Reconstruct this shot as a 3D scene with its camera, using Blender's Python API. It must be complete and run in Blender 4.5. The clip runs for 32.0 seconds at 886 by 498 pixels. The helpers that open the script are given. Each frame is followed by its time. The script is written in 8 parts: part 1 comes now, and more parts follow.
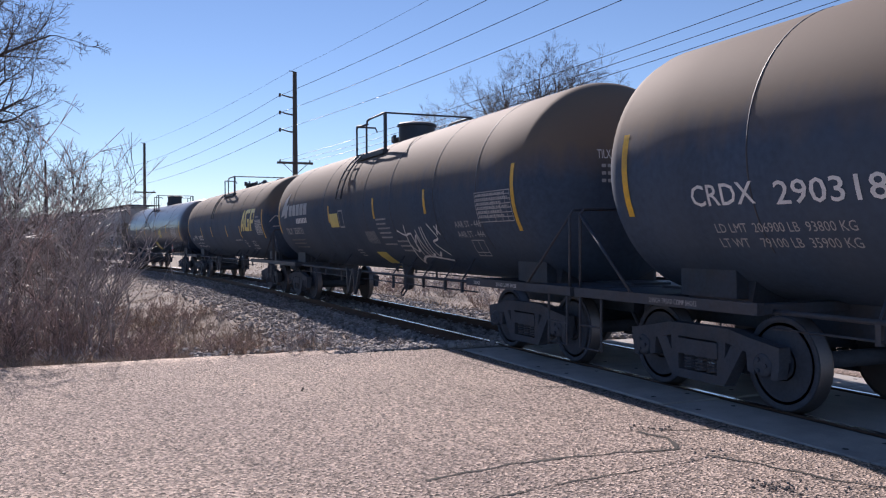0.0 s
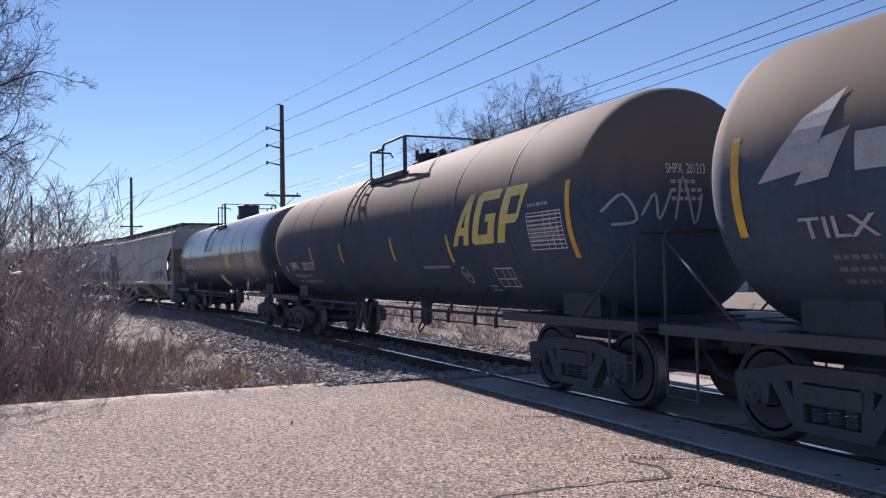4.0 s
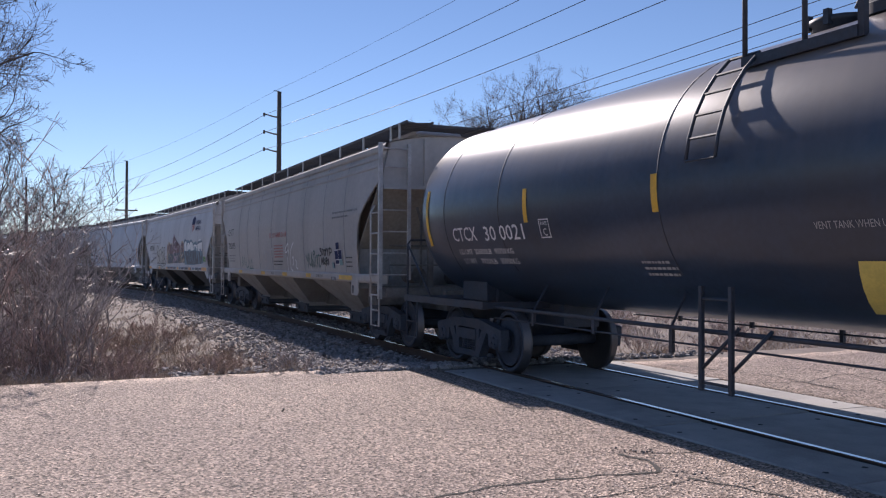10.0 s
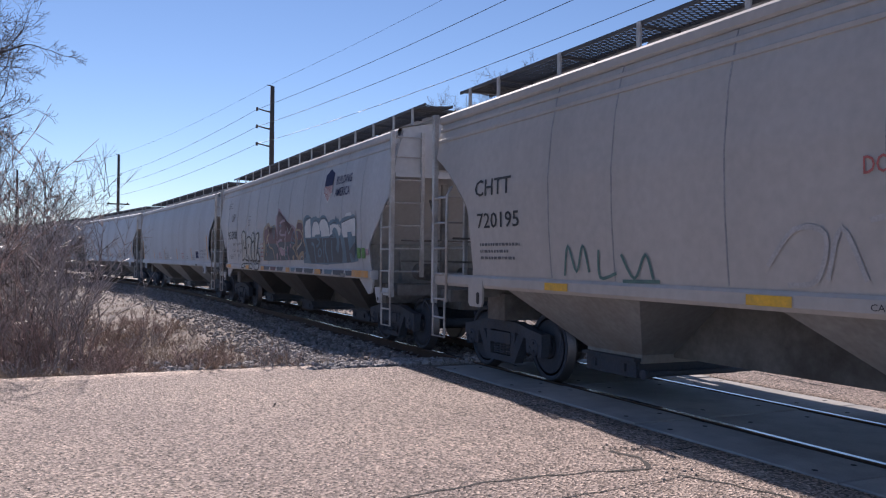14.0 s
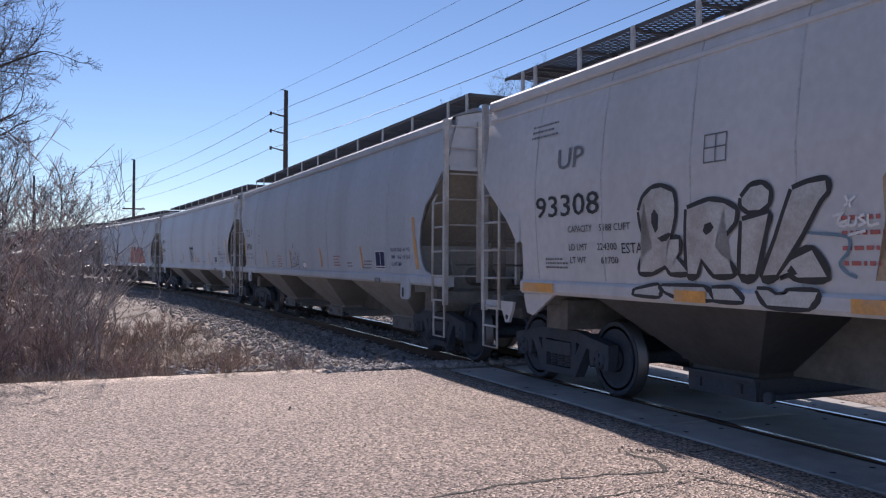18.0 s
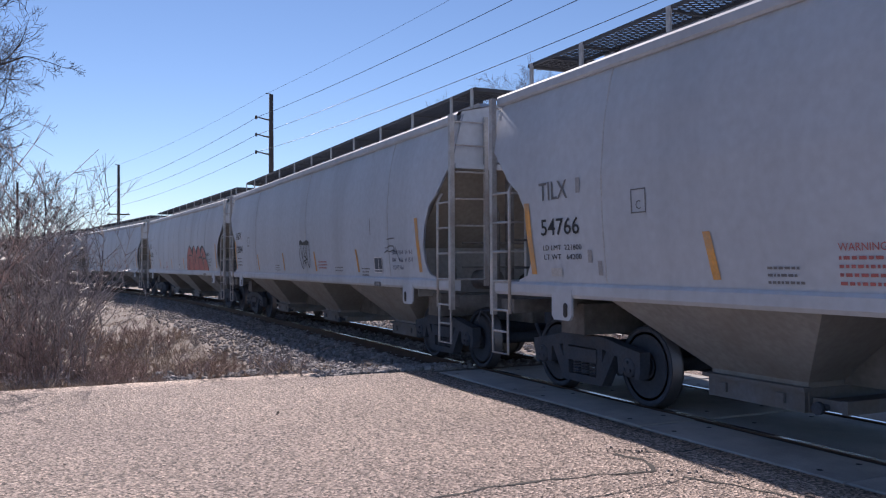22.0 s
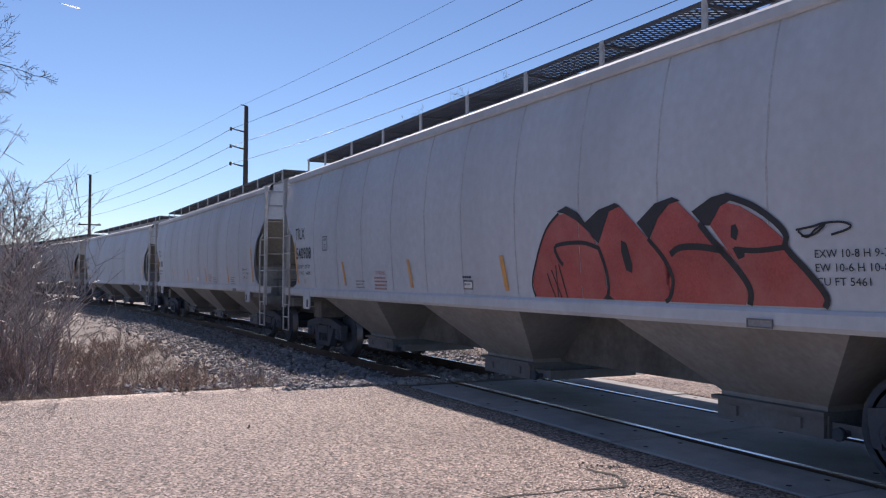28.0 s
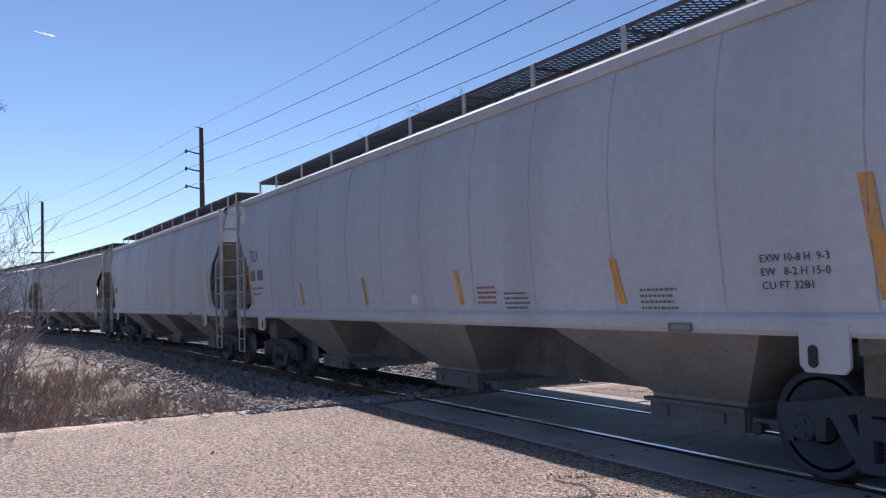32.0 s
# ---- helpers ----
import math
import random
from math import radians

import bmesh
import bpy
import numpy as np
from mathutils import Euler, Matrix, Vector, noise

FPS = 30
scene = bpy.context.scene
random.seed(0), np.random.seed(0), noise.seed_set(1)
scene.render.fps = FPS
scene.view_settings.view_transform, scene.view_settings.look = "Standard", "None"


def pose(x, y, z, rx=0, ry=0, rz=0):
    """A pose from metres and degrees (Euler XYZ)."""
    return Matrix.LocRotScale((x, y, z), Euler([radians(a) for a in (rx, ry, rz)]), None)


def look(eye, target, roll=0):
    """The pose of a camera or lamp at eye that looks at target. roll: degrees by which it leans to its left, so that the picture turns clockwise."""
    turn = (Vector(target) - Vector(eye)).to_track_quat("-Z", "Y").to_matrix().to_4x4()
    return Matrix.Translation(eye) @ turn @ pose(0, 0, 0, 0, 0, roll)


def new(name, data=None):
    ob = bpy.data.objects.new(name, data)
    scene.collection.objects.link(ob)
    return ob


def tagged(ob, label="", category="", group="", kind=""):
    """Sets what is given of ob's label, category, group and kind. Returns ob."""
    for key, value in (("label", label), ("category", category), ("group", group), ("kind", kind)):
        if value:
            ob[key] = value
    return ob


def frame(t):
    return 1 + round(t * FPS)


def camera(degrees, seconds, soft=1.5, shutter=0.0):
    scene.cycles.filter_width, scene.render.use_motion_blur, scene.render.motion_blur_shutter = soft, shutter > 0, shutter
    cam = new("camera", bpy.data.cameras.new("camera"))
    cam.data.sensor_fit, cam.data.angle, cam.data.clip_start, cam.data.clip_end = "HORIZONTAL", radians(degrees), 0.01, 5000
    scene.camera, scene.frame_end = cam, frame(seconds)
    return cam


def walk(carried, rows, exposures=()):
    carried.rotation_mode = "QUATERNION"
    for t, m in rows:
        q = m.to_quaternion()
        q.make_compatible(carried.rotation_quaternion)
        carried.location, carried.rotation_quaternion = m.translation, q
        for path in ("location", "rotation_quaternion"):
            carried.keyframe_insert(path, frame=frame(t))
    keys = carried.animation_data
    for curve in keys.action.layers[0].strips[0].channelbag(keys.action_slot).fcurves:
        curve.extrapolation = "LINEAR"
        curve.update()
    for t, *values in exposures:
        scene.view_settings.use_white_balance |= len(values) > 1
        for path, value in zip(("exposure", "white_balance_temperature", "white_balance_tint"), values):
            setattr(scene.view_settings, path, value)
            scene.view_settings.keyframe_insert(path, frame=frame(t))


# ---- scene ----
cam = camera(54.8, 32.0, soft=1.2)
EYE = 1.649
PATH = [
    (0.0, pose(0, 0, EYE, 89.49, 0.23, 66.86)),
    (0.5, pose(0, 0, EYE, 89.66, 0.24, 66.95)),
    (1.0, pose(0, 0, EYE, 89.85, 0.33, 66.86)),
    (1.5, pose(0, 0, EYE, 90.14, 0.33, 66.75)),
    (2.0, pose(0, 0, EYE, 90.42, 0.47, 66.67)),
    (2.5, pose(0, 0, EYE, 90.60, 0.69, 66.68)),
    (4.5, pose(0, 0, EYE, 92.02, 0.89, 65.99)),
    (5.0, pose(0, 0, EYE, 92.50, 0.79, 66.14)),
    (5.5, pose(0, 0, EYE, 92.68, 0.67, 66.59)),
    (6.0, pose(0, 0, EYE, 92.59, 0.50, 67.10)),
    (6.5, pose(0, 0, EYE, 92.21, 0.58, 67.46)),
    (7.0, pose(0, 0, EYE, 91.88, 0.38, 67.50)),
    (7.5, pose(0, 0, EYE, 91.61, 0.22, 67.30)),
    (8.0, pose(0, 0, EYE, 91.39, 0.10, 67.02)),
    (8.5, pose(0, 0, EYE, 91.19, 0.11, 66.73)),
    (9.0, pose(0, 0, EYE, 91.05, -0.00, 66.45)),
    (9.5, pose(0, 0, EYE, 91.01, -0.14, 66.09)),
    (10.0, pose(0, 0, EYE, 90.89, -0.25, 65.73)),
    (10.5, pose(0, 0, EYE, 90.81, -0.41, 65.46)),
    (11.0, pose(0, 0, EYE, 90.77, -0.67, 65.24)),
    (11.5, pose(0, 0, EYE, 90.70, -0.78, 65.11)),
    (12.0, pose(0, 0, EYE, 90.70, -0.85, 65.02)),
    (12.5, pose(0, 0, EYE, 90.67, -0.84, 64.98)),
    (13.0, pose(0, 0, EYE, 90.65, -0.77, 65.06)),
    (13.5, pose(0, 0, EYE, 90.62, -0.71, 65.17)),
    (15.5, pose(0, 0, EYE, 90.71, -0.25, 65.46)),
    (16.0, pose(0, 0, EYE, 90.66, -0.12, 65.74)),
    (16.5, pose(0, 0, EYE, 90.61, -0.16, 66.05)),
    (17.0, pose(0, 0, EYE, 90.64, -0.22, 66.24)),
    (17.5, pose(0, 0, EYE, 90.73, -0.32, 66.20)),
    (18.0, pose(0, 0, EYE, 90.81, -0.33, 66.15)),
    (18.5, pose(0, 0, EYE, 90.83, -0.27, 66.18)),
    (19.0, pose(0, 0, EYE, 90.74, -0.06, 66.30)),
    (19.5, pose(0, 0, EYE, 90.63, 0.10, 66.36)),
    (20.0, pose(0, 0, EYE, 90.54, 0.30, 66.26)),
    (20.5, pose(0, 0, EYE, 90.61, 0.34, 66.00)),
    (21.0, pose(0, 0, EYE, 90.73, 0.46, 65.71)),
    (21.5, pose(0, 0, EYE, 90.88, 0.41, 65.46)),
    (22.0, pose(0, 0, EYE, 90.98, 0.26, 65.29)),
    (22.5, pose(0, 0, EYE, 91.02, 0.05, 65.06)),
    (23.0, pose(0, 0, EYE, 91.06, -0.22, 64.85)),
    (23.5, pose(0, 0, EYE, 91.04, -0.35, 64.62)),
    (24.0, pose(0, 0, EYE, 91.05, -0.50, 64.41)),
    (24.5, pose(0, 0, EYE, 91.02, -0.53, 64.29)),
    (26.5, pose(0, 0, EYE, 91.60, -0.55, 64.09)),
    (27.0, pose(0, 0, EYE, 91.75, -0.42, 64.02)),
    (27.5, pose(0, 0, EYE, 91.83, -0.34, 63.87)),
    (28.0, pose(0, 0, EYE, 91.92, -0.26, 63.56)),
    (28.5, pose(0, 0, EYE, 92.06, -0.23, 63.12)),
    (29.0, pose(0, 0, EYE, 92.20, -0.11, 62.58)),
    (29.5, pose(0, 0, EYE, 92.30, 0.31, 62.09)),
    (30.0, pose(0, 0, EYE, 92.36, 0.80, 61.65)),
    (30.5, pose(0, 0, EYE, 92.42, 1.45, 61.25)),
    (31.0, pose(0, 0, EYE, 92.61, 1.91, 60.90)),
    (31.5, pose(0, 0, EYE, 92.85, 1.78, 60.76)),
    (32.0, pose(0, 0, EYE, 92.95, 1.74, 61.03)),
]
walk(cam, PATH, exposures=[(0.0, 0.46, 6400, 21), (32.0, 0.46, 6400, 21)])


# ---- light: low winter sun almost along the track, clear sky ----
SUN_AZ, SUN_EL = 84.3, 31.0   # azimuth from +Y towards -X
world = bpy.data.worlds.new("world")
scene.world = world
world.use_nodes = True
wn = world.node_tree
sky = wn.nodes.new("ShaderNodeTexSky")
sky.sky_type = "NISHITA"
sky.sun_disc = False
sky.sun_elevation = radians(SUN_EL)
sky.sun_rotation = radians(-SUN_AZ)
sky.air_density, sky.dust_density, sky.ozone_density = 0.85, 0.0, 4.0
bg = wn.nodes["Background"]
bg.inputs["Strength"].default_value = 0.078
wn.links.new(sky.outputs[0], bg.inputs[0])
sun = new("sun", bpy.data.lights.new("sun", "SUN"))
sun.data.energy, sun.data.angle, sun.data.color = 4.7, radians(0.6), (1.0, 0.93, 0.84)
a, e = radians(SUN_AZ), radians(SUN_EL)
sun.matrix_world = look((-math.sin(a) * math.cos(e) * 50, math.cos(a) * math.cos(e) * 50, math.sin(e) * 50), (0, 0, 0))


# ---- materials ----
def material(name, colour, rough=0.6, metal=0.0, vary=0.15, scale=3.0, fine=40.0, bump=0.1, dist=0.01,
             second=None, amount=0.0, ramp=(0.45, 0.62), streak=False, per_object=0.0, per_island=0.0, coat=0.0):
    """A procedural surface: base colour with coarse and fine variation, a second colour in patches, and fine relief."""
    m = bpy.data.materials.new(name)
    m.use_nodes = True
    nt = m.node_tree
    n, l = nt.nodes, nt.links
    b = n["Principled BSDF"]
    b.inputs["Roughness"].default_value = rough
    b.inputs["Metallic"].default_value = metal
    b.inputs["Coat Weight"].default_value = coat
    tc = n.new("ShaderNodeTexCoord")
    src = tc.outputs["Object"]
    mp = n.new("ShaderNodeMapping")
    if streak:
        mp.inputs["Scale"].default_value = (1.0, 1.0, 0.12)
    l.new(src, mp.inputs["Vector"])
    big = n.new("ShaderNodeTexNoise")
    big.inputs["Scale"].default_value, big.inputs["Detail"].default_value = scale, 5
    l.new(mp.outputs[0], big.inputs["Vector"])
    small = n.new("ShaderNodeTexNoise")
    small.inputs["Scale"].default_value, small.inputs["Detail"].default_value = fine, 4
    l.new(src, small.inputs["Vector"])
    mul = n.new("ShaderNodeMath")
    mul.operation = "ADD"
    l.new(big.outputs["Fac"], mul.inputs[0])
    l.new(small.outputs["Fac"], mul.inputs[1])
    val = n.new("ShaderNodeMapRange")
    val.inputs["From Min"].default_value, val.inputs["From Max"].default_value = 0.65, 1.35
    val.inputs["To Min"].default_value, val.inputs["To Max"].default_value = 1 - vary, 1 + vary
    l.new(mul.outputs[0], val.inputs["Value"])
    hsv = n.new("ShaderNodeHueSaturation")
    hsv.inputs["Color"].default_value = (*colour, 1)
    out = val.outputs[0]
    if per_object or per_island:
        info = n.new("ShaderNodeObjectInfo") if per_object else n.new("ShaderNodeNewGeometry")
        rnd = info.outputs["Random" if per_object else "Random Per Island"]
        k = per_object or per_island
        mr = n.new("ShaderNodeMapRange")
        mr.inputs["To Min"].default_value, mr.inputs["To Max"].default_value = 1 - k, 1 + k
        l.new(rnd, mr.inputs["Value"])
        mm = n.new("ShaderNodeMath")
        mm.operation = "MULTIPLY"
        l.new(out, mm.inputs[0])
        l.new(mr.outputs[0], mm.inputs[1])
        out = mm.outputs[0]
    l.new(out, hsv.inputs["Value"])
    col = hsv.outputs[0]
    if second:
        patch = n.new("ShaderNodeTexNoise")
        patch.inputs["Scale"].default_value, patch.inputs["Detail"].default_value = scale * 0.6, 6
        patch.inputs["Roughness"].default_value = 0.65
        l.new(mp.outputs[0], patch.inputs["Vector"])
        cr = n.new("ShaderNodeMapRange")
        cr.inputs["From Min"].default_value, cr.inputs["From Max"].default_value = ramp
        cr.inputs["To Max"].default_value = amount
        l.new(patch.outputs["Fac"], cr.inputs["Value"])
        mix = n.new("ShaderNodeMix")
        mix.data_type = "RGBA"
        l.new(cr.outputs[0], mix.inputs["Factor"])
        l.new(col, mix.inputs["A"])
        mix.inputs["B"].default_value = (*second, 1)
        col = mix.outputs["Result"]
    l.new(col, b.inputs["Base Color"])
    if bump:
        bp = n.new("ShaderNodeBump")
        bp.inputs["Strength"].default_value, bp.inputs["Distance"].default_value = bump, dist
        l.new(small.outputs["Fac"], bp.inputs["Height"])
        l.new(bp.outputs[0], b.inputs["Normal"])
    return m


M = {}
def asphalt():
    """Worn asphalt: pale pink stone chips in grey binder, with broad stains."""
    m = material("asphalt", (0.385, 0.30, 0.25), 0.88, vary=0.16, scale=0.45, fine=9, bump=0, second=(0.30, 0.232, 0.202), amount=0.6)
    nt = m.node_tree
    n, l = nt.nodes, nt.links
    b = n["Principled BSDF"]
    base = b.inputs["Base Color"].links[0].from_socket
    tc = n.new("ShaderNodeTexCoord")
    chips = n.new("ShaderNodeTexVoronoi")
    chips.inputs["Scale"].default_value = 46
    l.new(tc.outputs["Object"], chips.inputs["Vector"])
    grit = n.new("ShaderNodeTexNoise")
    grit.inputs["Scale"].default_value, grit.inputs["Detail"].default_value = 34, 4
    l.new(tc.outputs["Object"], grit.inputs["Vector"])
    sep = n.new("ShaderNodeSeparateColor")
    l.new(chips.outputs["Color"], sep.inputs[0])
    k = n.new("ShaderNodeMapRange")
    k.inputs["To Min"].default_value, k.inputs["To Max"].default_value = 0.18, 1.82
    l.new(sep.outputs[0], k.inputs["Value"])
    k2 = n.new("ShaderNodeMapRange")
    k2.inputs["From Min"].default_value, k2.inputs["From Max"].default_value = 0.3, 0.7
    k2.inputs["To Min"].default_value, k2.inputs["To Max"].default_value = 0.6, 1.4
    l.new(grit.outputs["Fac"], k2.inputs["Value"])
    mul = n.new("ShaderNodeMath")
    mul.operation = "MULTIPLY"
    l.new(k.outputs[0], mul.inputs[0])
    l.new(k2.outputs[0], mul.inputs[1])
    hsv = n.new("ShaderNodeHueSaturation")
    l.new(base, hsv.inputs["Color"])
    l.new(mul.outputs[0], hsv.inputs["Value"])
    l.new(hsv.outputs[0], b.inputs["Base Color"])
    add = n.new("ShaderNodeMath")
    add.operation = "ADD"
    l.new(chips.outputs["Distance"], add.inputs[0])
    l.new(grit.outputs["Fac"], add.inputs[1])
    bp = n.new("ShaderNodeBump")
    bp.inputs["Strength"].default_value, bp.inputs["Distance"].default_value = 1.0, 0.022
    l.new(add.outputs[0], bp.inputs["Height"])
    l.new(bp.outputs[0], b.inputs["Normal"])
    return m


M["asphalt"] = asphalt()
M["concrete"] = material("concrete", (0.42, 0.40, 0.375), 0.8, vary=0.2, scale=1.2, fine=60, bump=0.3, dist=0.006, second=(0.2, 0.19, 0.18), amount=0.6)
M["crack"] = material("crack_filler", (0.03, 0.028, 0.026), 0.9, vary=0.3, scale=4)
M["rail_top"] = material("polished_rail", (0.62, 0.62, 0.63), 0.22, 1.0, vary=0.1, scale=2, fine=30, bump=0.05)
M["rail"] = material("rusty_rail", (0.09, 0.055, 0.04), 0.8, 0.2, vary=0.3, scale=3, fine=50)
M["tie"] = material("weathered_tie", (0.20, 0.175, 0.155), 0.9, vary=0.35, scale=3, fine=30, bump=0.5, per_object=0.2)
M["ballast"] = material("ballast_stone", (0.31, 0.285, 0.275), 0.85, vary=0.25, scale=4, fine=25, bump=0.6, per_island=0.4)
M["soil"] = material("dry_soil", (0.23, 0.19, 0.165), 0.95, vary=0.35, scale=0.6, fine=18, bump=0.8, dist=0.03, second=(0.15, 0.12, 0.10), amount=0.7)
M["far_ground"] = material("winter_field", (0.24, 0.20, 0.15), 0.95, vary=0.3, scale=0.08, fine=3, bump=0.5, dist=0.05, second=(0.15, 0.12, 0.09), amount=0.6)
M["grass"] = material("dry_grass", (0.40, 0.31, 0.225), 0.8, vary=0.2, scale=1, per_island=0.35)
M["weed"] = material("red_brown_weed", (0.35, 0.265, 0.22), 0.85, vary=0.2, scale=1, per_island=0.35)
M["bark"] = material("grey_brown_bark", (0.10, 0.08, 0.07), 0.9, vary=0.3, scale=6, fine=40, bump=0.6)
M["twig"] = material("bare_twig", (0.39, 0.345, 0.335), 0.5, vary=0.2, scale=2, per_island=0.55)
M["tree_twig"] = material("dark_tree_twig", (0.15, 0.12, 0.105), 0.9, vary=0.2, scale=2, per_island=0.25)
M["redtwig"] = material("red_brown_twig", (0.36, 0.265, 0.24), 0.5, vary=0.2, scale=2, per_island=0.6)
M["pole"] = material("weathered_pole", (0.11, 0.09, 0.075), 0.9, vary=0.3, scale=4, fine=40, streak=True)
M["wire"] = material("wire", (0.05, 0.05, 0.055), 0.5, 0.3, vary=0.05)
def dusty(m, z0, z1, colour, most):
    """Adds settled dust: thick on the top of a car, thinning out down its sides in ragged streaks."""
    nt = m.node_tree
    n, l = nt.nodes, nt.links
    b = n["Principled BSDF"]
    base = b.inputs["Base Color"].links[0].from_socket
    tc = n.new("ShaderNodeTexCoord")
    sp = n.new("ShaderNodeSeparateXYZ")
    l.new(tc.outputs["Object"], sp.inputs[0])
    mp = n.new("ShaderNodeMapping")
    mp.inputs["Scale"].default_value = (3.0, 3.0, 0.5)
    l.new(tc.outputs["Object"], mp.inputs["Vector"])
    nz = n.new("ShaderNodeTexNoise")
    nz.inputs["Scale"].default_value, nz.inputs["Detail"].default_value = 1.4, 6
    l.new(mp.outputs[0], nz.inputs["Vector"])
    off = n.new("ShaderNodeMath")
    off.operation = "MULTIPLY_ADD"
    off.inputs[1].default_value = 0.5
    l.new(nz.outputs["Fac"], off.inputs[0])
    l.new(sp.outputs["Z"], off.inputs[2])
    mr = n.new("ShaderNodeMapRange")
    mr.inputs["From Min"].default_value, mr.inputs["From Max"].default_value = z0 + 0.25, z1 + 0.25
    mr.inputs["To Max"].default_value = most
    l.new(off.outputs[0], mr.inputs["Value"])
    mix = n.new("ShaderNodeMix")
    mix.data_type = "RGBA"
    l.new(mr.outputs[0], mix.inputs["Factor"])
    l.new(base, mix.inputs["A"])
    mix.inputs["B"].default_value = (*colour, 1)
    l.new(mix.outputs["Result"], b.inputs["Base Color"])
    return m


# blue in the tank, steel, truck and wheel colours imitates bluish haze
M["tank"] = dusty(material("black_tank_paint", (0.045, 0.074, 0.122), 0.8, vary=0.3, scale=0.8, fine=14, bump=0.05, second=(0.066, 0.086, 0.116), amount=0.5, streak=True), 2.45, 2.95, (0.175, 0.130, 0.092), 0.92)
# on the gloss paint the pale dust coat also carries the sunlit upper band
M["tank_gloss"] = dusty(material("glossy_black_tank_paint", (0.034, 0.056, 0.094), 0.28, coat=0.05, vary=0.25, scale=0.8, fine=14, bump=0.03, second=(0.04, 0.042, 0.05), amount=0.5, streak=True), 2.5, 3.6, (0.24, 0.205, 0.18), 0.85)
M["steel_black"] = material("black_steel", (0.036, 0.050, 0.072), 0.6, 0.0, vary=0.3, scale=3, fine=25, second=(0.07, 0.05, 0.04), amount=0.4)
M["truck"] = material("grimy_cast_steel", (0.056, 0.070, 0.094), 0.85, 0.0, vary=0.3, scale=4, fine=30, bump=0.3, second=(0.085, 0.082, 0.088), amount=0.5)
M["wheel"] = material("wheel_steel", (0.055, 0.068, 0.092), 0.8, 0.0, vary=0.25, scale=4, fine=25)
M["tread"] = material("bright_wheel_tread", (0.16, 0.155, 0.16), 0.5, 0.9, vary=0.1)
# pale and light are tinted cool to imitate the bluish shade on them
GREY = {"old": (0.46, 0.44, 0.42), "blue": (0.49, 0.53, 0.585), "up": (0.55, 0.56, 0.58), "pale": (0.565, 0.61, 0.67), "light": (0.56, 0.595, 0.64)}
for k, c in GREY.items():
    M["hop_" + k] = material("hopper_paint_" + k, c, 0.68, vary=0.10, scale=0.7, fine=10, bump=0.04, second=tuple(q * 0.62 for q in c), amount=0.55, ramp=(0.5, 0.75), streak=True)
M["slope"] = material("dusty_slope_sheet", (0.335, 0.325, 0.295), 0.75, vary=0.2, scale=1.0, fine=14, second=(0.20, 0.18, 0.155), amount=0.5, ramp=(0.42, 0.6), streak=True)
M["end_frame"] = material("grimy_end_frame", (0.19, 0.185, 0.18), 0.8, vary=0.25, scale=2, fine=14, second=(0.06, 0.05, 0.045), amount=0.6)
M["chute"] = material("dusty_hopper_chute", (0.30, 0.305, 0.305), 0.75, vary=0.22, scale=1.3, fine=14, second=(0.20, 0.175, 0.15), amount=0.55, ramp=(0.45, 0.66), streak=True)
M["grating"] = material("galvanised_grating", (0.085, 0.085, 0.09), 0.7, 0.1, vary=0.2, scale=3)
M["galv"] = material("painted_steel", (0.50, 0.50, 0.50), 0.5, 0.1, vary=0.2, scale=4, second=(0.25, 0.2, 0.17), amount=0.5)
M["yellow"] = material("yellow_reflective_tape", (0.80, 0.46, 0.04), 0.5, vary=0.15, scale=6, second=(0.35, 0.25, 0.1), amount=0.4)
M["orange"] = material("faded_orange_tape", (0.72, 0.35, 0.09), 0.55, vary=0.2, scale=6, second=(0.45, 0.36, 0.28), amount=0.5)
M["white"] = material("white_stencil_paint", (0.75, 0.75, 0.75), 0.6, vary=0.12, scale=6)
M["dim"] = material("faded_white_stencil", (0.42, 0.42, 0.43), 0.6, vary=0.2, scale=6)
M["black"] = material("black_stencil_paint", (0.03, 0.03, 0.035), 0.6, vary=0.2, scale=6)
M["grey_ink"] = material("faded_black_stencil", (0.17, 0.17, 0.18), 0.6, vary=0.2, scale=6)
M["red_ink"] = material("faded_red_stencil", (0.45, 0.13, 0.12), 0.6, vary=0.2, scale=6)
M["red"] = material("red_spray_paint", (0.42, 0.085, 0.075), 0.55, vary=0.25, scale=2, second=(0.5, 0.2, 0.17), amount=0.4)
M["decal"] = material("yellow_decal", (0.74, 0.60, 0.16), 0.45, vary=0.12, scale=6)
M["gate"] = material("worn_grey_gate", (0.17, 0.18, 0.20), 0.75, 0.0, vary=0.2, scale=3, fine=20, second=(0.14, 0.12, 0.10), amount=0.5)
M["chute_dark"] = material("dark_streaked_chute", (0.085, 0.087, 0.092), 0.8, vary=0.22, scale=1.3, fine=14, second=(0.05, 0.048, 0.046), amount=0.6, streak=True)
M["seam_mid"] = material("weld_seam_grey", (0.30, 0.30, 0.31), 0.6, vary=0.25, scale=5)
M["seam_faint"] = material("weld_seam_pale_grey", (0.46, 0.47, 0.49), 0.6, vary=0.2, scale=5)


# ---- building helpers ----
def mesh_of(bm, name, mats, smooth=False):
    me = bpy.data.meshes.new(name)
    bm.to_mesh(me)
    bm.free()
    for m in (mats if isinstance(mats, (list, tuple)) else [mats]):
        me.materials.append(m)
    if smooth:
        for p in me.polygons:
            p.use_smooth = True
        me.set_sharp_from_angle(angle=radians(40))
    return me


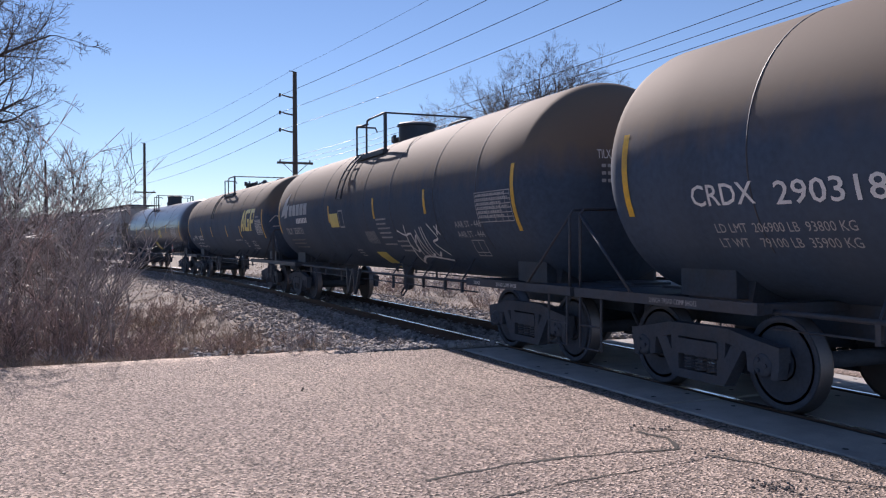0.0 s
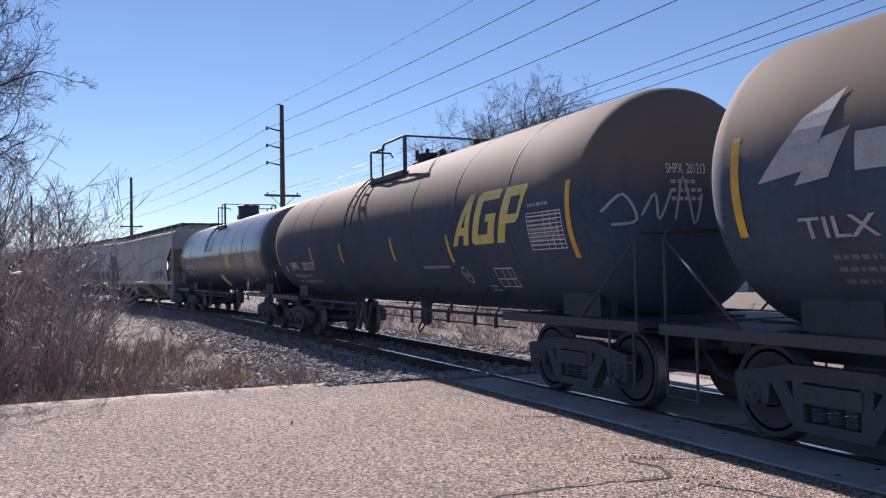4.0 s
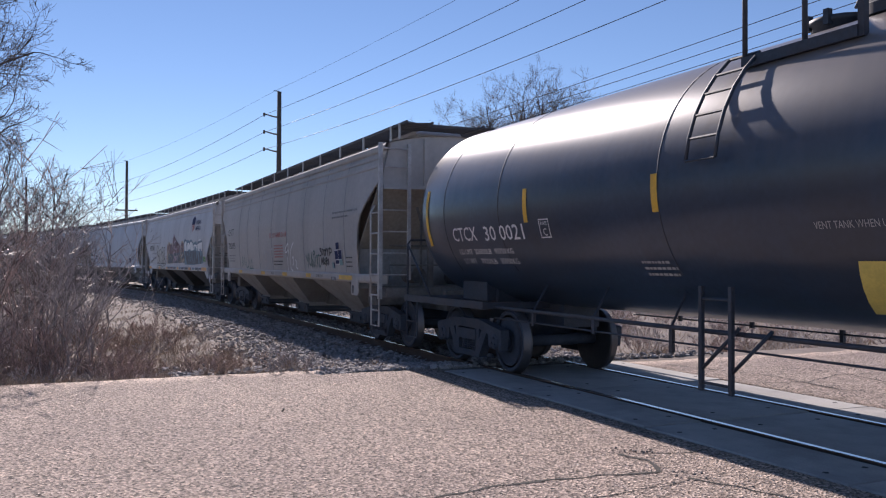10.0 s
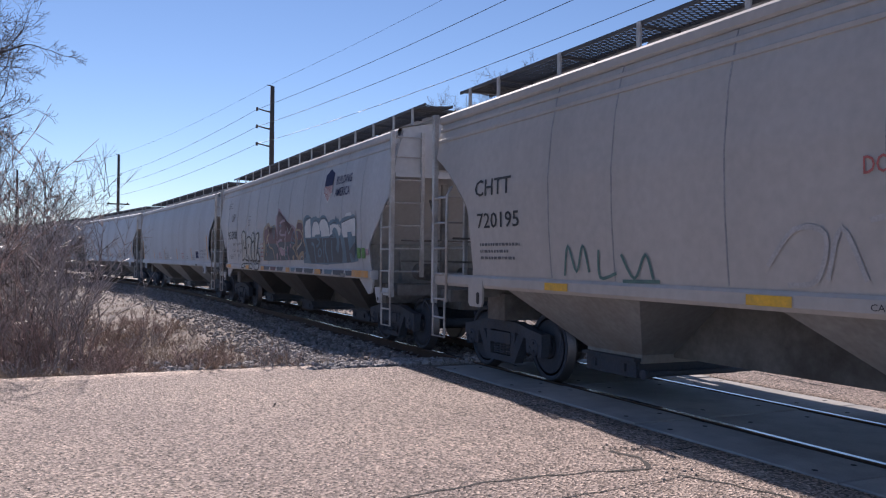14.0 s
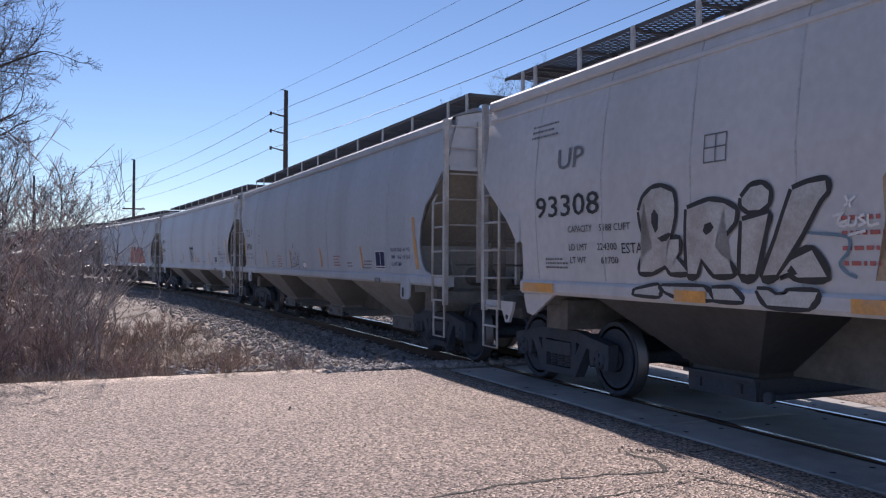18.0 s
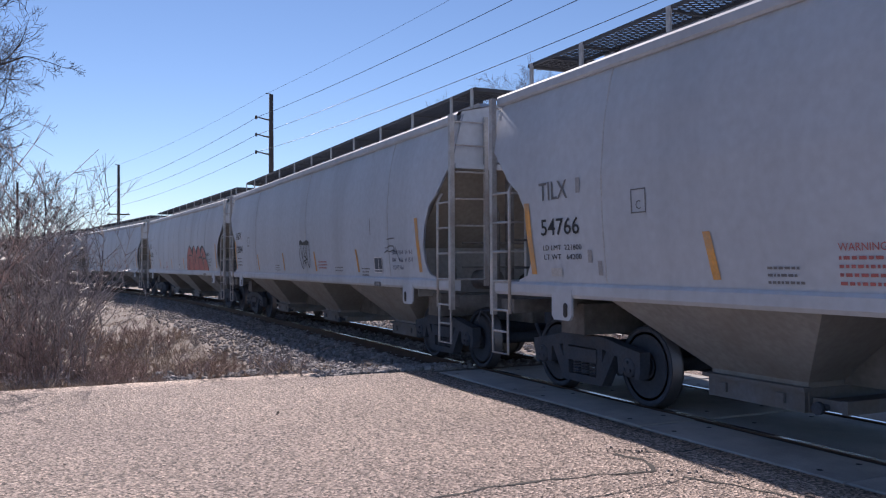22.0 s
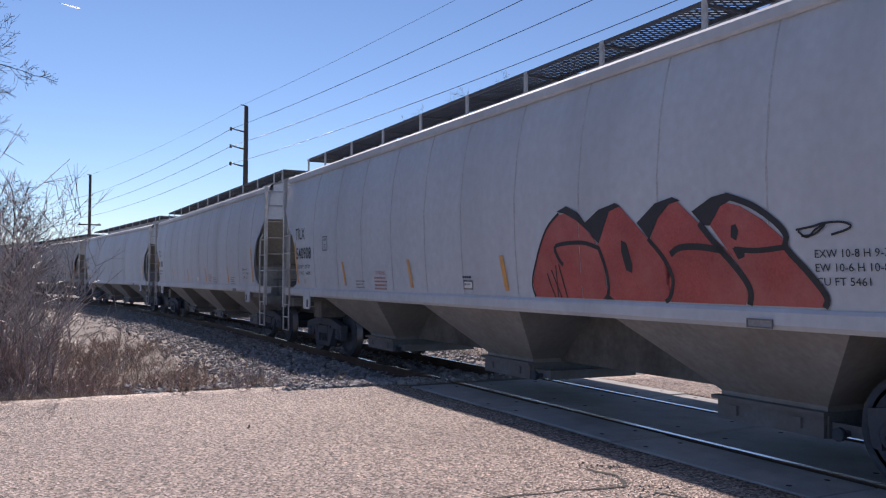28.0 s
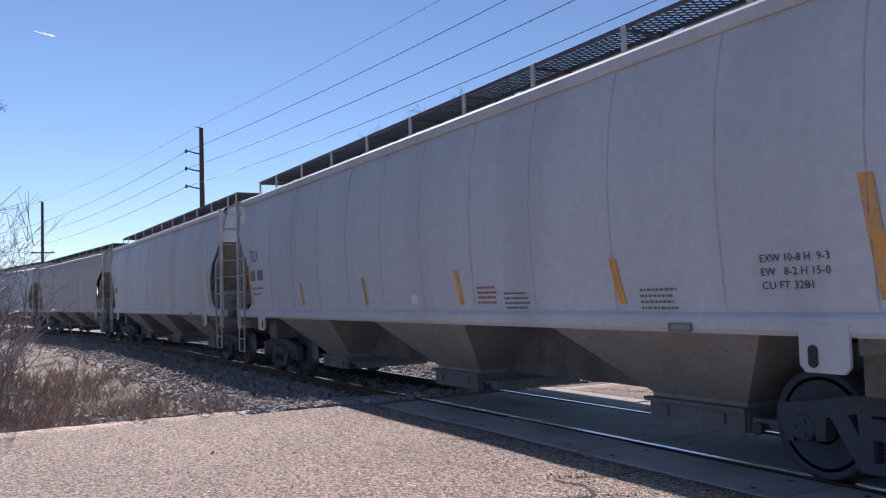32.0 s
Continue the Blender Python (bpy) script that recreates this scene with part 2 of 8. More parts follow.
def part(name, bm, mat, parent, label="", smooth=False, at=None):
    ob = new(name, mesh_of(bm, name, mat, smooth) if isinstance(bm, bmesh.types.BMesh) else bm)
    ob.parent = parent
    if at is not None:
        ob.matrix_basis = at
    return tagged(ob, label) if label else ob


def thing(name, label, category, group="", kind="", at=None):
    ob = new(name)
    ob.empty_display_size = 0.3
    if at is not None:
        ob.matrix_basis = at
    return tagged(ob, label, category, group, kind)


def box(bm, x0, x1, y0, y1, z0, z1, mi=0):
    v = [bm.verts.new((x, y, z)) for x in (x0, x1) for y in (y0, y1) for z in (z0, z1)]
    for q in ((0, 1, 3, 2), (4, 6, 7, 5), (0, 4, 5, 1), (2, 3, 7, 6), (0, 2, 6, 4), (1, 5, 7, 3)):
        bm.faces.new([v[i] for i in q]).material_index = mi
    return v


def tube(bm, pts, r, seg=6, mi=0, r2=None, cap=True):
    """A round bar through the points; r may taper to r2."""
    pts = [Vector(p) for p in pts]
    n = len(pts)
    rings = []
    ref = None
    for i, p in enumerate(pts):
        d = (pts[min(i + 1, n - 1)] - pts[max(i - 1, 0)])
        d = d.normalized() if d.length > 1e-9 else Vector((0, 0, 1))
        if ref is None:
            ref = d.orthogonal().normalized()
        ref = (ref - d * ref.dot(d))
        ref = ref.normalized() if ref.length > 1e-6 else d.orthogonal().normalized()
        side = d.cross(ref)
        rad = r if r2 is None else r + (r2 - r) * i / max(1, n - 1)
        rings.append([bm.verts.new(p + (ref * math.cos(a) + side * math.sin(a)) * rad) for a in [2 * math.pi * k / seg for k in range(seg)]])
    for a, b in zip(rings, rings[1:]):
        for k in range(seg):
            f = bm.faces.new((a[k], a[(k + 1) % seg], b[(k + 1) % seg], b[k]))
            f.material_index = mi
            f.smooth = seg > 5
    if cap and n > 1:
        bm.faces.new(list(reversed(rings[0]))).material_index = mi
        bm.faces.new(rings[-1]).material_index = mi


def disc(bm, centre, axis, rings, seg=28, mi=0):
    """A turned body: rings of (distance along the axis, radius), closed at both ends."""
    c, ax = Vector(centre), Vector(axis).normalized()
    u = ax.orthogonal().normalized()
    w = ax.cross(u)
    made = []
    for d, r in rings:
        made.append([bm.verts.new(c + ax * d + (u * math.cos(2 * math.pi * k / seg) + w * math.sin(2 * math.pi * k / seg)) * r) for k in range(seg)])
    for a, b in zip(made, made[1:]):
        for k in range(seg):
            f = bm.faces.new((a[k], a[(k + 1) % seg], b[(k + 1) % seg], b[k]))
            f.material_index, f.smooth = mi, True
    bm.faces.new(list(reversed(made[0]))).material_index = mi
    bm.faces.new(made[-1]).material_index = mi


def plate(bm, pts, y0, y1, mi=0):
    """A flat plate with the outline pts in x and z, between y0 and y1."""
    a = [bm.verts.new((x, y0, z)) for x, z in pts]
    b = [bm.verts.new((x, y1, z)) for x, z in pts]
    bm.faces.new(a).material_index = mi
    bm.faces.new(list(reversed(b))).material_index = mi
    for i in range(len(pts)):
        j = (i + 1) % len(pts)
        bm.faces.new((a[j], a[i], b[i], b[j])).material_index = mi


B = bmesh.new

# ---- the line of the track: straight at the crossing, curving away beyond ----
TRACK = 6.985
BEND, RADIUS = -27.0, 240.0


def on_track(s):
    if s > BEND:
        return s, TRACK, 0.0
    q = (BEND - s) / RADIUS
    return BEND - RADIUS * math.sin(q), TRACK - RADIUS * (1 - math.cos(q)), q


def beside(s, off, z=0.0):
    """A point off metres to the far side of the track's middle."""
    x, y, q = on_track(s)
    return Vector((x - math.sin(q) * off, y + math.cos(q) * off, z))


# ---- how far the train has come at t ----
SPEEDS = ((0, 4.86), (12, 4.84), (16, 4.82), (19, 4.80), (22.5, 4.72), (26, 4.65), (30, 4.60), (32, 4.58))


def gone(t):
    d = 0.0
    for (t0, v0), (t1, v1) in zip(SPEEDS, SPEEDS[1:]):
        if t <= t0:
            break
        e = min(t, t1)
        ve = v0 + (v1 - v0) * (e - t0) / (t1 - t0)
        d += (v0 + ve) / 2 * (e - t0)
    return d


def islands(bm):
    """The loose pieces of a bmesh as lists of points, faces and smooth flags, the largest first."""
    seen, out = set(), []
    for v0 in bm.verts:
        if v0 in seen:
            continue
        todo, verts = [v0], []
        seen.add(v0)
        while todo:
            v = todo.pop()
            verts.append(v)
            for e in v.link_edges:
                w = e.other_vert(v)
                if w not in seen:
                    seen.add(w)
                    todo.append(w)
        num = {v: i for i, v in enumerate(verts)}
        faces = {f for v in verts for f in v.link_faces}
        faces = sorted(faces, key=lambda f: [num[v] for v in f.verts])
        out.append(([v.co[:] for v in verts], [[num[v] for v in f.verts] for f in faces], [f.smooth for f in faces]))
    size = lambda p: sum((max(q[k] for q in p) - min(q[k] for q in p)) for k in range(3))
    return sorted(out, key=lambda q: -size(q[0]))


def piece_meshes(bm, name, mat):
    """One mesh for each loose piece of a bmesh."""
    out = []
    for pts, faces, smooth in islands(bm):
        me = bpy.data.meshes.new(name)
        me.from_pydata(pts, [], faces)
        me.materials.append(mat)
        me.polygons.foreach_set("use_smooth", smooth)
        out.append(me)
    bm.free()
    return out


def split_part(name, piece, meshes, parent, label="", at=None):
    """A part made of lifted-apart pieces: the largest carries the others."""
    top = part(name, meshes[0], None, parent, label, at=at)
    for me in meshes[1:]:
        part(piece, me, None, top)
    return top


# ---- ground, road, track ----
# the unseen asphalt out to ROAD_X1 is added to bounce light onto the train
ROAD_X0, ROAD_X1 = -12.7, 12.0


def land(x, y):
    """Height of the ground beside the road: a shallow ditch on the near side, a low bed under the track."""
    q = max(0.0, (BEND - x) / RADIUS)
    c = TRACK - RADIUS * (1 - math.cos(min(q, 1.2))) if x < BEND else TRACK
    d = abs(y - c)
    away = min(1.0, max(0.0, (ROAD_X0 - x) / 2.5)) if x < 0 else min(1.0, max(0.0, (x - ROAD_X1) / 2.5))
    low = -0.22 - 0.35 * min(1.0, max(0.0, (d - 2.4) / 2.5))
    rough = 0.10 * noise.noise((x * 0.35, y * 0.35, 0)) + 0.05 * noise.noise((x * 1.3, y * 1.3, 3))
    if d < 2.2:
        rough *= 0.2
    return -0.06 * (away > 0) - 0.02 + away * (low + 0.06 + rough)


def ground():
    bm = B()
    xs = [-3000, -900, -400, -250, -180] + [-140 + 4 * i for i in range(15)] + [-80 + 1.5 * i for i in range(30)] + [-35 + 0.5 * i for i in range(46)] + [-12.2, -6, 0, 5.0, 11.5, 12.5, 13.5, 15, 20, 40, 80, 200, 900, 3000]
    ys = [-3000, -900, -300, -120, -80, -60, -50, -40, -32, -26, -20, -16, -12] + [-10 + 0.6 * i for i in range(46)] + [18, 20, 24, 30, 40, 60, 100, 200, 500, 1200, 3000]
    g = [[bm.verts.new((x, y, land(x, y))) for y in ys] for x in xs]
    for i in range(len(xs) - 1):
        for j in range(len(ys) - 1):
            f = bm.faces.new((g[i][j], g[i + 1][j], g[i + 1][j + 1], g[i][j + 1]))
            f.smooth = True
            far = abs(xs[i]) > 70 or abs(ys[j]) > 30
            f.material_index = 1 if far else 0
    ob = new("ground", mesh_of(bm, "ground", [M["soil"], M["far_ground"]]))
    tagged(ob, "dry winter soil and dead grass beside the railway", "ground", kind="structure")


def ragged(bm, x0, x1, y0, y1, z, amp=0.18, thick=0.08, step=0.25):
    """A slab of road surface with uneven edges along x0 and along y."""
    n = max(2, int((y1 - y0) / step))
    m = max(2, int((x1 - x0) / 0.5))
    top = []
    for j in range(n + 1):
        y = y0 + (y1 - y0) * j / n
        row = []
        for i in range(m + 1):
            x = x0 + (x1 - x0) * i / m
            if i == 0:
                x += amp * noise.noise((y * 1.1, 7, 0)) + amp * 0.5 * noise.noise((y * 4.0, 3, 1))
            row.append(bm.verts.new((x, y, z + 0.012 * noise.noise((x * 0.5, y * 0.5, 5)))))
        top.append(row)
    for a, b in zip(top, top[1:]):
        for i in range(m):
            bm.faces.new((a[i], a[i + 1], b[i + 1], b[i])).smooth = True
    rim = [r[0] for r in top] + top[-1][1:] + [r[-1] for r in reversed(top[:-1])] + list(reversed(top[0][1:-1]))
    low = [bm.verts.new((v.co.x, v.co.y, z - thick)) for v in rim]
    for i in range(len(rim)):
        j = (i + 1) % len(rim)
        bm.faces.new((rim[i], rim[j], low[j], low[i]))


def road():
    bm = B()
    ragged(bm, ROAD_X0, ROAD_X1, -40, 5.36, 0.0)
    ob = new("road", mesh_of(bm, "road", M["asphalt"]))
    tagged(ob, "weathered pinkish asphalt road with open cracks", "road", kind="structure")
    bm = B()
    ragged(bm, -11.75, ROAD_X1, 8.66, 60, -0.005)
    ob = new("road", mesh_of(bm, "road_beyond", M["asphalt"]))
    tagged(ob, "weathered pinkish asphalt road beyond the track", "road", kind="structure")


def crack(name, pts, w=0.02, z=0.004):
    """An open crack: a thin dark ribbon that wanders between its points."""
    bm = B()
    fine = []
    for (xa, ya), (xb, yb) in zip(pts, pts[1:]):
        k = max(2, int(math.hypot(xb - xa, yb - ya) / 0.07))
        for i in range(k):
            u = i / k
            fine.append((xa + (xb - xa) * u, ya + (yb - ya) * u))
    fine.append(pts[-1])
    prev = None
    for i, (x, y) in enumerate(fine):
        x += 0.05 * noise.noise((x * 4, y * 4, 1)) + 0.02 * noise.noise((x * 15, y * 15, 2))
        y += 0.05 * noise.noise((x * 4, y * 4, 8)) + 0.02 * noise.noise((x * 15, y * 15, 9))
        d = Vector(fine[min(i + 1, len(fine) - 1)]) - Vector(fine[max(0, i - 1)])
        d = Vector((-d.y, d.x)).normalized() * w * (0.35 + 0.9 * abs(noise.noise((x * 6, y * 6, 4)) + 0.35))
        zz = z + 0.012 * noise.noise((x * 0.5, y * 0.5, 5))
        cur = (bm.verts.new((x + d.x, y + d.y, zz)), bm.verts.new((x - d.x, y - d.y, zz)))
        if prev:
            bm.faces.new((prev[0], prev[1], cur[1], cur[0]))
        prev = cur
    ob = new(name, mesh_of(bm, name, M["crack"]))
    tagged(ob, "dark open crack in the asphalt", "crack", "cracks in the asphalt", "structure")


def rails():
    for k, off in enumerate((-0.755, 0.755)):
        bm = B()
        prof = [(-0.036, -0.005), (-0.03, 0.0), (0.03, 0.0), (0.036, -0.005), (0.036, -0.035), (0.01, -0.05), (0.01, -0.14), (0.07, -0.155), (0.07, -0.17), (-0.07, -0.17), (-0.07, -0.155), (-0.01, -0.14), (-0.01, -0.05), (-0.036, -0.035)]
        prev = None
        s = -230.0
        while s <= 60.01:
            ring = [bm.verts.new(beside(s, off + a, 0.012 + z)) for a, z in prof]
            if prev:
                for i in range(len(prof)):
                    j = (i + 1) % len(prof)
                    bm.faces.new((prev[i], prev[j], ring[j], ring[i])).material_index = 1 if i in (0, 1, 2) else 0
            prev = ring
            s += 3.0
        ob = new("rail", mesh_of(bm, "rail", [M["rail"], M["rail_top"]]))
        tagged(ob, "rusty steel rail with a bright worn head", "rail", "rails", "structure")


ground()
road()
crack("crack", [(-5.45, 2.2), (-5.55, 2.5), (-5.62, 3.4), (-5.45, 4.35)])
crack("crack", [(-5.45, 4.35), (-5.8, 4.5), (-6.1, 4.45)], 0.03)
crack("crack", [(-8.55, 4.65), (-8.35, 4.95), (-8.25, 5.1)])
rails()


# ---- level crossing: concrete panels between and beside the rails ----
def crossing():
    surface = tagged(new("crossing"), "concrete level crossing panels with dark joints", "crossing", kind="structure")
    surface.empty_display_size = 0.3
    rows = ((5.40, 6.13), (6.315, 7.655), (7.84, 8.60))
    for y0, y1 in rows:
        x = -11.9
        w = 2.44
        k = 0
        me = None
        while x < 11.5:
            if me is None:
                bm = B()
                box(bm, 0.008, w - 0.008, y0, y1, -0.2, 0.0)
                bmesh.ops.bevel(bm, geom=[e for e in bm.edges if all(v.co.z > -0.01 for v in e.verts)], offset=0.012, segments=1, affect="EDGES")
                for xx in (0.35, w - 0.35):
                    for yy in ((y0 + y1) / 2 - (y1 - y0) * 0.3, (y0 + y1) / 2 + (y1 - y0) * 0.3):
                        disc(bm, (xx, yy, -0.01), (0, 0, 1), [(0, 0.026), (0.0125, 0.026)], 8, 1)
                me = mesh_of(bm, "panel", [M["concrete"], M["crack"]])
            ob = part("panel", me, None, surface, at=pose(x, 0, 0.004 + 0.006 * math.sin(k * 2.3 + y0)))
            x += w
            k += 1
    # rubber flangeway filler beside the rails
    bm = B()
    for a in (6.265, 7.69):
        box(bm, -11.9, 12.0, a - 0.035, a + 0.035, -0.2, -0.055)
    for a in (6.155, 7.80):
        box(bm, -11.9, 12.0, a - 0.025, a + 0.025, -0.2, -0.01)
    part("filler", bm, M["crack"], surface)


def sleepers():
    bed = tagged(new("sleeper_row"), "weathered timber sleepers under the rails", "sleepers", kind="structure")
    bm = B()
    box(bm, -0.11, 0.11, -1.3, 1.3, -0.36, -0.175)
    bmesh.ops.bevel(bm, geom=bm.edges[:], offset=0.012, segments=1, affect="EDGES")
    me = mesh_of(bm, "sleeper", M["tie"])
    rng = random.Random(4)
    s = -12.3
    while s > -110:
        p = beside(s, 0)
        part("sleeper", me, None, bed, at=pose(p.x, p.y, 0, 0, 0, math.degrees(on_track(s)[2]) + rng.uniform(-1.5, 1.5)))
        s -= 0.53


def stones(name, label, spots, lo, hi, mat, seed, squash=0.7):
    """One object of many loose stones at the given spots."""
    rng = np.random.default_rng(seed)
    t = (1 + 5 ** 0.5) / 2
    v = np.array([(-1, t, 0), (1, t, 0), (-1, -t, 0), (1, -t, 0), (0, -1, t), (0, 1, t), (0, -1, -t), (0, 1, -t), (t, 0, -1), (t, 0, 1), (-t, 0, -1), (-t, 0, 1)], float) / 1.9
    f = np.array([(0, 11, 5), (0, 5, 1), (0, 1, 7), (0, 7, 10), (0, 10, 11), (1, 5, 9), (5, 11, 4), (11, 10, 2), (10, 7, 6), (7, 1, 8), (3, 9, 4), (3, 4, 2), (3, 2, 6), (3, 6, 8), (3, 8, 9), (4, 9, 5), (2, 4, 11), (6, 2, 10), (8, 6, 7), (9, 8, 1)])
    n = len(spots)
    size = rng.uniform(lo, hi, n)
    stretch = rng.uniform(0.65, 1.35, (n, 1, 3)) * np.array([1, 1, squash])
    jag = rng.uniform(0.7, 1.25, (n, 12, 1))
    a = rng.uniform(0, 6.28, n)
    c, s = np.cos(a), np.sin(a)
    p = v[None] * stretch * jag * size[:, None, None]
    q = np.stack([p[..., 0] * c[:, None] - p[..., 1] * s[:, None], p[..., 0] * s[:, None] + p[..., 1] * c[:, None], p[..., 2]], -1) + np.asarray(spots)[:, None, :]
    faces = (f[None] + 12 * np.arange(n)[:, None, None]).reshape(-1, 3)
    me = bpy.data.meshes.new(name)
    me.from_pydata(q.reshape(-1, 3).tolist(), [], faces.tolist())
    me.materials.append(mat)
    return tagged(new(name, me), label, "gravel", kind="stuff")


def ballast():
    rng = random.Random(11)
    spots = []
    # near shoulder
    for k in range(19000):
        s = -12.2 - 75 * rng.random() ** 2.0
        d = rng.uniform(-3.5, -1.0)
        if d < -2.6 and rng.random() < (-2.6 - d) * 0.9:
            continue
        p = beside(s, d)
        z = -0.15 if d > -1.45 else -0.18 - (-1.45 - d) * 0.13
        spots.append((p.x, p.y, max(z, land(p.x, p.y) + 0.01) + rng.uniform(-0.02, 0.03)))
    # between the rails and on the far shoulder
    for k in range(12000):
        s = -12.2 - 45 * rng.random() ** 1.6
        d = rng.uniform(-1.0, 4.2)
        p = beside(s, d)
        z = -0.155 if d < 1.5 else -0.17 - (d - 1.5) * 0.10
        if d > 3.0 and rng.random() < 0.6:
            continue
        spots.append((p.x, p.y, max(z, land(p.x, p.y) + 0.01) + rng.uniform(-0.03, 0.03)))
    # thin scatter along the road's ragged edge
    for k in range(420):
        y = rng.uniform(1.5, 5.2)
        x = ROAD_X0 - 0.06 - abs(rng.gauss(0, 0.5))
        spots.append((x, y, max(land(x, y), -0.03) + 0.01))
    stones("ballast_stone", "pale grey crushed stone ballast along the track", spots, 0.022, 0.058, M["ballast"], 5)
    # crumbs of broken asphalt near the cracks
    spots = []
    for cx, cy, r, k in ((-4.35, 4.27, 0.10, 60), (-6.1, 4.62, 0.12, 24), (-5.3, 4.5, 0.2, 20), (-4.2, 4.75, 0.25, 30), (-8.3, 4.95, 0.2, 16)):
        for i in range(k):
            spots.append((cx + rng.gauss(0, r), cy + rng.gauss(0, r * 0.7), 0.006))
    for i in range(30):
        spots.append((rng.uniform(-12, -6), rng.uniform(-1, 4.5), 0.008))
    stones("asphalt_crumb", "dark loose crumbs of broken asphalt", spots, 0.005, 0.014, M["tie"], 6)


crossing()
ballast()
crack("crack", [(-5.2, 4.42), (-4.8, 4.62), (-4.3, 4.78), (-3.9, 5.05), (-3.5, 5.2)], 0.022)
crack("crack", [(-4.9, 2.3), (-5.0, 3.0), (-5.05, 3.7), (-5.15, 4.3)], 0.010)
crack("crack", [(-6.2, 4.5), (-6.0, 4.8), (-5.9, 5.1), (-6.0, 5.3)], 0.012)
crack("crack", [(-10.9, 4.75), (-10.2, 4.9), (-9.6, 4.85), (-8.9, 5.1)], 0.012)
crack("crack", [(-11.3, 9.0), (-9.6, 9.6), (-8.2, 9.4), (-6.5, 10.2), (-5, 10.0)], 0.02)
crack("crack", [(-10.6, 10.4), (-9.3, 10.8), (-8.0, 10.5), (-6.4, 11.3)], 0.015)
crack("crack", [(-9.0, 8.8), (-8.8, 9.6), (-9.2, 10.6), (-8.9, 12.0)], 0.015)
crack("crack", [(-6.6, 8.8), (-6.9, 10.0), (-6.5, 11.5)], 0.015)


# ---- painted marks that lie on a curved side ----
TANK_R, TANK_Z = 1.45, 2.45


def head(y, z, end):
    """How far along the car the bulged tank head stands at y and z; end is where the round part stops."""
    return end + 0.70 * math.sqrt(max(0.0, 1 - (y * y + (z - TANK_Z) ** 2) / TANK_R ** 2))


def tank_half(z):
    return math.sqrt(max(0.01, TANK_R ** 2 - (z - TANK_Z) ** 2))


SIDE = ((0.9, 1.50), (1.25, 1.50), (1.6, 1.535), (2.0, 1.57), (2.6, 1.59), (3.2, 1.54), (3.6, 1.46), (3.9, 1.36), (4.2, 1.2))


def side_half(z):
    for (z0, y0), (z1, y1) in zip(SIDE, SIDE[1:]):
        if z <= z1:
            k = max(0.0, (z - z0) / (z1 - z0))
            return y0 + (y1 - y0) * k
    return SIDE[-1][1]


def bend(bm, half, off, step=0.12):
    """Cuts a flat mesh in x and z into bands and lays it on the side of a car."""
    zs = [v.co.z for v in bm.verts]
    z = math.ceil(min(zs) / step) * step
    while z < max(zs):
        bmesh.ops.bisect_plane(bm, geom=bm.verts[:] + bm.edges[:] + bm.faces[:], plane_co=(0, 0, z), plane_no=(0, 0, 1))
        z += step
    for v in bm.verts:
        v.co.y = -(half(v.co.z) + off + v.co.y)


def patch(parent, name, outlines, mat, half, off=0.008, label=""):
    """Flat painted shapes given by outlines in x and z."""
    bm = B()
    for o in outlines:
        if o[0] == "strip":
            rows = [(bm.verts.new((a[0], 0, a[1])), bm.verts.new((b[0], 0, b[1]))) for a, b in o[1]]
            for (a, b), (c, d) in zip(rows, rows[1:]):
                bm.faces.new((a, c, d, b))
        else:
            bm.faces.new([bm.verts.new((x, 0, z)) for x, z in o])
    bmesh.ops.triangulate(bm, faces=bm.faces[:])
    bend(bm, half, off)
    bmesh.ops.recalc_face_normals(bm, faces=bm.faces[:])
    return part(name, bm, mat, parent, label)


def rect(x0, x1, z0, z1, lean=0.0):
    return [(x0, z0), (x1, z0), (x1 + lean, z1), (x0 + lean, z1)]


def ribbon(pts, w):
    """The outlines of a painted line of width w through the points, smoothed."""
    p = [Vector(q) for q in pts]
    fine = []
    for i in range(len(p) - 1):
        a, b, c, d = p[max(0, i - 1)], p[i], p[i + 1], p[min(len(p) - 1, i + 2)]
        for k in range(4):
            t = k / 4
            fine.append(0.5 * ((2 * b) + (c - a) * t + (2 * a - 5 * b + 4 * c - d) * t * t + (3 * b - a - 3 * c + d) * t ** 3))
    fine.append(p[-1])
    rows = []
    for i, q in enumerate(fine):
        n = fine[min(i + 1, len(fine) - 1)] - fine[max(i - 1, 0)]
        if n.length < 1e-6:
            continue
        n = Vector((-n.y, n.x)).normalized() * w / 2
        rows.append((tuple(q - n), tuple(q + n)))
    return [("strip", rows)]


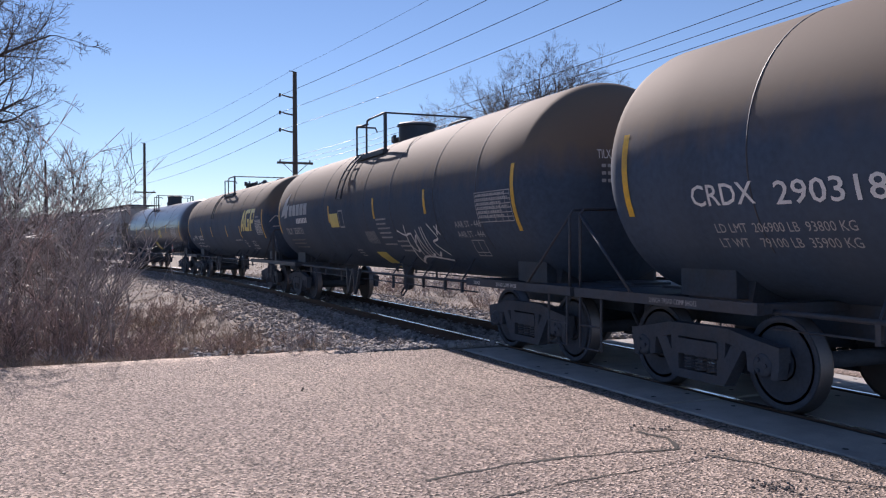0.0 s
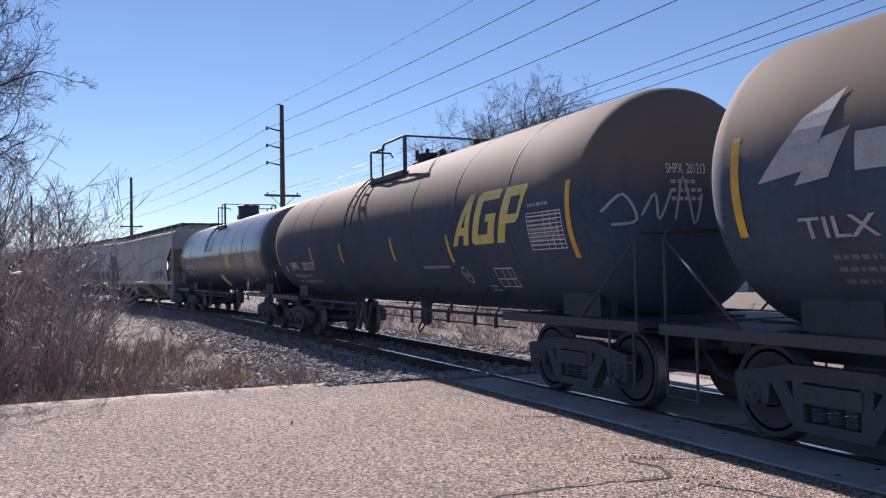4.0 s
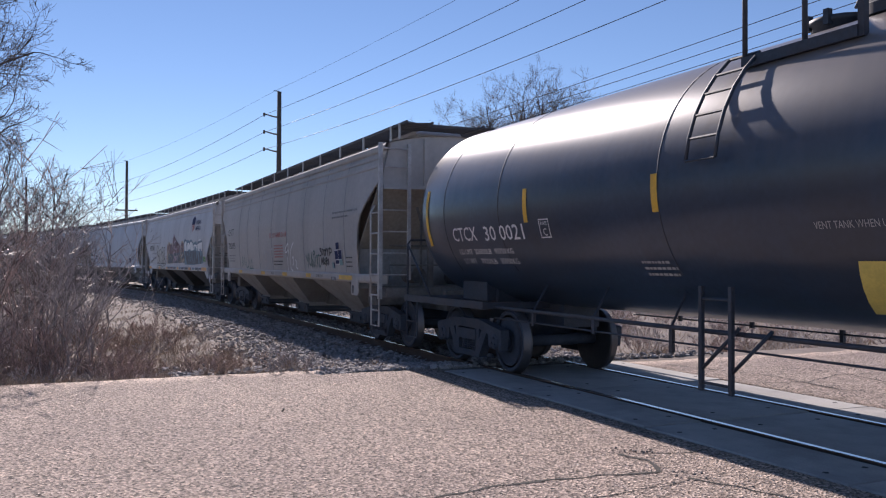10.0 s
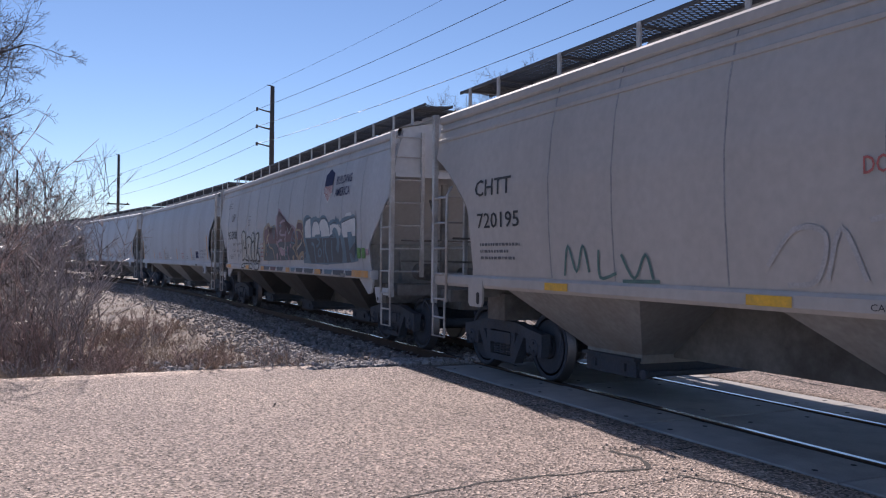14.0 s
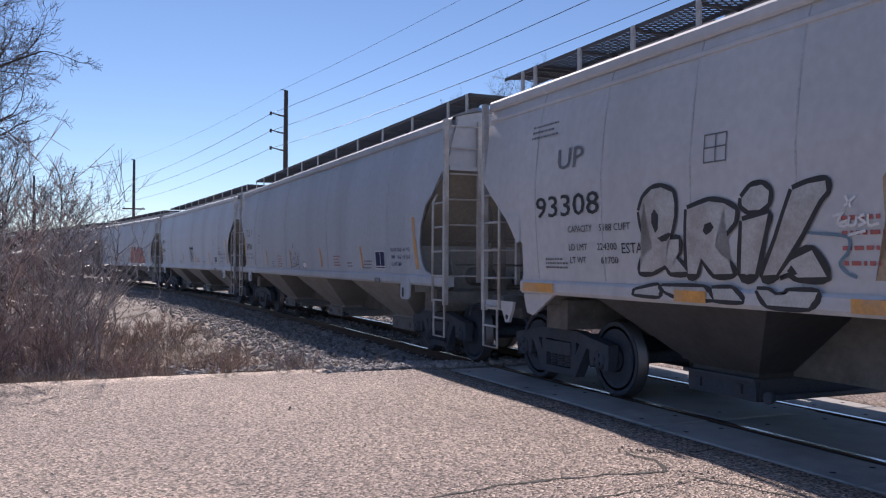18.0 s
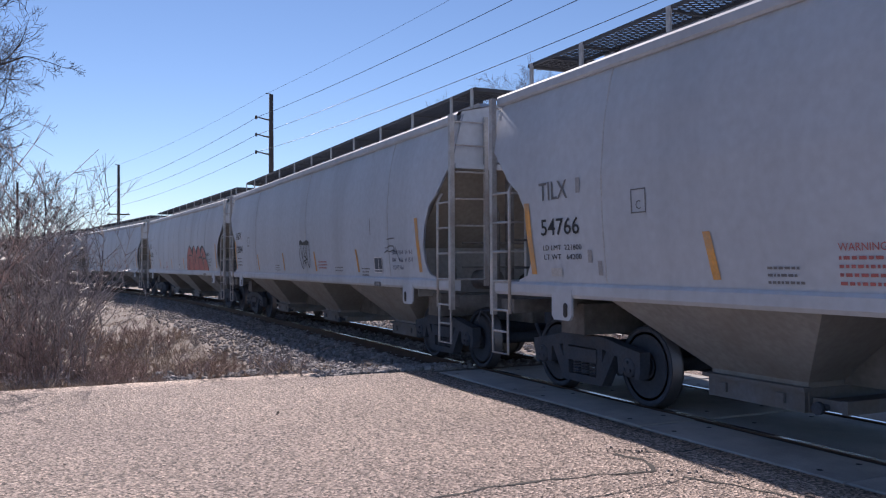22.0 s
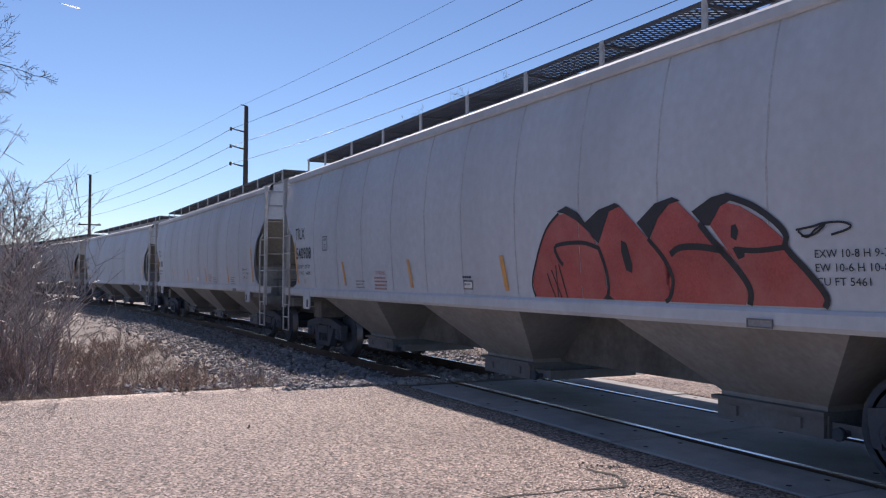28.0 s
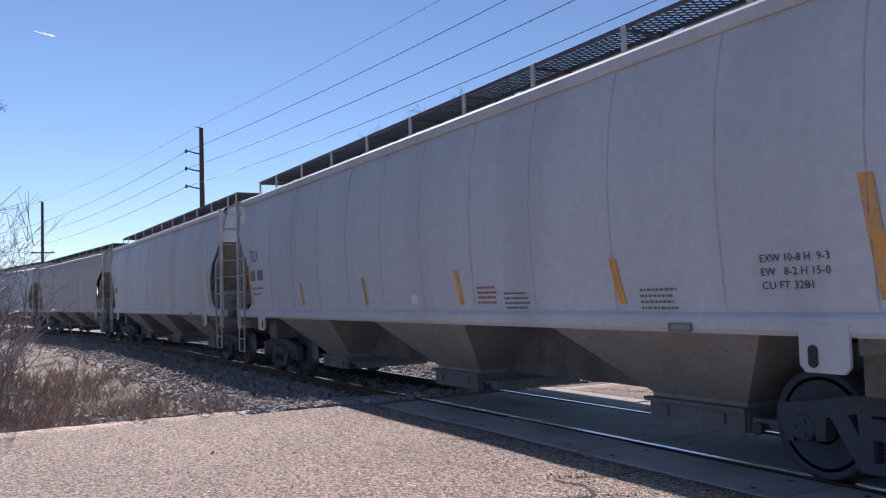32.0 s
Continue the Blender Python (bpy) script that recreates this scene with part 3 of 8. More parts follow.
def lettering(parent, text, x, z, height, mat, half, width=None, off=0.009, name="lettering", label="", end=0.0):
    """Words in the built-in font: lower left corner at x and z, capitals of that height; or, with end, on the head of a tank whose round part stops there."""
    cu = bpy.data.curves.new("text", "FONT")
    cu.body, cu.size, cu.resolution_u = text, height / 0.69, 2
    cu.offset = 0.008 * height / 0.69 if height > 0.12 else 0.0
    tmp = bpy.data.objects.new("text", cu)
    scene.collection.objects.link(tmp)
    bpy.context.view_layer.update()
    me = bpy.data.meshes.new_from_object(tmp.evaluated_get(bpy.context.evaluated_depsgraph_get()))
    bpy.data.objects.remove(tmp)
    bpy.data.curves.remove(cu)
    bm = B()
    bm.from_mesh(me)
    bpy.data.meshes.remove(me)
    xs = [v.co.x for v in bm.verts]
    k = 1.0 if width is None else width / (max(xs) - min(xs))
    for v in bm.verts:
        v.co = Vector((x + (v.co.x - min(xs)) * k, 0, z + v.co.y))
    if end:
        for v in bm.verts:
            v.co = Vector((head(v.co.x, v.co.z, end) + off, v.co.x, v.co.z))
    else:
        bend(bm, half, off)
    if height > 0.15 and len(text) > 1:
        return split_part(name, "letter", piece_meshes(bm, name, mat), parent, label)
    return part(name, bm, mat, parent, label)


def bars(parent, x0, x1, z1, rows, h, gap, mat, half, seed=1, name="small_print"):
    """Lines of writing too small to read, as short plain bars."""
    rng = random.Random(seed)
    o = []
    for r in range(rows):
        z = z1 - r * (h + gap)
        if r == 0 and h < 0.1:
            gap, h = gap + h * 0.25, h * 0.75
        x = x0
        stop = x1 - rng.random() * 0.25 * (x1 - x0)
        while x < stop:
            w = min(stop - x, h * rng.uniform(0.8, 2.6))
            if w > h * 0.4:
                o.append(rect(x, x + w, z - h, z))
            x += w + h * 0.7
    return tagged(patch(parent, name, o, mat, half), "lines of small stencilled print", kind="stuff")


def frame_lines(x0, x1, z0, z1, w, cols=(), rows=(), lean=0.0):
    """Outlines of a stencilled table: its border, with lines at the given shares of width and height."""
    o = [rect(x0, x1, z0, z0 + w), rect(x0 + lean, x1 + lean, z1 - w, z1), rect(x0, x0 + w, z0, z1, lean), rect(x1 - w, x1, z0, z1, lean)]
    for c in cols:
        q = x0 + (x1 - x0) * c
        o.append(rect(q, q + w, z0, z1, lean))
    for r in rows:
        q = z0 + (z1 - z0) * r
        o.append(rect(x0 + lean * r, x1 + lean * r, q, q + w))
    return o


# ---- running gear shared by all cars ----
WHEEL_R = 0.46
WHEELSETS = []   # (wheelset, place in its truck)


def wheelset_mesh():
    bm = B()
    for s in (-1, 1):
        prof = [(0.0, 0.10), (0.0, 0.14), (0.015, 0.15), (-0.01, 0.30), (0.02, 0.385), (0.0, 0.40), (0.0, 0.445), (0.012, WHEEL_R - 0.004)]
        disc(bm, (0, s * 0.83, 0), (0, -s, 0), prof[:1] + prof, 36, 0)
        disc(bm, (0, s * 0.818, 0), (0, -s, 0), [(0, WHEEL_R - 0.004), (0.0, WHEEL_R - 0.002), (0.10, WHEEL_R + 0.002), (0.11, WHEEL_R + 0.028), (0.13, WHEEL_R + 0.026), (0.135, WHEEL_R - 0.02)], 36, 1)
    tube(bm, [(0, -1.02, 0), (0, 1.02, 0)], 0.085, 12, 0)
    for s in (-1, 1):
        disc(bm, (0, s * 1.02, 0), (0, s, 0), [(0, 0.115), (0.05, 0.115), (0.06, 0.09), (0.07, 0.03)], 14, 0)
        for k in range(3):
            a = k * 2.094
            disc(bm, (0.06 * math.cos(a), s * 1.085, 0.06 * math.sin(a)), (0, s, 0), [(0, 0.02), (0.018, 0.02)], 6, 0)
    return mesh_of(bm, "wheelset", [M["wheel"], M["tread"]])


def side_frame_mesh(s):
    """A cast side frame with its spring nest; s is the side."""
    bm = B()
    y0, y1 = sorted((s * 0.93, s * 1.07))
    top = [(-1.13, 0.50), (-1.13, 0.64), (-0.75, 0.70), (-0.45, 0.76), (0.45, 0.76), (0.75, 0.70), (1.13, 0.64), (1.13, 0.50), (0.70, 0.56), (0.42, 0.62), (-0.42, 0.62), (-0.70, 0.56)]
    plate(bm, top, y0, y1)
    for d in (-1, 1):
        plate(bm, [(d * 0.66, 0.57), (d * 0.50, 0.60), (d * 0.28, 0.24), (d * 0.42, 0.20)], y0, y1)
        plate(bm, [(d * 0.42, 0.62), (d * 0.30, 0.62), (d * 0.30, 0.24), (d * 0.40, 0.24)], y0, y1)
        plate(bm, [(d * 1.13, 0.52), (d * 1.10, 0.34), (d * 1.02, 0.33), (d * 1.02, 0.52)], y0 + 0.01, y1 - 0.01)
        plate(bm, [(d * 0.84, 0.55), (d * 0.80, 0.36), (d * 0.72, 0.38), (d * 0.70, 0.56)], y0 + 0.01, y1 - 0.01)
    plate(bm, [(-0.42, 0.18), (0.42, 0.18), (0.36, 0.27), (-0.36, 0.27)], y0, y1)
    # springs
    for x in (-0.18, 0.0, 0.18):
        pts = [(x + 0.07 * math.cos(a), s * 1.0 + 0.05 * math.sin(a), 0.27 + 0.17 * a / 31.4) for a in [k * 0.785 for k in range(41)]]
        tube(bm, pts, 0.016, 4)
    box(bm, -0.32, 0.32, y0 - 0.02, y1 + 0.02, 0.44, 0.60)
    bmesh.ops.recalc_face_normals(bm, faces=bm.faces[:])
    return mesh_of(bm, "side_frame", M["truck"])


def truck_mesh():
    bm = B()
    box(bm, -0.22, 0.22, -1.0, 1.0, 0.46, 0.66)
    disc(bm, (0, 0, 0.66), (0, 0, 1), [(0, 0.22), (0.12, 0.20)], 16)
    for d in (-1, 1):
        tube(bm, [(d * 0.42, -0.8, 0.36), (d * 0.42, 0.8, 0.36)], 0.05, 6)
        box(bm, d * 0.44 - 0.03, d * 0.44 + 0.03, -0.85, -0.68, 0.30, 0.52)
        box(bm, d * 0.44 - 0.03, d * 0.44 + 0.03, 0.68, 0.85, 0.30, 0.52)
    bmesh.ops.recalc_face_normals(bm, faces=bm.faces[:])
    return mesh_of(bm, "truck", M["truck"])


WHEELSET, FRAME_N, FRAME_F, TRUCK = wheelset_mesh(), side_frame_mesh(-1), side_frame_mesh(1), truck_mesh()
AXLE = 0.92


def trucks(car, x):
    for s in (-1, 1):
        t = part("truck", TRUCK, None, car, "grimy cast steel railway truck", at=pose(s * x, 0, 0))
        part("side_frame", FRAME_N, None, t)
        part("side_frame", FRAME_F, None, t)
        for d in (-1, 1):
            w = part("wheelset", WHEELSET, None, t, "pair of steel wheels on an axle with worn bright treads", at=pose(d * AXLE, 0, WHEEL_R))
            WHEELSETS.append((w, d * AXLE))


def coupler_mesh():
    bm = B()
    box(bm, 0, 0.55, -0.07, 0.07, 0.72, 0.88)
    plate(bm, [(0.5, 0.66), (0.82, 0.70), (0.86, 0.90), (0.5, 0.94)], -0.14, 0.04)
    box(bm, 0.72, 0.88, -0.02, 0.15, 0.68, 0.92)
    tube(bm, [(0.2, -0.25, 0.72), (0.45, -0.27, 0.45), (0.75, -0.2, 0.36), (1.0, -0.1, 0.40)], 0.028, 6)
    tube(bm, [(0.35, 0.0, 0.95), (0.35, -0.6, 0.93), (0.30, -1.25, 0.95), (0.30, -1.3, 0.80)], 0.016, 5)
    bmesh.ops.recalc_face_normals(bm, faces=bm.faces[:])
    return mesh_of(bm, "coupler", M["truck"])


COUPLER = coupler_mesh()


def couplers(car, x):
    part("coupler", COUPLER, None, car, "cast steel coupler with a hanging air hose", at=pose(x, 0, 0))
    part("coupler", COUPLER, None, car, "cast steel coupler with a hanging air hose", at=pose(-x, 0, 0, 0, 0, 180))


# ---- tank cars ----
CARS = []   # (car, place of its middle at the start)


def shell_mesh(mat, lo, hi):
    """A tank with bulged heads; its round part runs from lo to hi."""
    bm = B()
    r = TANK_R
    rings = []
    for k in range(9):
        a = k / 8 * math.pi / 2
        rings.append((lo - 0.70 * math.cos(a), max(0.02, r * math.sin(a))))
    rings += [(lo + i * (hi - lo) / 16, r) for i in range(1, 16)]
    for k in range(8, -1, -1):
        a = k / 8 * math.pi / 2
        rings.append((hi + 0.70 * math.cos(a), max(0.02, r * math.sin(a))))
    disc(bm, (0, 0, TANK_Z), (1, 0, 0), rings, 72)
    return mesh_of(bm, "tank_shell", mat)


def hoop_mesh(w, t, mat, lo=-40, hi=220):
    """A narrow raised band over the shell, from low on one side over the top to low on the other."""
    bm = B()
    prev = None
    for k in range(49):
        a = radians(-40 + 260 * k / 48)
        c, s = math.cos(a), math.sin(a)
        ring = [bm.verts.new((x, -c * r, TANK_Z + s * r)) for x, r in ((-w, TANK_R - 0.01), (-w, TANK_R + t), (w, TANK_R + t), (w, TANK_R - 0.01))]
        if prev:
            for i in range(3):
                bm.faces.new((prev[i], prev[i + 1], ring[i + 1], ring[i])).smooth = True
        prev = ring
    bmesh.ops.recalc_face_normals(bm, faces=bm.faces[:])
    return mesh_of(bm, "seam_band", mat)


SEAM = hoop_mesh(0.009, 0.0045, M["steel_black"])


def ladder(bm, x0, x1, y, z0, z1, step, r=0.014, rail=0.018):
    for x in (x0, x1):
        tube(bm, [(x, y, z0), (x, y, z1)], rail, 6)
    z = z0 + 0.06
    while z < z1:
        tube(bm, [(x0, y, z), (x1, y, z)], r, 5)
        z += step


def tank_fittings(car, style, rail, dome):
    """Platform, rails, dome, ladders, end platforms, brake pipes and outlet."""
    st = M["steel_black"]
    x0, x1, top = rail
    # walkway frame on the shoulders of the tank
    bm = B()
    for y in (-1.0, 1.0):
        box(bm, x0, x1, y - 0.05, y + 0.05, 3.50, 3.60)
    for x in (x0, (x0 + x1) / 2, x1 - 0.1):
        box(bm, x, x + 0.09, -1.0, 1.0, 3.52, 3.59)
    for y in (-0.85, -0.7, 0.7, 0.85):
        box(bm, x0, x1, y - 0.04, y + 0.04, 3.545, 3.575)
    for x in (x0 + 0.1, x1 - 0.15):
        for y in (-0.95, 0.95):
            box(bm, x - 0.03, x + 0.03, y - 0.03, y + 0.03, 3.40, 3.52)
    split_part("platform", "platform_bar", piece_meshes(bm, "platform", st), car, "black steel walkway round the tank's top")
    for y in (-1.0, 1.0):
        bm = B()
        xm = x0 + 0.72
        tube(bm, [(x0, y, 3.58), (x0, y, top - 0.08), (x0 + 0.03, y, top - 0.05), (x0 + 0.3, y, top - 0.08), (x0 + 0.8, y, top - 0.1)], 0.025, 6)
        tube(bm, [(xm, y, 3.58), (xm, y, top - 0.1), (xm + 0.07, y, top - 0.02), (xm + 0.2, y, top), (x1 - 0.1, y, top), (x1, y, top), (x1 + 0.02, y, top - 0.03), (x1 + 0.02, y, 3.58)], 0.025, 6)
        box(bm, x1 - 0.01, x1 + 0.05, y - 0.03, y + 0.03, 3.5, top)
        part("handrail", bm, st, car, "bent black pipe handrail")
    bm = B()
    tube(bm, [(x0, -1.0, top - 0.06), (x0, -0.55, top - 0.06), (x0, -0.5, top - 0.16)], 0.022, 6)
    tube(bm, [(x0, 1.0, top - 0.06), (x0, 0.55, top - 0.06), (x0, 0.5, top - 0.16)], 0.022, 6)
    tube(bm, [(x1 + 0.02, -1.0, top), (x1 + 0.02, 1.0, top)], 0.022, 6)
    split_part("end_rail", "rail_end", piece_meshes(bm, "end_rail", st), car, "black pipe rail across the walkway")
    bm = B()
    if style != "valves":
        disc(bm, (0.0, 0, dome), (0, 0, 1), [(0, 0.43), (0.1, 0.43), (0.12, 0.405), (0.48, 0.405), (0.50, 0.44), (0.54, 0.44), (0.57, 0.38), (0.60, 0.12)], 32)
        part("dome", bm, M["steel_black"], car, "black cylindrical valve housing with a lid", smooth=True)
        bm = B()
        disc(bm, (-0.75, 0, 3.86), (0, 0, 1), [(0, 0.28), (0.10, 0.28), (0.11, 0.31), (0.16, 0.31), (0.18, 0.1)], 20)
        for k in range(6):
            box(bm, -0.75 + 0.3 * math.cos(k) - 0.03, -0.75 + 0.3 * math.cos(k) + 0.03, 0.3 * math.sin(k) - 0.03, 0.3 * math.sin(k) + 0.03, 3.93, 4.08)
        split_part("manway", "clamp_bolt", piece_meshes(bm, "manway", st), car, "bolted manway cover")
    else:
        disc(bm, (0.15, 0, 3.84), (0, 0, 1), [(0, 0.36), (0.14, 0.36), (0.15, 0.40), (0.20, 0.40), (0.22, 0.1)], 24)
        for k in range(8):
            a = k * 0.785
            box(bm, 0.15 + 0.39 * math.cos(a) - 0.03, 0.15 + 0.39 * math.cos(a) + 0.03, 0.39 * math.sin(a) - 0.03, 0.39 * math.sin(a) + 0.03, 3.95, 4.12)
        split_part("manway", "clamp_bolt", piece_meshes(bm, "manway", st), car, "bolted manway cover")
        for x, h in ((-0.6, 0.12), (-0.25, 0.16), (0.75, 0.22), (2.3, 0.20)):
            bm = B()
            disc(bm, (x, -0.1, 3.86), (0, 0, 1), [(0, 0.10), (h * 0.4, 0.10), (h * 0.45, 0.07), (h * 0.8, 0.09), (h, 0.03)], 12)
            tube(bm, [(x - 0.1, -0.1, 3.86 + h * 0.6), (x + 0.1, -0.1, 3.86 + h * 0.6)], 0.02, 5)
            part("valve", bm, st, car)
    for y in (-1, 1):
        bm = B()
        pts = []
        for a in (50, 41, 32, 23, 14, 6):
            c, s = math.cos(radians(a)), math.sin(radians(a))
            pts.append((y * c * (TANK_R + 0.09), TANK_Z + s * (TANK_R + 0.09)))
        for x in (-1.22, -0.82):
            tube(bm, [(x, p[0], p[1]) for p in pts], 0.018, 6)
        for p in pts:
            tube(bm, [(-1.22, p[0], p[1]), (-0.82, p[0], p[1])], 0.015, 5)
        split_part("ladder", "rung", piece_meshes(bm, "ladder", st), car, "black steel ladder up the side of the tank")
    # underframe
    for s in (-1, 1):
        bm = B()
        box(bm, s * 5.3, s * 8.5, -0.30, 0.30, 0.70, 1.08)
        plate(bm, [(s * 6.3, 1.6), (s * 6.45, 0.98), (s * 7.45, 0.98), (s * 7.6, 1.6)], -0.78, 0.78)
        bmesh.ops.recalc_face_normals(bm, faces=bm.faces[:])
        part("stub_sill", bm, st, car)
        bm = B()
        arc = [(TANK_R + 0.004) * math.sin(radians(a)) for a in range(-40, 41, 8)]
        ring = [(-0.93, 1.05)] + [(y, TANK_Z - math.sqrt((TANK_R + 0.004) ** 2 - y * y)) for y in arc] + [(0.93, 1.05)]
        xa, xb = sorted((s * 6.5, s * 7.35))
        va, vb = ([bm.verts.new((x, y, z)) for y, z in ring] for x in (xa, xb))
        bm.faces.new(va)
        bm.faces.new(list(reversed(vb)))
        for k in range(len(ring)):
            bm.faces.new((va[k - 1], va[k], vb[k], vb[k - 1]))
        bmesh.ops.recalc_face_normals(bm, faces=bm.faces[:])
        part("saddle", bm, st, car, "deep black saddle under the tank's end")
        bm = B()
        a, b = sorted((s * 5.7, s * 8.75))
        box(bm, a, b, -1.42, -1.34, 0.96, 1.07)
        box(bm, a, b, 1.34, 1.42, 0.96, 1.07)
        a, b = sorted((s * 7.4, s * 8.75))
        box(bm, a + 0.01, b - 0.01, -1.338, 1.338, 1.0, 1.05)
        a, b = sorted((s * 5.7, s * 5.85))
        box(bm, a + 0.01, b, -1.338, 1.338, 0.97, 1.06)
        part("end_platform", bm, st, car)
        bm = B()
        e = s * 8.68
        tube(bm, [(e, -1.38, 1.05), (e, -1.38, 1.95), (e, -1.33, 2.02), (e, -0.5, 2.04), (e, 0.5, 2.04), (e, 1.33, 2.02), (e, 1.38, 1.95), (e, 1.38, 1.05)], 0.02, 6)
        tube(bm, [(e, -1.38, 1.95), (s * 7.6, -1.40, 1.05)], 0.018, 6)
        tube(bm, [(e, 1.38, 1.95), (s * 7.6, 1.40, 1.05)], 0.018, 6)
        for y in (-1.4, 1.4):
            for z in (0.35, 0.62):
                tube(bm, [(s * 8.2, y, 1.0), (s * 8.2, y, z), (s * 8.65, y, z), (s * 8.65, y, 1.0)], 0.017, 5)
        split_part("grab_iron", "bent_bar", piece_meshes(bm, "grab_iron", st), car, "bent pipe handrail round the tank's end")
    for y in (-1.22, 1.22):
        bm = B()
        for z, r in ((0.99, 0.026), (0.84, 0.012)):
            tube(bm, [(-5.7, y, z), (-2, y, z - 0.01), (2, y, z - 0.01), (5.7, y, z)], r, 6)
        for x in (-4.6, -3.2, -1.8, 1.8, 2.5, 3.4, 4.4, 5.1):
            box(bm, x - 0.025, x + 0.025, y - 0.02, y + 0.02, 0.72 if abs(x) < 3 else 0.80, 1.0)
            tube(bm, [(x, y, 1.0), (x - 0.12, y * 0.72, 1.42)], 0.014, 5)
        split_part("brake_pipe", "hanger", piece_meshes(bm, "brake_pipe", st), car, "long brake pipe on hangers under the tank")
    bm = B()
    disc(bm, (0.9, -0.55, 0.62), (0, 0, 1), [(0, 0.05), (0.05, 0.10), (0.14, 0.12), (0.32, 0.10), (0.60, 0.16)], 14)
    tube(bm, [(0.80, -0.60, 0.70), (0.74, -0.66, 0.55), (0.82, -0.68, 0.50), (0.95, -0.70, 0.50), (1.1, -0.68, 0.62), (1.12, -0.62, 0.78)], 0.018, 4)
    part("outlet_valve", bm, st, car, "bottom outlet valve with a hanging chain")
    if style == "plain":
        for x in (-1.22, -0.82):
            bm = B()
            box(bm, x - 0.022, x + 0.022, -1.36, -1.32, 0.42, 1.42)
            tube(bm, [(x, -1.34, 0.62), (x + 0.42, -1.26, 1.04)], 0.018, 6)
            part("step_leg", bm, st, car, "hanging step leg with a brace")
        bm = B()
        tube(bm, [(-1.22, -1.34, 0.50), (-0.82, -1.34, 0.50)], 0.016, 6)
        part("step", bm, st, car)
        bm = B()
        tube(bm, [(-1.22, -1.34, 1.30), (-0.82, -1.34, 1.30)], 0.016, 6)
        part("step", bm, st, car)
    if style in ("valves", "dome"):
        for d in (0.0, 0.5):
            bm = B()
            plate(bm, [(-1.12 + d, 1.05), (-1.06 + d, 1.05), (-0.96 + d, 0.50), (-1.02 + d, 0.46)], -1.33, -1.27)
            plate(bm, [(-0.66 + d, 1.05), (-0.58 + d, 1.05), (-0.94 + d, 0.48), (-1.0 + d, 0.48)], -1.33, -1.27)
            bmesh.ops.recalc_face_normals(bm, faces=bm.faces[:])
            part("step_brace", bm, st, car, "V-shaped step brace under the ladder")


def tape(car, x, z0, z1, half, w=0.10, lean=0.0, mat="yellow"):
    patch(car, "reflective_tape", [rect(x - w / 2, x + w / 2, z0, z1, lean)], M[mat], half, label="yellow reflective tape")


def tank_car(u, label, paint, style, seams, tapes, ends, rail):
    car = thing("tank_car", label, "tank car", "tank cars in the train")
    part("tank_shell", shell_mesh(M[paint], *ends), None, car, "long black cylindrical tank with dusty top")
    for x in seams:
        part("seam_band", SEAM, None, car, at=pose(x, 0, 0))
    tank_fittings(car, style, rail, 3.86 if paint == "tank_gloss" else 3.70)
    for x, z0, z1 in ((ends[0] + 0.16, 1.90, 2.80), (ends[1] - 0.16, 1.78, 2.72), *tapes):
        tape(car, x, z0, z1, tank_half)
    trucks(car, 6.93)
    couplers(car, 8.2)
    CARS.append((car, u))
    return car


H = tank_half
W, DIM = M["white"], M["dim"]


def head_print(car, text, end):
    lettering(car, text, 0.35 - 0.95, 2.74, 0.12, W, None, 0.52, end=end, name="end_lettering")
    bm = B()
    for k, w in enumerate((0.34, 0.42, 0.36)):
        y, z = -0.55, 2.62 - 0.10 * k
        while y < -0.55 + w:
            q = [bm.verts.new((head(a, b, end) + 0.009, a, b)) for a, b in ((y, z), (y + 0.06, z), (y + 0.06, z + 0.045), (y, z + 0.045))]
            bm.faces.new(q)
            y += 0.085
    tagged(part("small_print", bm, DIM, car), "lines of small stencilled print", kind="stuff")


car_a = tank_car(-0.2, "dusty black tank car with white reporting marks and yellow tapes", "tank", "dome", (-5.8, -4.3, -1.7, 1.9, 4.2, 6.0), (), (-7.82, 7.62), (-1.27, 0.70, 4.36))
lettering(car_a, "CRDX", -6.61, 1.97, 0.20, W, H, 0.85)
lettering(car_a, "290318", -5.52, 1.95, 0.20, W, H, 1.15)
lettering(car_a, "LD LMT  206900 LB  93800 KG", -6.40, 1.71, 0.085, DIM, H, 1.64)
lettering(car_a, "LT WT    79100 LB  35900 KG", -6.42, 1.57, 0.085, DIM, H, 1.64)
lettering(car_a, "2 INCH TREAD COMP SHOES", -7.25, 0.99, 0.05, DIM, lambda z: 1.425, 0.75)

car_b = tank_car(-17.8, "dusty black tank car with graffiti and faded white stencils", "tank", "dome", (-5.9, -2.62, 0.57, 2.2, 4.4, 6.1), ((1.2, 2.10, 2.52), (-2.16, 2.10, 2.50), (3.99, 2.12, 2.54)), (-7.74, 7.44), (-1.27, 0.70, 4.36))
patch(car_b, "logo", [[(-7.3, 2.35), (-6.75, 2.42), (-6.45, 3.05), (-6.85, 2.85)], [(-6.9, 2.3), (-6.55, 2.34), (-6.35, 2.72), (-6.62, 2.66)]], DIM, H, label="faded pale emblem")
patch(car_b, "logo", [rect(-6.3 + k * 0.42, -6.3 + k * 0.42 + 0.34, 2.36, 2.66) for k in range(5)], DIM, H, label="row of faded pale blocks")
patch(car_b, "logo", [rect(-5.5 + k * 0.17, -5.5 + k * 0.17 + 0.13, 2.14, 2.28) for k in range(7)], W, H)
lettering(car_b, "TILX", -6.93, 1.86, 0.17, DIM, H, 0.75)
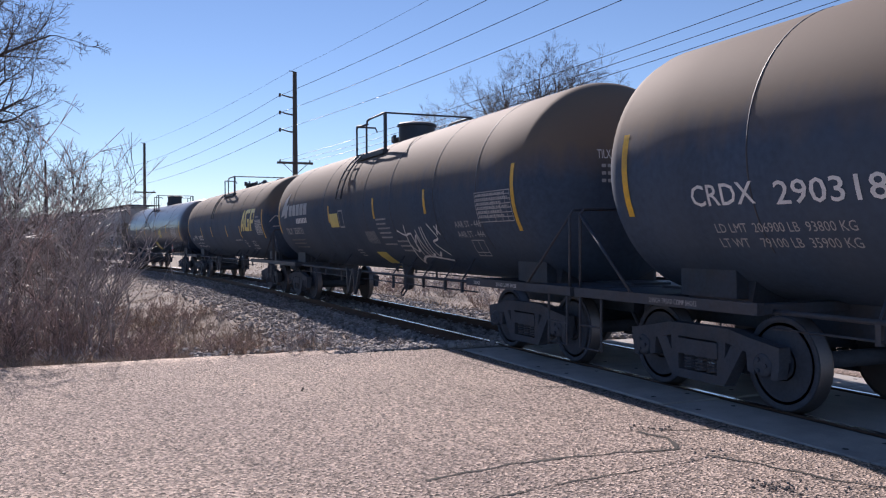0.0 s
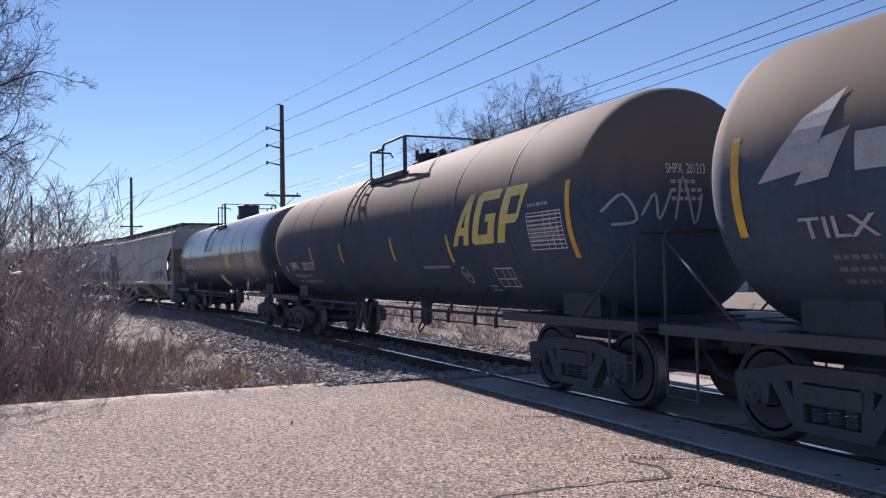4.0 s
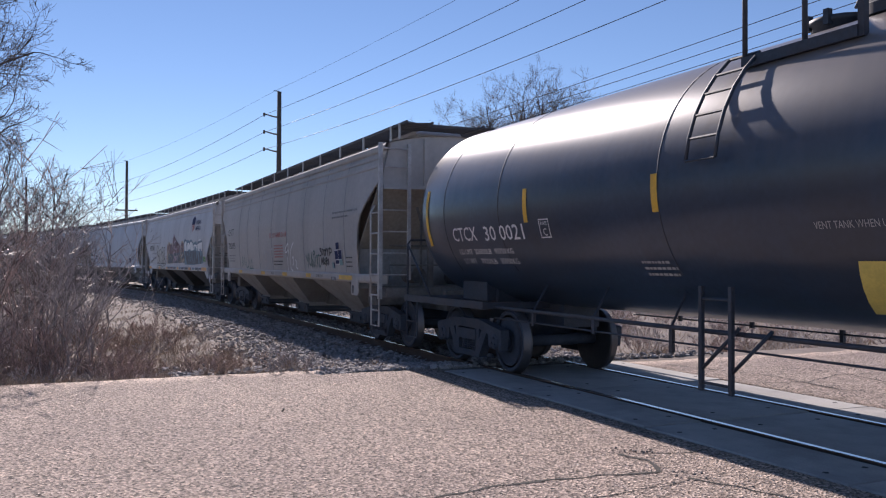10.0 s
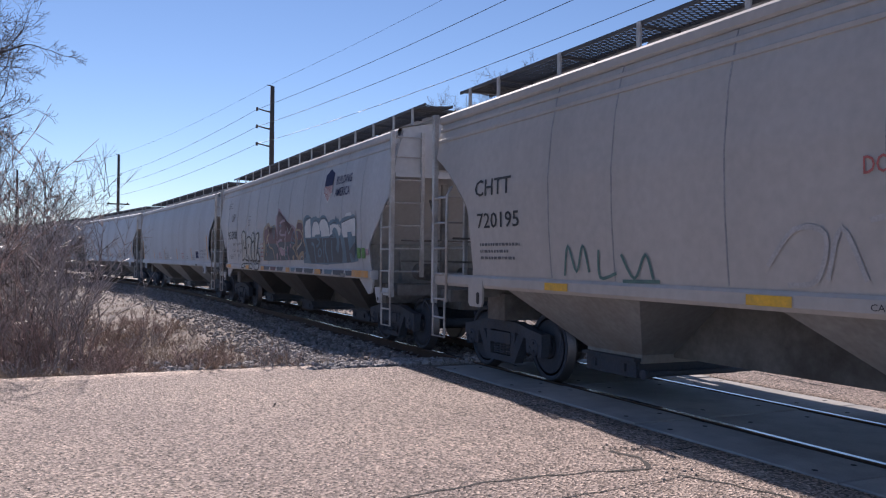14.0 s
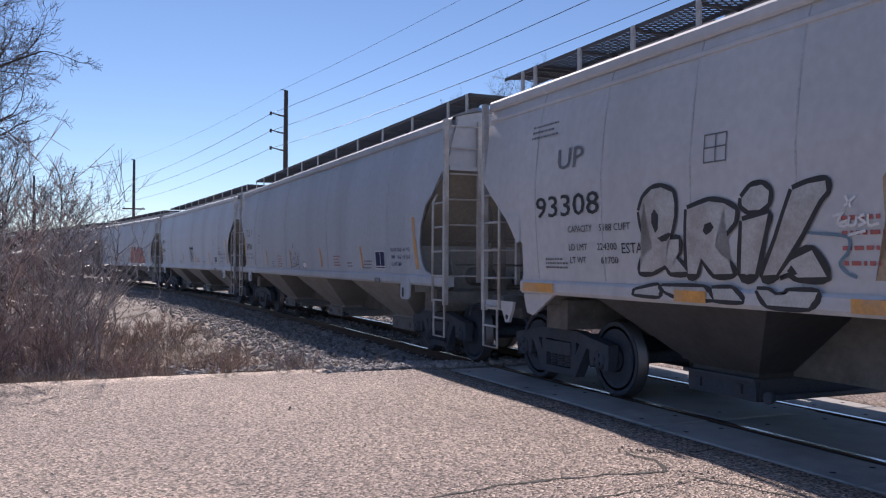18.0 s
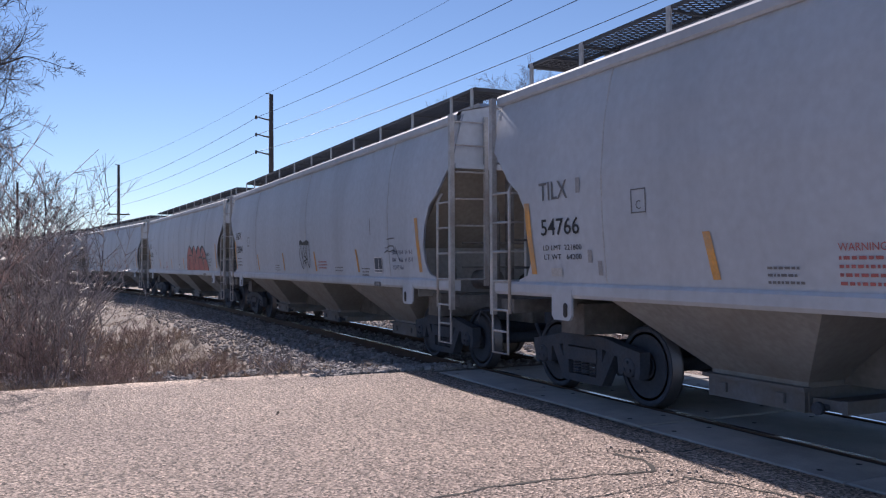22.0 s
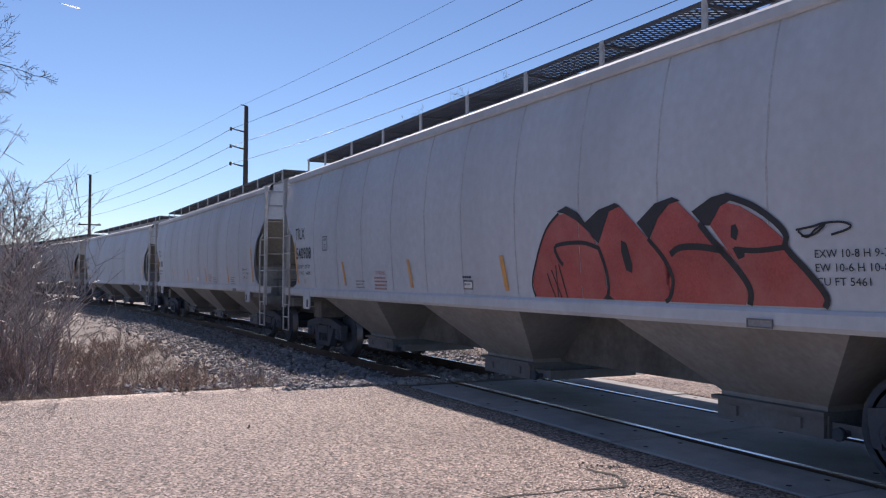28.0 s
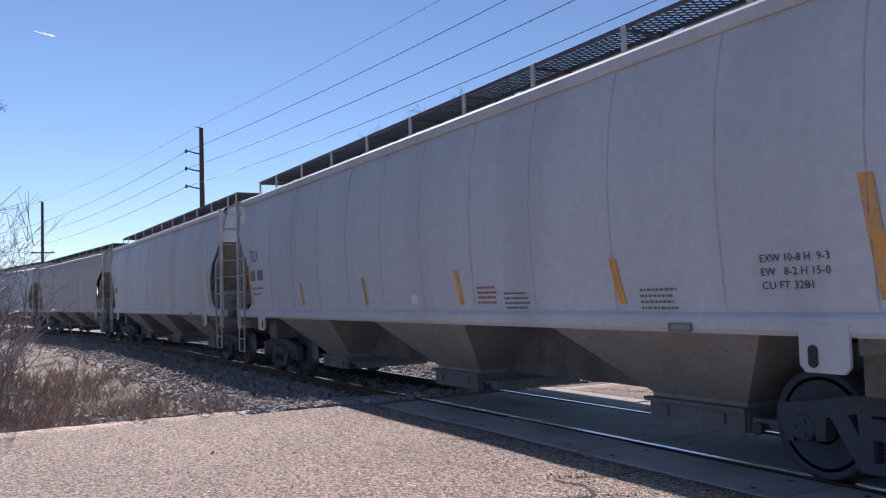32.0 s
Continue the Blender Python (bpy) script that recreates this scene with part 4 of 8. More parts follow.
lettering(car_b, "258721", -6.0, 1.86, 0.17, DIM, H, 1.0)
bars(car_b, -6.7, -5.1, 1.72, 3, 0.05, 0.05, M["grey_ink"], H, 3)
patch(car_b, "hazard_panel", [rect(-2.1, -1.42, 1.98, 2.30)], M["decal"], H, label="faded yellow panel")
patch(car_b, "placard_frame", frame_lines(-1.35, -1.0, 1.96, 2.36, 0.03), DIM, H)
bars(car_b, 1.25, 2.0, 2.10, 5, 0.045, 0.045, DIM, H, 5)
bars(car_b, 2.05, 2.75, 1.66, 3, 0.045, 0.045, DIM, H, 6)
bars(car_b, 1.2, 2.0, 1.60, 1, 0.04, 0.04, DIM, H, 7)
bars(car_b, -1.05, -0.65, 1.46, 3, 0.03, 0.03, DIM, H, 8)
lettering(car_b, "AAR ST - 446", 5.1, 1.86, 0.10, DIM, H, 0.98)
lettering(car_b, "AAR ST - 444", 5.08, 1.70, 0.10, DIM, H, 0.98)
patch(car_b, "stencil_table", frame_lines(6.05, 7.2, 1.92, 2.37, 0.012, (0.3, 0.5, 0.7, 0.85), (0.14, 0.28, 0.42, 0.56, 0.7, 0.85)), DIM, H, label="white stencilled test table")
bars(car_b, 6.1, 7.15, 2.34, 6, 0.035, 0.028, DIM, H, 9)
patch(car_b, "hazard_panel", [[(0.19, 1.42), (0.82, 1.42), (0.84, 1.07), (0.22, 1.06)]], M["decal"], H, label="faded yellow panel low on the tank")
patch(car_b, "stencil_frame", frame_lines(5.35, 5.8, 1.40, 1.66, 0.014, (0.5,), (0.2,), 0.12), DIM, H)
g = []
for s in (((2.3, 1.85), (2.62, 1.76), (2.85, 1.78)), ((2.75, 1.95), (2.62, 1.55), (2.42, 1.22)), ((2.62, 1.55), (2.85, 1.45), (2.98, 1.75), (2.80, 1.78)), ((2.98, 1.8), (2.92, 1.35)), ((3.0, 1.62), (3.2, 1.75), (3.12, 1.48), (3.22, 1.35)), ((3.25, 1.85), (3.3, 1.4), (3.5, 1.42)), ((3.5, 1.9), (3.42, 1.4)), ((3.6, 1.9), (3.6, 1.4), (3.85, 1.45)), ((3.9, 1.95), (4.15, 1.7), (3.85, 1.62), (4.2, 1.4)), ((2.42, 1.22), (3.0, 1.36), (4.1, 1.30)), ((4.2, 1.9), (4.35, 1.75)), ((4.35, 1.92), (4.2, 1.75))):
    g += ribbon(s, 0.035)
patch(car_b, "graffiti", g, W, H, 0.011, "white spray-painted scrawl")
g = []
for k in range(6):
    g += ribbon(((0.3 + k * 0.11, 1.62), (0.36 + k * 0.11, 1.86), (0.42 + k * 0.11, 1.60)), 0.018)
patch(car_b, "graffiti", g, DIM, H, 0.011, "small pale scrawl")
lettering(car_b, "2 INCH", 6.0, 0.99, 0.05, W, lambda z: 1.425, 0.22)
lettering(car_b, "TREAD COMP SHOES", 6.75, 0.99, 0.05, W, lambda z: 1.425, 0.62)
head_print(car_b, "TILX  258725", 7.49)

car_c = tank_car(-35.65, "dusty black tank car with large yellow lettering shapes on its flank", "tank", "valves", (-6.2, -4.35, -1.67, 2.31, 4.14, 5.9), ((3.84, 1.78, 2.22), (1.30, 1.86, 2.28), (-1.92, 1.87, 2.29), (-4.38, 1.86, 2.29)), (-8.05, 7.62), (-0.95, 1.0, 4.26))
SLANT = lambda pts: [(x + 0.36 * h, 2.03 + 0.75 * h) for x, h in pts]
for k, group in enumerate((
        ([(4.03, 0), (4.20, 0), (4.53, 1), (4.39, 1)], [(4.42, 0), (4.60, 0), (4.56, 1), (4.42, 1)], [(4.16, 0.20), (4.43, 0.20), (4.43, 0.36), (4.215, 0.36)]),
        ([(4.72, 0.06), (4.80, 0), (4.92, 0), (4.92, 1), (4.84, 1), (4.72, 0.92)], [(4.92, 0), (5.42, 0), (5.42, 0.18), (4.92, 0.18)], [(4.92, 0.82), (5.42, 0.82), (5.42, 1), (4.92, 1)], [(5.22, 0.18), (5.42, 0.18), (5.42, 0.56), (5.10, 0.56), (5.10, 0.42), (5.22, 0.42)]),
        ([(5.54, 0), (5.76, 0), (5.76, 1), (5.54, 1)], [(5.76, 0.82), (6.02, 0.82), (6.10, 1), (5.76, 1)], [(5.76, 0.34), (6.02, 0.34), (6.10, 0.44), (6.02, 0.50), (5.76, 0.50)], [(6.02, 0.50), (6.10, 0.44), (6.14, 0.94), (6.10, 1), (6.02, 0.82)]))):
    patch(car_c, "logo", [SLANT(q) for q in group], M["decal"], H, 0.009, "large slanted yellow shape painted on the tank")
lettering(car_c, "SHPX", -6.75, 1.76, 0.19, W, H, 0.84)
lettering(car_c, "201213", -5.55, 1.74, 0.20, W, H, 1.10)
lettering(car_c, "LD LMT 210300 LB  95 350 KG", -6.77, 1.56, 0.08, W, H, 1.67)
lettering(car_c, "LT WT  75700 LB  34 350 KG  NEW 12-97", -6.75, 1.41, 0.08, W, H, 2.25)
bars(car_c, 2.5, 3.7, 1.74, 1, 0.06, 0.05, DIM, H, 13)
patch(car_c, "stencil_ring", [[(4.06 + 0.13 * math.cos(a), 1.58 + 0.13 * math.sin(a)), (4.06 + 0.13 * math.cos(a + 0.4), 1.58 + 0.13 * math.sin(a + 0.4)), (4.06 + 0.115 * math.cos(a + 0.4), 1.58 + 0.115 * math.sin(a + 0.4)), (4.06 + 0.115 * math.cos(a), 1.58 + 0.115 * math.sin(a))] for a in [k * 0.3927 for k in range(16)]], W, H)
lettering(car_c, "DOP", 3.97, 1.545, 0.07, W, H, 0.18)
patch(car_c, "stencil_frame", frame_lines(4.98, 5.54, 1.40, 1.68, 0.014, (0.42, 0.75), (0.4,), 0.10), W, H)
patch(car_c, "stencil_table", frame_lines(6.45, 7.3, 1.90, 2.38, 0.012, (0.5, 0.68, 0.85), (0.11, 0.22, 0.33, 0.44, 0.55, 0.66, 0.78, 0.89)), W, H, label="white stencilled test table")
bars(car_c, 6.5, 7.25, 2.34, 7, 0.03, 0.03, DIM, H, 14)
bars(car_c, 6.5, 7.2, 2.50, 1, 0.05, 0.03, DIM, H, 15)
bars(car_c, 4.55, 4.85, 1.42, 2, 0.03, 0.03, DIM, H, 16)
patch(car_c, "placard_frame", [rect(-7.32, -7.15, 1.72, 1.86)], DIM, H)
head_print(car_c, "SHPX  201213", 7.62)
g = []
for s in (((-0.3, 2.3), (-0.1, 2.5), (0.05, 2.2), (-0.2, 2.15)), ((0.1, 2.25), (0.25, 2.5), (0.3, 2.2), (0.45, 2.55)), ((0.5, 2.2), (0.6, 2.7), (0.75, 2.15), (0.85, 2.5))):
    g += ribbon(s, 0.03)
bm = B()
for _, rows in g:
    vs = [(bm.verts.new((head(a[0] - 1.0, a[1], 7.62) + 0.012, a[0] - 1.0, a[1])), bm.verts.new((head(b[0] - 1.0, b[1], 7.62) + 0.012, b[0] - 1.0, b[1]))) for a, b in rows]
    for (a, b), (c, d) in zip(vs, vs[1:]):
        bm.faces.new((a, c, d, b))
part("graffiti", bm, DIM, car_c, "pale scrawl on the tank's end")

car_d = tank_car(-53.77, "glossy black tank car with white marks and yellow placards", "tank_gloss", "plain", (-7.0, -5.2, -1.75, 1.62, 3.48, 5.15), ((-4.45, 2.16, 2.60), (-1.80, 2.16, 2.55), (1.47, 2.14, 2.58), (4.40, 2.15, 2.59)), (-7.82, 7.74), (-1.0, 0.30, 4.44))
lettering(car_d, "CTCX", -6.75, 1.96, 0.20, W, H, 0.80)
lettering(car_d, "30 0021", -5.70, 1.95, 0.20, W, H, 1.14)
lettering(car_d, "LD LMT  206800LB   93750 KG", -6.70, 1.76, 0.075, W, H, 1.69)
lettering(car_d, "LT WT    79200LB   35950KG", -6.68, 1.62, 0.075, W, H, 1.69)
patch(car_d, "stencil_frame", frame_lines(-4.14, -3.9, 1.95, 2.19, 0.016), W, H)
lettering(car_d, "PLATE", -4.10, 2.11, 0.045, W, H, 0.16)
lettering(car_d, "C", -4.06, 1.98, 0.09, W, H, 0.08)
patch(car_d, "hazard_panel", [rect(2.26, 2.95, 1.92, 2.36)], M["decal"], H, label="yellow notice panel")
bars(car_d, 2.32, 2.9, 2.32, 5, 0.04, 0.04, M["grey_ink"], lambda z: tank_half(z) + 0.004, 21)
patch(car_d, "hazard_panel", [[(0.45, 1.66), (1.08, 1.66), (0.96, 1.24), (0.25, 1.22)]], M["decal"], H, label="yellow notice panel low on the tank")
patch(car_d, "notice", [rect(0.62, 0.92, 1.32, 1.50)], W, lambda z: tank_half(z) + 0.004)
lettering(car_d, "VENT TANK WHEN UNLOADING", 0.15, 1.92, 0.06, DIM, H, 1.05)
bars(car_d, -2.3, -1.7, 1.66, 3, 0.035, 0.03, DIM, H, 22)
lettering(car_d, "0.5\" CERAMIC FIBER", 2.9, 1.60, 0.05, DIM, H, 0.62)
bars(car_d, 4.2, 5.4, 1.62, 2, 0.035, 0.03, DIM, H, 24)
bars(car_d, 4.3, 5.2, 1.48, 2, 0.05, 0.03, DIM, H, 25)
patch(car_d, "stencil_table", frame_lines(5.58, 6.7, 1.93, 2.42, 0.012, (0.3, 0.55, 0.7, 0.85), (0.12, 0.24, 0.36, 0.48, 0.6, 0.72, 0.86)), W, H, label="white stencilled test table")
bars(car_d, 5.63, 6.65, 2.38, 6, 0.035, 0.03, DIM, H, 26)
patch(car_d, "stencil_frame", frame_lines(5.78, 6.1, 1.44, 1.70, 0.016, (0.5,), (0.15,), 0.08), W, H)
bm = B()
plate(bm, [(6.02, 1.34), (6.22, 1.56), (6.42, 1.34), (6.22, 1.12)], -1.475, -1.465)
bmesh.ops.recalc_face_normals(bm, faces=bm.faces[:])
placard = part("placard", bm, M["red"], car_d, "red diamond placard with a number")
bm = B()
box(bm, 6.07, 6.37, -1.481, -1.476, 1.285, 1.395)
part("number_field", bm, W, placard)
lettering(placard, "1230", 6.09, 1.30, 0.08, M["black"], lambda z: 1.482, 0.26)
lettering(placard, "3", 6.205, 1.17, 0.05, W, lambda z: 1.477, 0.03)
head_print(car_d, "CTCX  300021", 7.74)
lettering(car_d, "2 INCH", 5.9, 0.99, 0.05, W, lambda z: 1.425, 0.2)
lettering(car_d, "HF COMP SHOES", 7.2, 0.99, 0.05, W, lambda z: 1.425, 0.5)


# ---- covered hopper cars ----
HL = 8.55


# how far each kind's ends stand back from the longest kind's, and its end cut-outs from the top down
BACK = {"up": 0.45, "old": 0.27}
CUTS = {
    "up": [(8.10, 2.78), (7.8, 2.53), (7.4, 2.2), (6.98, 1.86), (6.99, 1.7), (7.0, 1.55), (7.02, 1.45), (7.05, 1.401), (7.05, 1.40)],
    "old": [(8.28, 3.20), (8.0, 3.06), (7.72, 2.90), (7.45, 2.72), (7.25, 2.56), (7.10, 2.40), (7.03, 2.20), (6.99, 1.77), (6.98, 1.50), (7.0, 1.42), (8.28, 1.40)],
    "plain": [(8.55, 3.16), (8.40, 3.04), (8.06, 2.70), (7.80, 2.54), (7.60, 2.23), (7.52, 1.92), (7.55, 1.66), (7.68, 1.48), (7.90, 1.42), (8.55, 1.40)],
}


def side_mesh(s, mat, kind):
    """The bowed side sheet with the cut-away ends; s is the side. The "up" kind has straight gussets and no sheet under them."""
    bm = B()
    short = kind == "up"
    HL = 8.55 - BACK.get(kind, 0.0)
    cut = CUTS.get(kind, CUTS["plain"])
    foot = cut[-2][0]
    zs = sorted({c[1] for c in cut} | {1.28, 2.05, 2.6, 2.8, 3.3, 3.5, 3.7, 3.88})

    def reach(z):
        if z >= cut[0][1] or (z <= 1.40 and not short):
            return HL
        if z <= 1.40:
            return 7.05
        for (xa, za), (xb, zb) in zip(cut, cut[1:]):
            if zb <= z <= za:
                return xa + (xb - xa) * (za - z) / max(1e-6, za - zb)
        return HL
    n = 24
    for t0, flip in ((0.0, False), (0.03, True)):
        rows = []
        for z in zs:
            for e in ((0,) if z != 1.40 or short else (1, 0)):
                r = reach(z) if not e else HL
                if z == 1.40 and not e and not short:
                    r = foot
                rows.append([bm.verts.new((-r + 2 * r * i / n, s * (side_half(z) - t0), z)) for i in range(n + 1)])
        for a, b in zip(rows, rows[1:]):
            if abs(a[0].co.z - b[0].co.z) < 1e-6:
                continue
            for i in range(n):
                q = (a[i], a[i + 1], b[i + 1], b[i])
                bm.faces.new(q if (s < 0) != flip else tuple(reversed(q))).smooth = True
    return mesh_of(bm, "side_sheet", mat)


def side_rib_mesh(z, mat, HL):
    """A long pressed rib under the eave."""
    bm = B()
    y = side_half(z)
    prof = [(-y + 0.01, z - 0.035), (-y - 0.022, z - 0.02), (-y - 0.022, z + 0.02), (-y + 0.01, z + 0.035)]
    a, b = ([bm.verts.new((x, *q)) for q in prof] for x in (-HL, HL))
    for k in range(4):
        bm.faces.new((a[k], a[(k + 1) % 4], b[(k + 1) % 4], b[k]))
    bm.faces.new(a)
    bm.faces.new(list(reversed(b)))
    bmesh.ops.recalc_face_normals(bm, faces=bm.faces[:])
    return mesh_of(bm, "side_rib", mat)


def roof_mesh(mat, HL=8.55):
    bm = B()
    prof = [(-1.385, 3.765), (-1.44, 3.765), (-1.46, 3.79), (-1.46, 3.875), (-1.44, 3.905), (-1.36, 3.935), (-1.1, 4.0), (-0.7, 4.07), (0, 4.11), (0.7, 4.07), (1.1, 4.0), (1.36, 3.935), (1.44, 3.905), (1.46, 3.875), (1.46, 3.79), (1.44, 3.765), (1.385, 3.765)]
    a = [bm.verts.new((-HL - 0.02, y, z)) for y, z in prof]
    b = [bm.verts.new((HL + 0.02, y, z)) for y, z in prof]
    for i in range(len(prof) - 1):
        bm.faces.new((a[i], b[i], b[i + 1], a[i + 1]))
    bmesh.ops.recalc_face_normals(bm, faces=bm.faces[:])
    return mesh_of(bm, "roof", mat)


def end_mesh(mat):
    """The upper end wall over the sloping floor sheet."""
    bm = B()
    prof = [(1.35, 3.93), (0.7, 4.07), (0, 4.11), (-0.7, 4.07), (-1.35, 3.93), (-1.46, 3.6), (-1.53, 3.12), (1.53, 3.12), (1.46, 3.6)]
    f = [bm.verts.new((HL - 0.03, y, z)) for y, z in prof]
    bm.faces.new(f)
    b = [bm.verts.new((HL - 0.07, y, z)) for y, z in prof]
    bm.faces.new(list(reversed(b)))
    for y in (-0.62, 0.62):
        box(bm, HL - 0.03, HL + 0.03, y - 0.05, y + 0.05, 3.12, 4.02)
    box(bm, HL - 0.03, HL + 0.05, -1.5, 1.5, 3.06, 3.13)
    bmesh.ops.recalc_face_normals(bm, faces=bm.faces[:])
    return mesh_of(bm, "end_sheet", mat)


def slope_mesh():
    """The sloping floor sheet under the end wall."""
    bm = B()
    xa, za, xb, zb = HL - 0.06, 3.22, 6.9, 1.76
    p = [bm.verts.new((x, y, z + d)) for d in (0, 0.05) for x, y, z in ((xa, -1.5, za), (xa, 1.5, za), (xb, 1.46, zb), (xb, -1.46, zb))]
    for q in ((0, 1, 2, 3), (7, 6, 5, 4), (0, 3, 7, 4), (1, 5, 6, 2), (0, 4, 5, 1), (3, 2, 6, 7)):
        bm.faces.new([p[i] for i in q])
    bmesh.ops.recalc_face_normals(bm, faces=bm.faces[:])
    return mesh_of(bm, "slope_sheet", M["slope"])


def bulkhead_mesh():
    """The upright sheet between the sloping floor and the end deck, with its gussets."""
    bm = B()
    box(bm, 7.05, 7.09, -1.46, 1.46, 1.10, 1.90)
    for y in (-0.8, 0.0, 0.8):
        plate(bm, [(7.09, 1.12), (7.30, 1.12), (7.09, 1.80)], y - 0.015, y + 0.015)
    bmesh.ops.recalc_face_normals(bm, faces=bm.faces[:])
    return piece_meshes(bm, "end_bulkhead", M["chute"])


def centre_beam_mesh():
    """A deep dark beam added along the car's middle to close gaps between outlets."""
    bm = B()
    box(bm, -5.4, 5.4, -0.26, 0.26, 0.50, 1.24)
    bmesh.ops.recalc_face_normals(bm, faces=bm.faces[:])
    return mesh_of(bm, "centre_beam", M["end_frame"])


def end_frame_mesh():
    bm = B()
    for y in (-0.45, 0.45):
        x = 8.35
        box(bm, x - 0.05, x + 0.05, y - 0.05, y + 0.05, 1.15, 2.98)
    box(bm, 8.2, 8.55, -1.42, 1.42, 0.98, 1.16)
    box(bm, 5.0, 8.75, -0.28, 0.28, 0.72, 1.10)
    box(bm, 6.9, 7.4, -1.2, 1.2, 0.78, 1.15)
    # brake cylinder, reservoir and pipes on the end deck
    tube(bm, [(7.6, -0.6, 1.38), (8.15, -0.6, 1.38)], 0.16, 12)
    tube(bm, [(7.2, 0.5, 1.32), (7.9, 0.5, 1.32)], 0.14, 12)
    tube(bm, [(8.3, -0.62, 1.2), (8.3, -0.62, 2.4), (8.1, -0.62, 2.7)], 0.025, 6)
    tube(bm, [(8.4, -1.3, 1.95), (8.4, 1.3, 1.95)], 0.016, 5)
    tube(bm, [(8.4, -1.3, 1.58), (8.4, 1.3, 1.58)], 0.016, 5)
    bmesh.ops.recalc_face_normals(bm, faces=bm.faces[:])
    return piece_meshes(bm, "end_frame", M["end_frame"])


def sill_mesh(s, mat, HL=8.55):
    bm = B()
    y = s * 1.5
    pts = [(y + s * 0.03, 1.40), (y + s * 0.05, 1.37), (y + s * 0.05, 1.27), (y + s * 0.02, 1.23), (y - s * 0.10, 1.23), (y - s * 0.10, 1.40)]
    a = [bm.verts.new((-HL, p, z)) for p, z in pts]
    b = [bm.verts.new((HL, p, z)) for p, z in pts]
    for i in range(len(pts)):
        j = (i + 1) % len(pts)
        bm.faces.new((a[i], a[j], b[j], b[i]))
    bm.faces.new(a)
    bm.faces.new(list(reversed(b)))
    bmesh.ops.recalc_face_normals(bm, faces=bm.faces[:])
    return mesh_of(bm, "side_sill", mat)


def chute_mesh(w0, w1, mat, z0=0.44):
    """A hopper bay that narrows downwards."""
    bm = B()
    top = [(-w0, -1.46), (w0, -1.46), (w0, 1.46), (-w0, 1.46)]
    mid = [(-w1, -0.72), (w1, -0.72), (w1, 0.72), (-w1, 0.72)]
    rings = [[bm.verts.new((x, y, z)) for x, y in r] for r, z in ((top, 1.26), (mid, z0 + 0.10), (mid, z0))]
    for a, b in zip(rings, rings[1:]):
        for k in range(4):
            bm.faces.new((a[k], b[k], b[(k + 1) % 4], a[(k + 1) % 4]))
    bm.faces.new(rings[-1])
    bmesh.ops.recalc_face_normals(bm, faces=bm.faces[:])
    return mesh_of(bm, "chute", mat)


def gate_meshes():
    """The outlet box with its flanges, the sliding tray beside it and the shaft that works it."""
    bm = B()
    for s in (-1, 1):
        box(bm, -0.62, 0.62, s * 0.75 - 0.02, s * 0.75 + 0.02, 0.27, 0.49)
        box(bm, -0.66, 0.66, s * 0.77 - 0.05, s * 0.77 + 0.05, 0.465, 0.50)
        box(bm, s * 0.62 - 0.02, s * 0.62 + 0.02, -0.73, 0.73, 0.27, 0.49)
    box(bm, -0.60, 0.60, -0.73, 0.73, 0.31, 0.33)
    for x in (-0.4, 0.35):
        box(bm, x - 0.05, x + 0.05, -0.80, -0.765, 0.33, 0.42)
    bmesh.ops.recalc_face_normals(bm, faces=bm.faces[:])
    frame_ = piece_meshes(bm, "outlet_gate", M["gate"])
    bm = B()
    for s in (-1, 1):
        box(bm, 0.64, 0.96, s * 0.66 - 0.03, s * 0.66 + 0.03, 0.31, 0.41)
    box(bm, 0.64, 0.96, -0.63, 0.63, 0.36, 0.38)
    box(bm, 0.96, 1.02, -0.70, 0.70, 0.30, 0.42)
    bmesh.ops.recalc_face_normals(bm, faces=bm.faces[:])
    tray = mesh_of(bm, "slide_tray", M["gate"])
    bm = B()
    tube(bm, [(0.80, -0.80, 0.34), (0.80, 0.80, 0.34)], 0.03, 6)
    disc(bm, (0.80, -0.78, 0.34), (0, -1, 0), [(0, 0.06), (0.05, 0.06)], 8)
    return frame_, tray, mesh_of(bm, "shaft", M["truck"])


def grating_mesh():
    """Open mesh walkway: crossed bars in a frame."""
    bm = B()
    z0, z1 = 4.318, 4.332
    for y in (-1.06, -0.54):
        box(bm, -8.4, 8.4, y - 0.012, y + 0.012, z0 - 0.02, z1 + 0.01)
    step, n = 0.085, 195
    for k in range(n):
        x = -8.4 + k * step
        for d in (-1, 1):
            xa, xb = (x, x + 0.26) if d > 0 else (x + 0.26, x)
            v = [bm.verts.new(p) for p in ((xa - 0.0055, -1.06, z0), (xa + 0.0055, -1.06, z0), (xb + 0.0055, -0.54, z0), (xb - 0.0055, -0.54, z0),
                                           (xa - 0.0055, -1.06, z1), (xa + 0.0055, -1.06, z1), (xb + 0.0055, -0.54, z1), (xb - 0.0055, -0.54, z1))]
            for q in ((3, 2, 1, 0), (4, 5, 6, 7), (0, 1, 5, 4), (2, 3, 7, 6), (1, 2, 6, 5), (3, 0, 4, 7)):
                bm.faces.new([v[i] for i in q])
    return mesh_of(bm, "running_board", M["grating"])


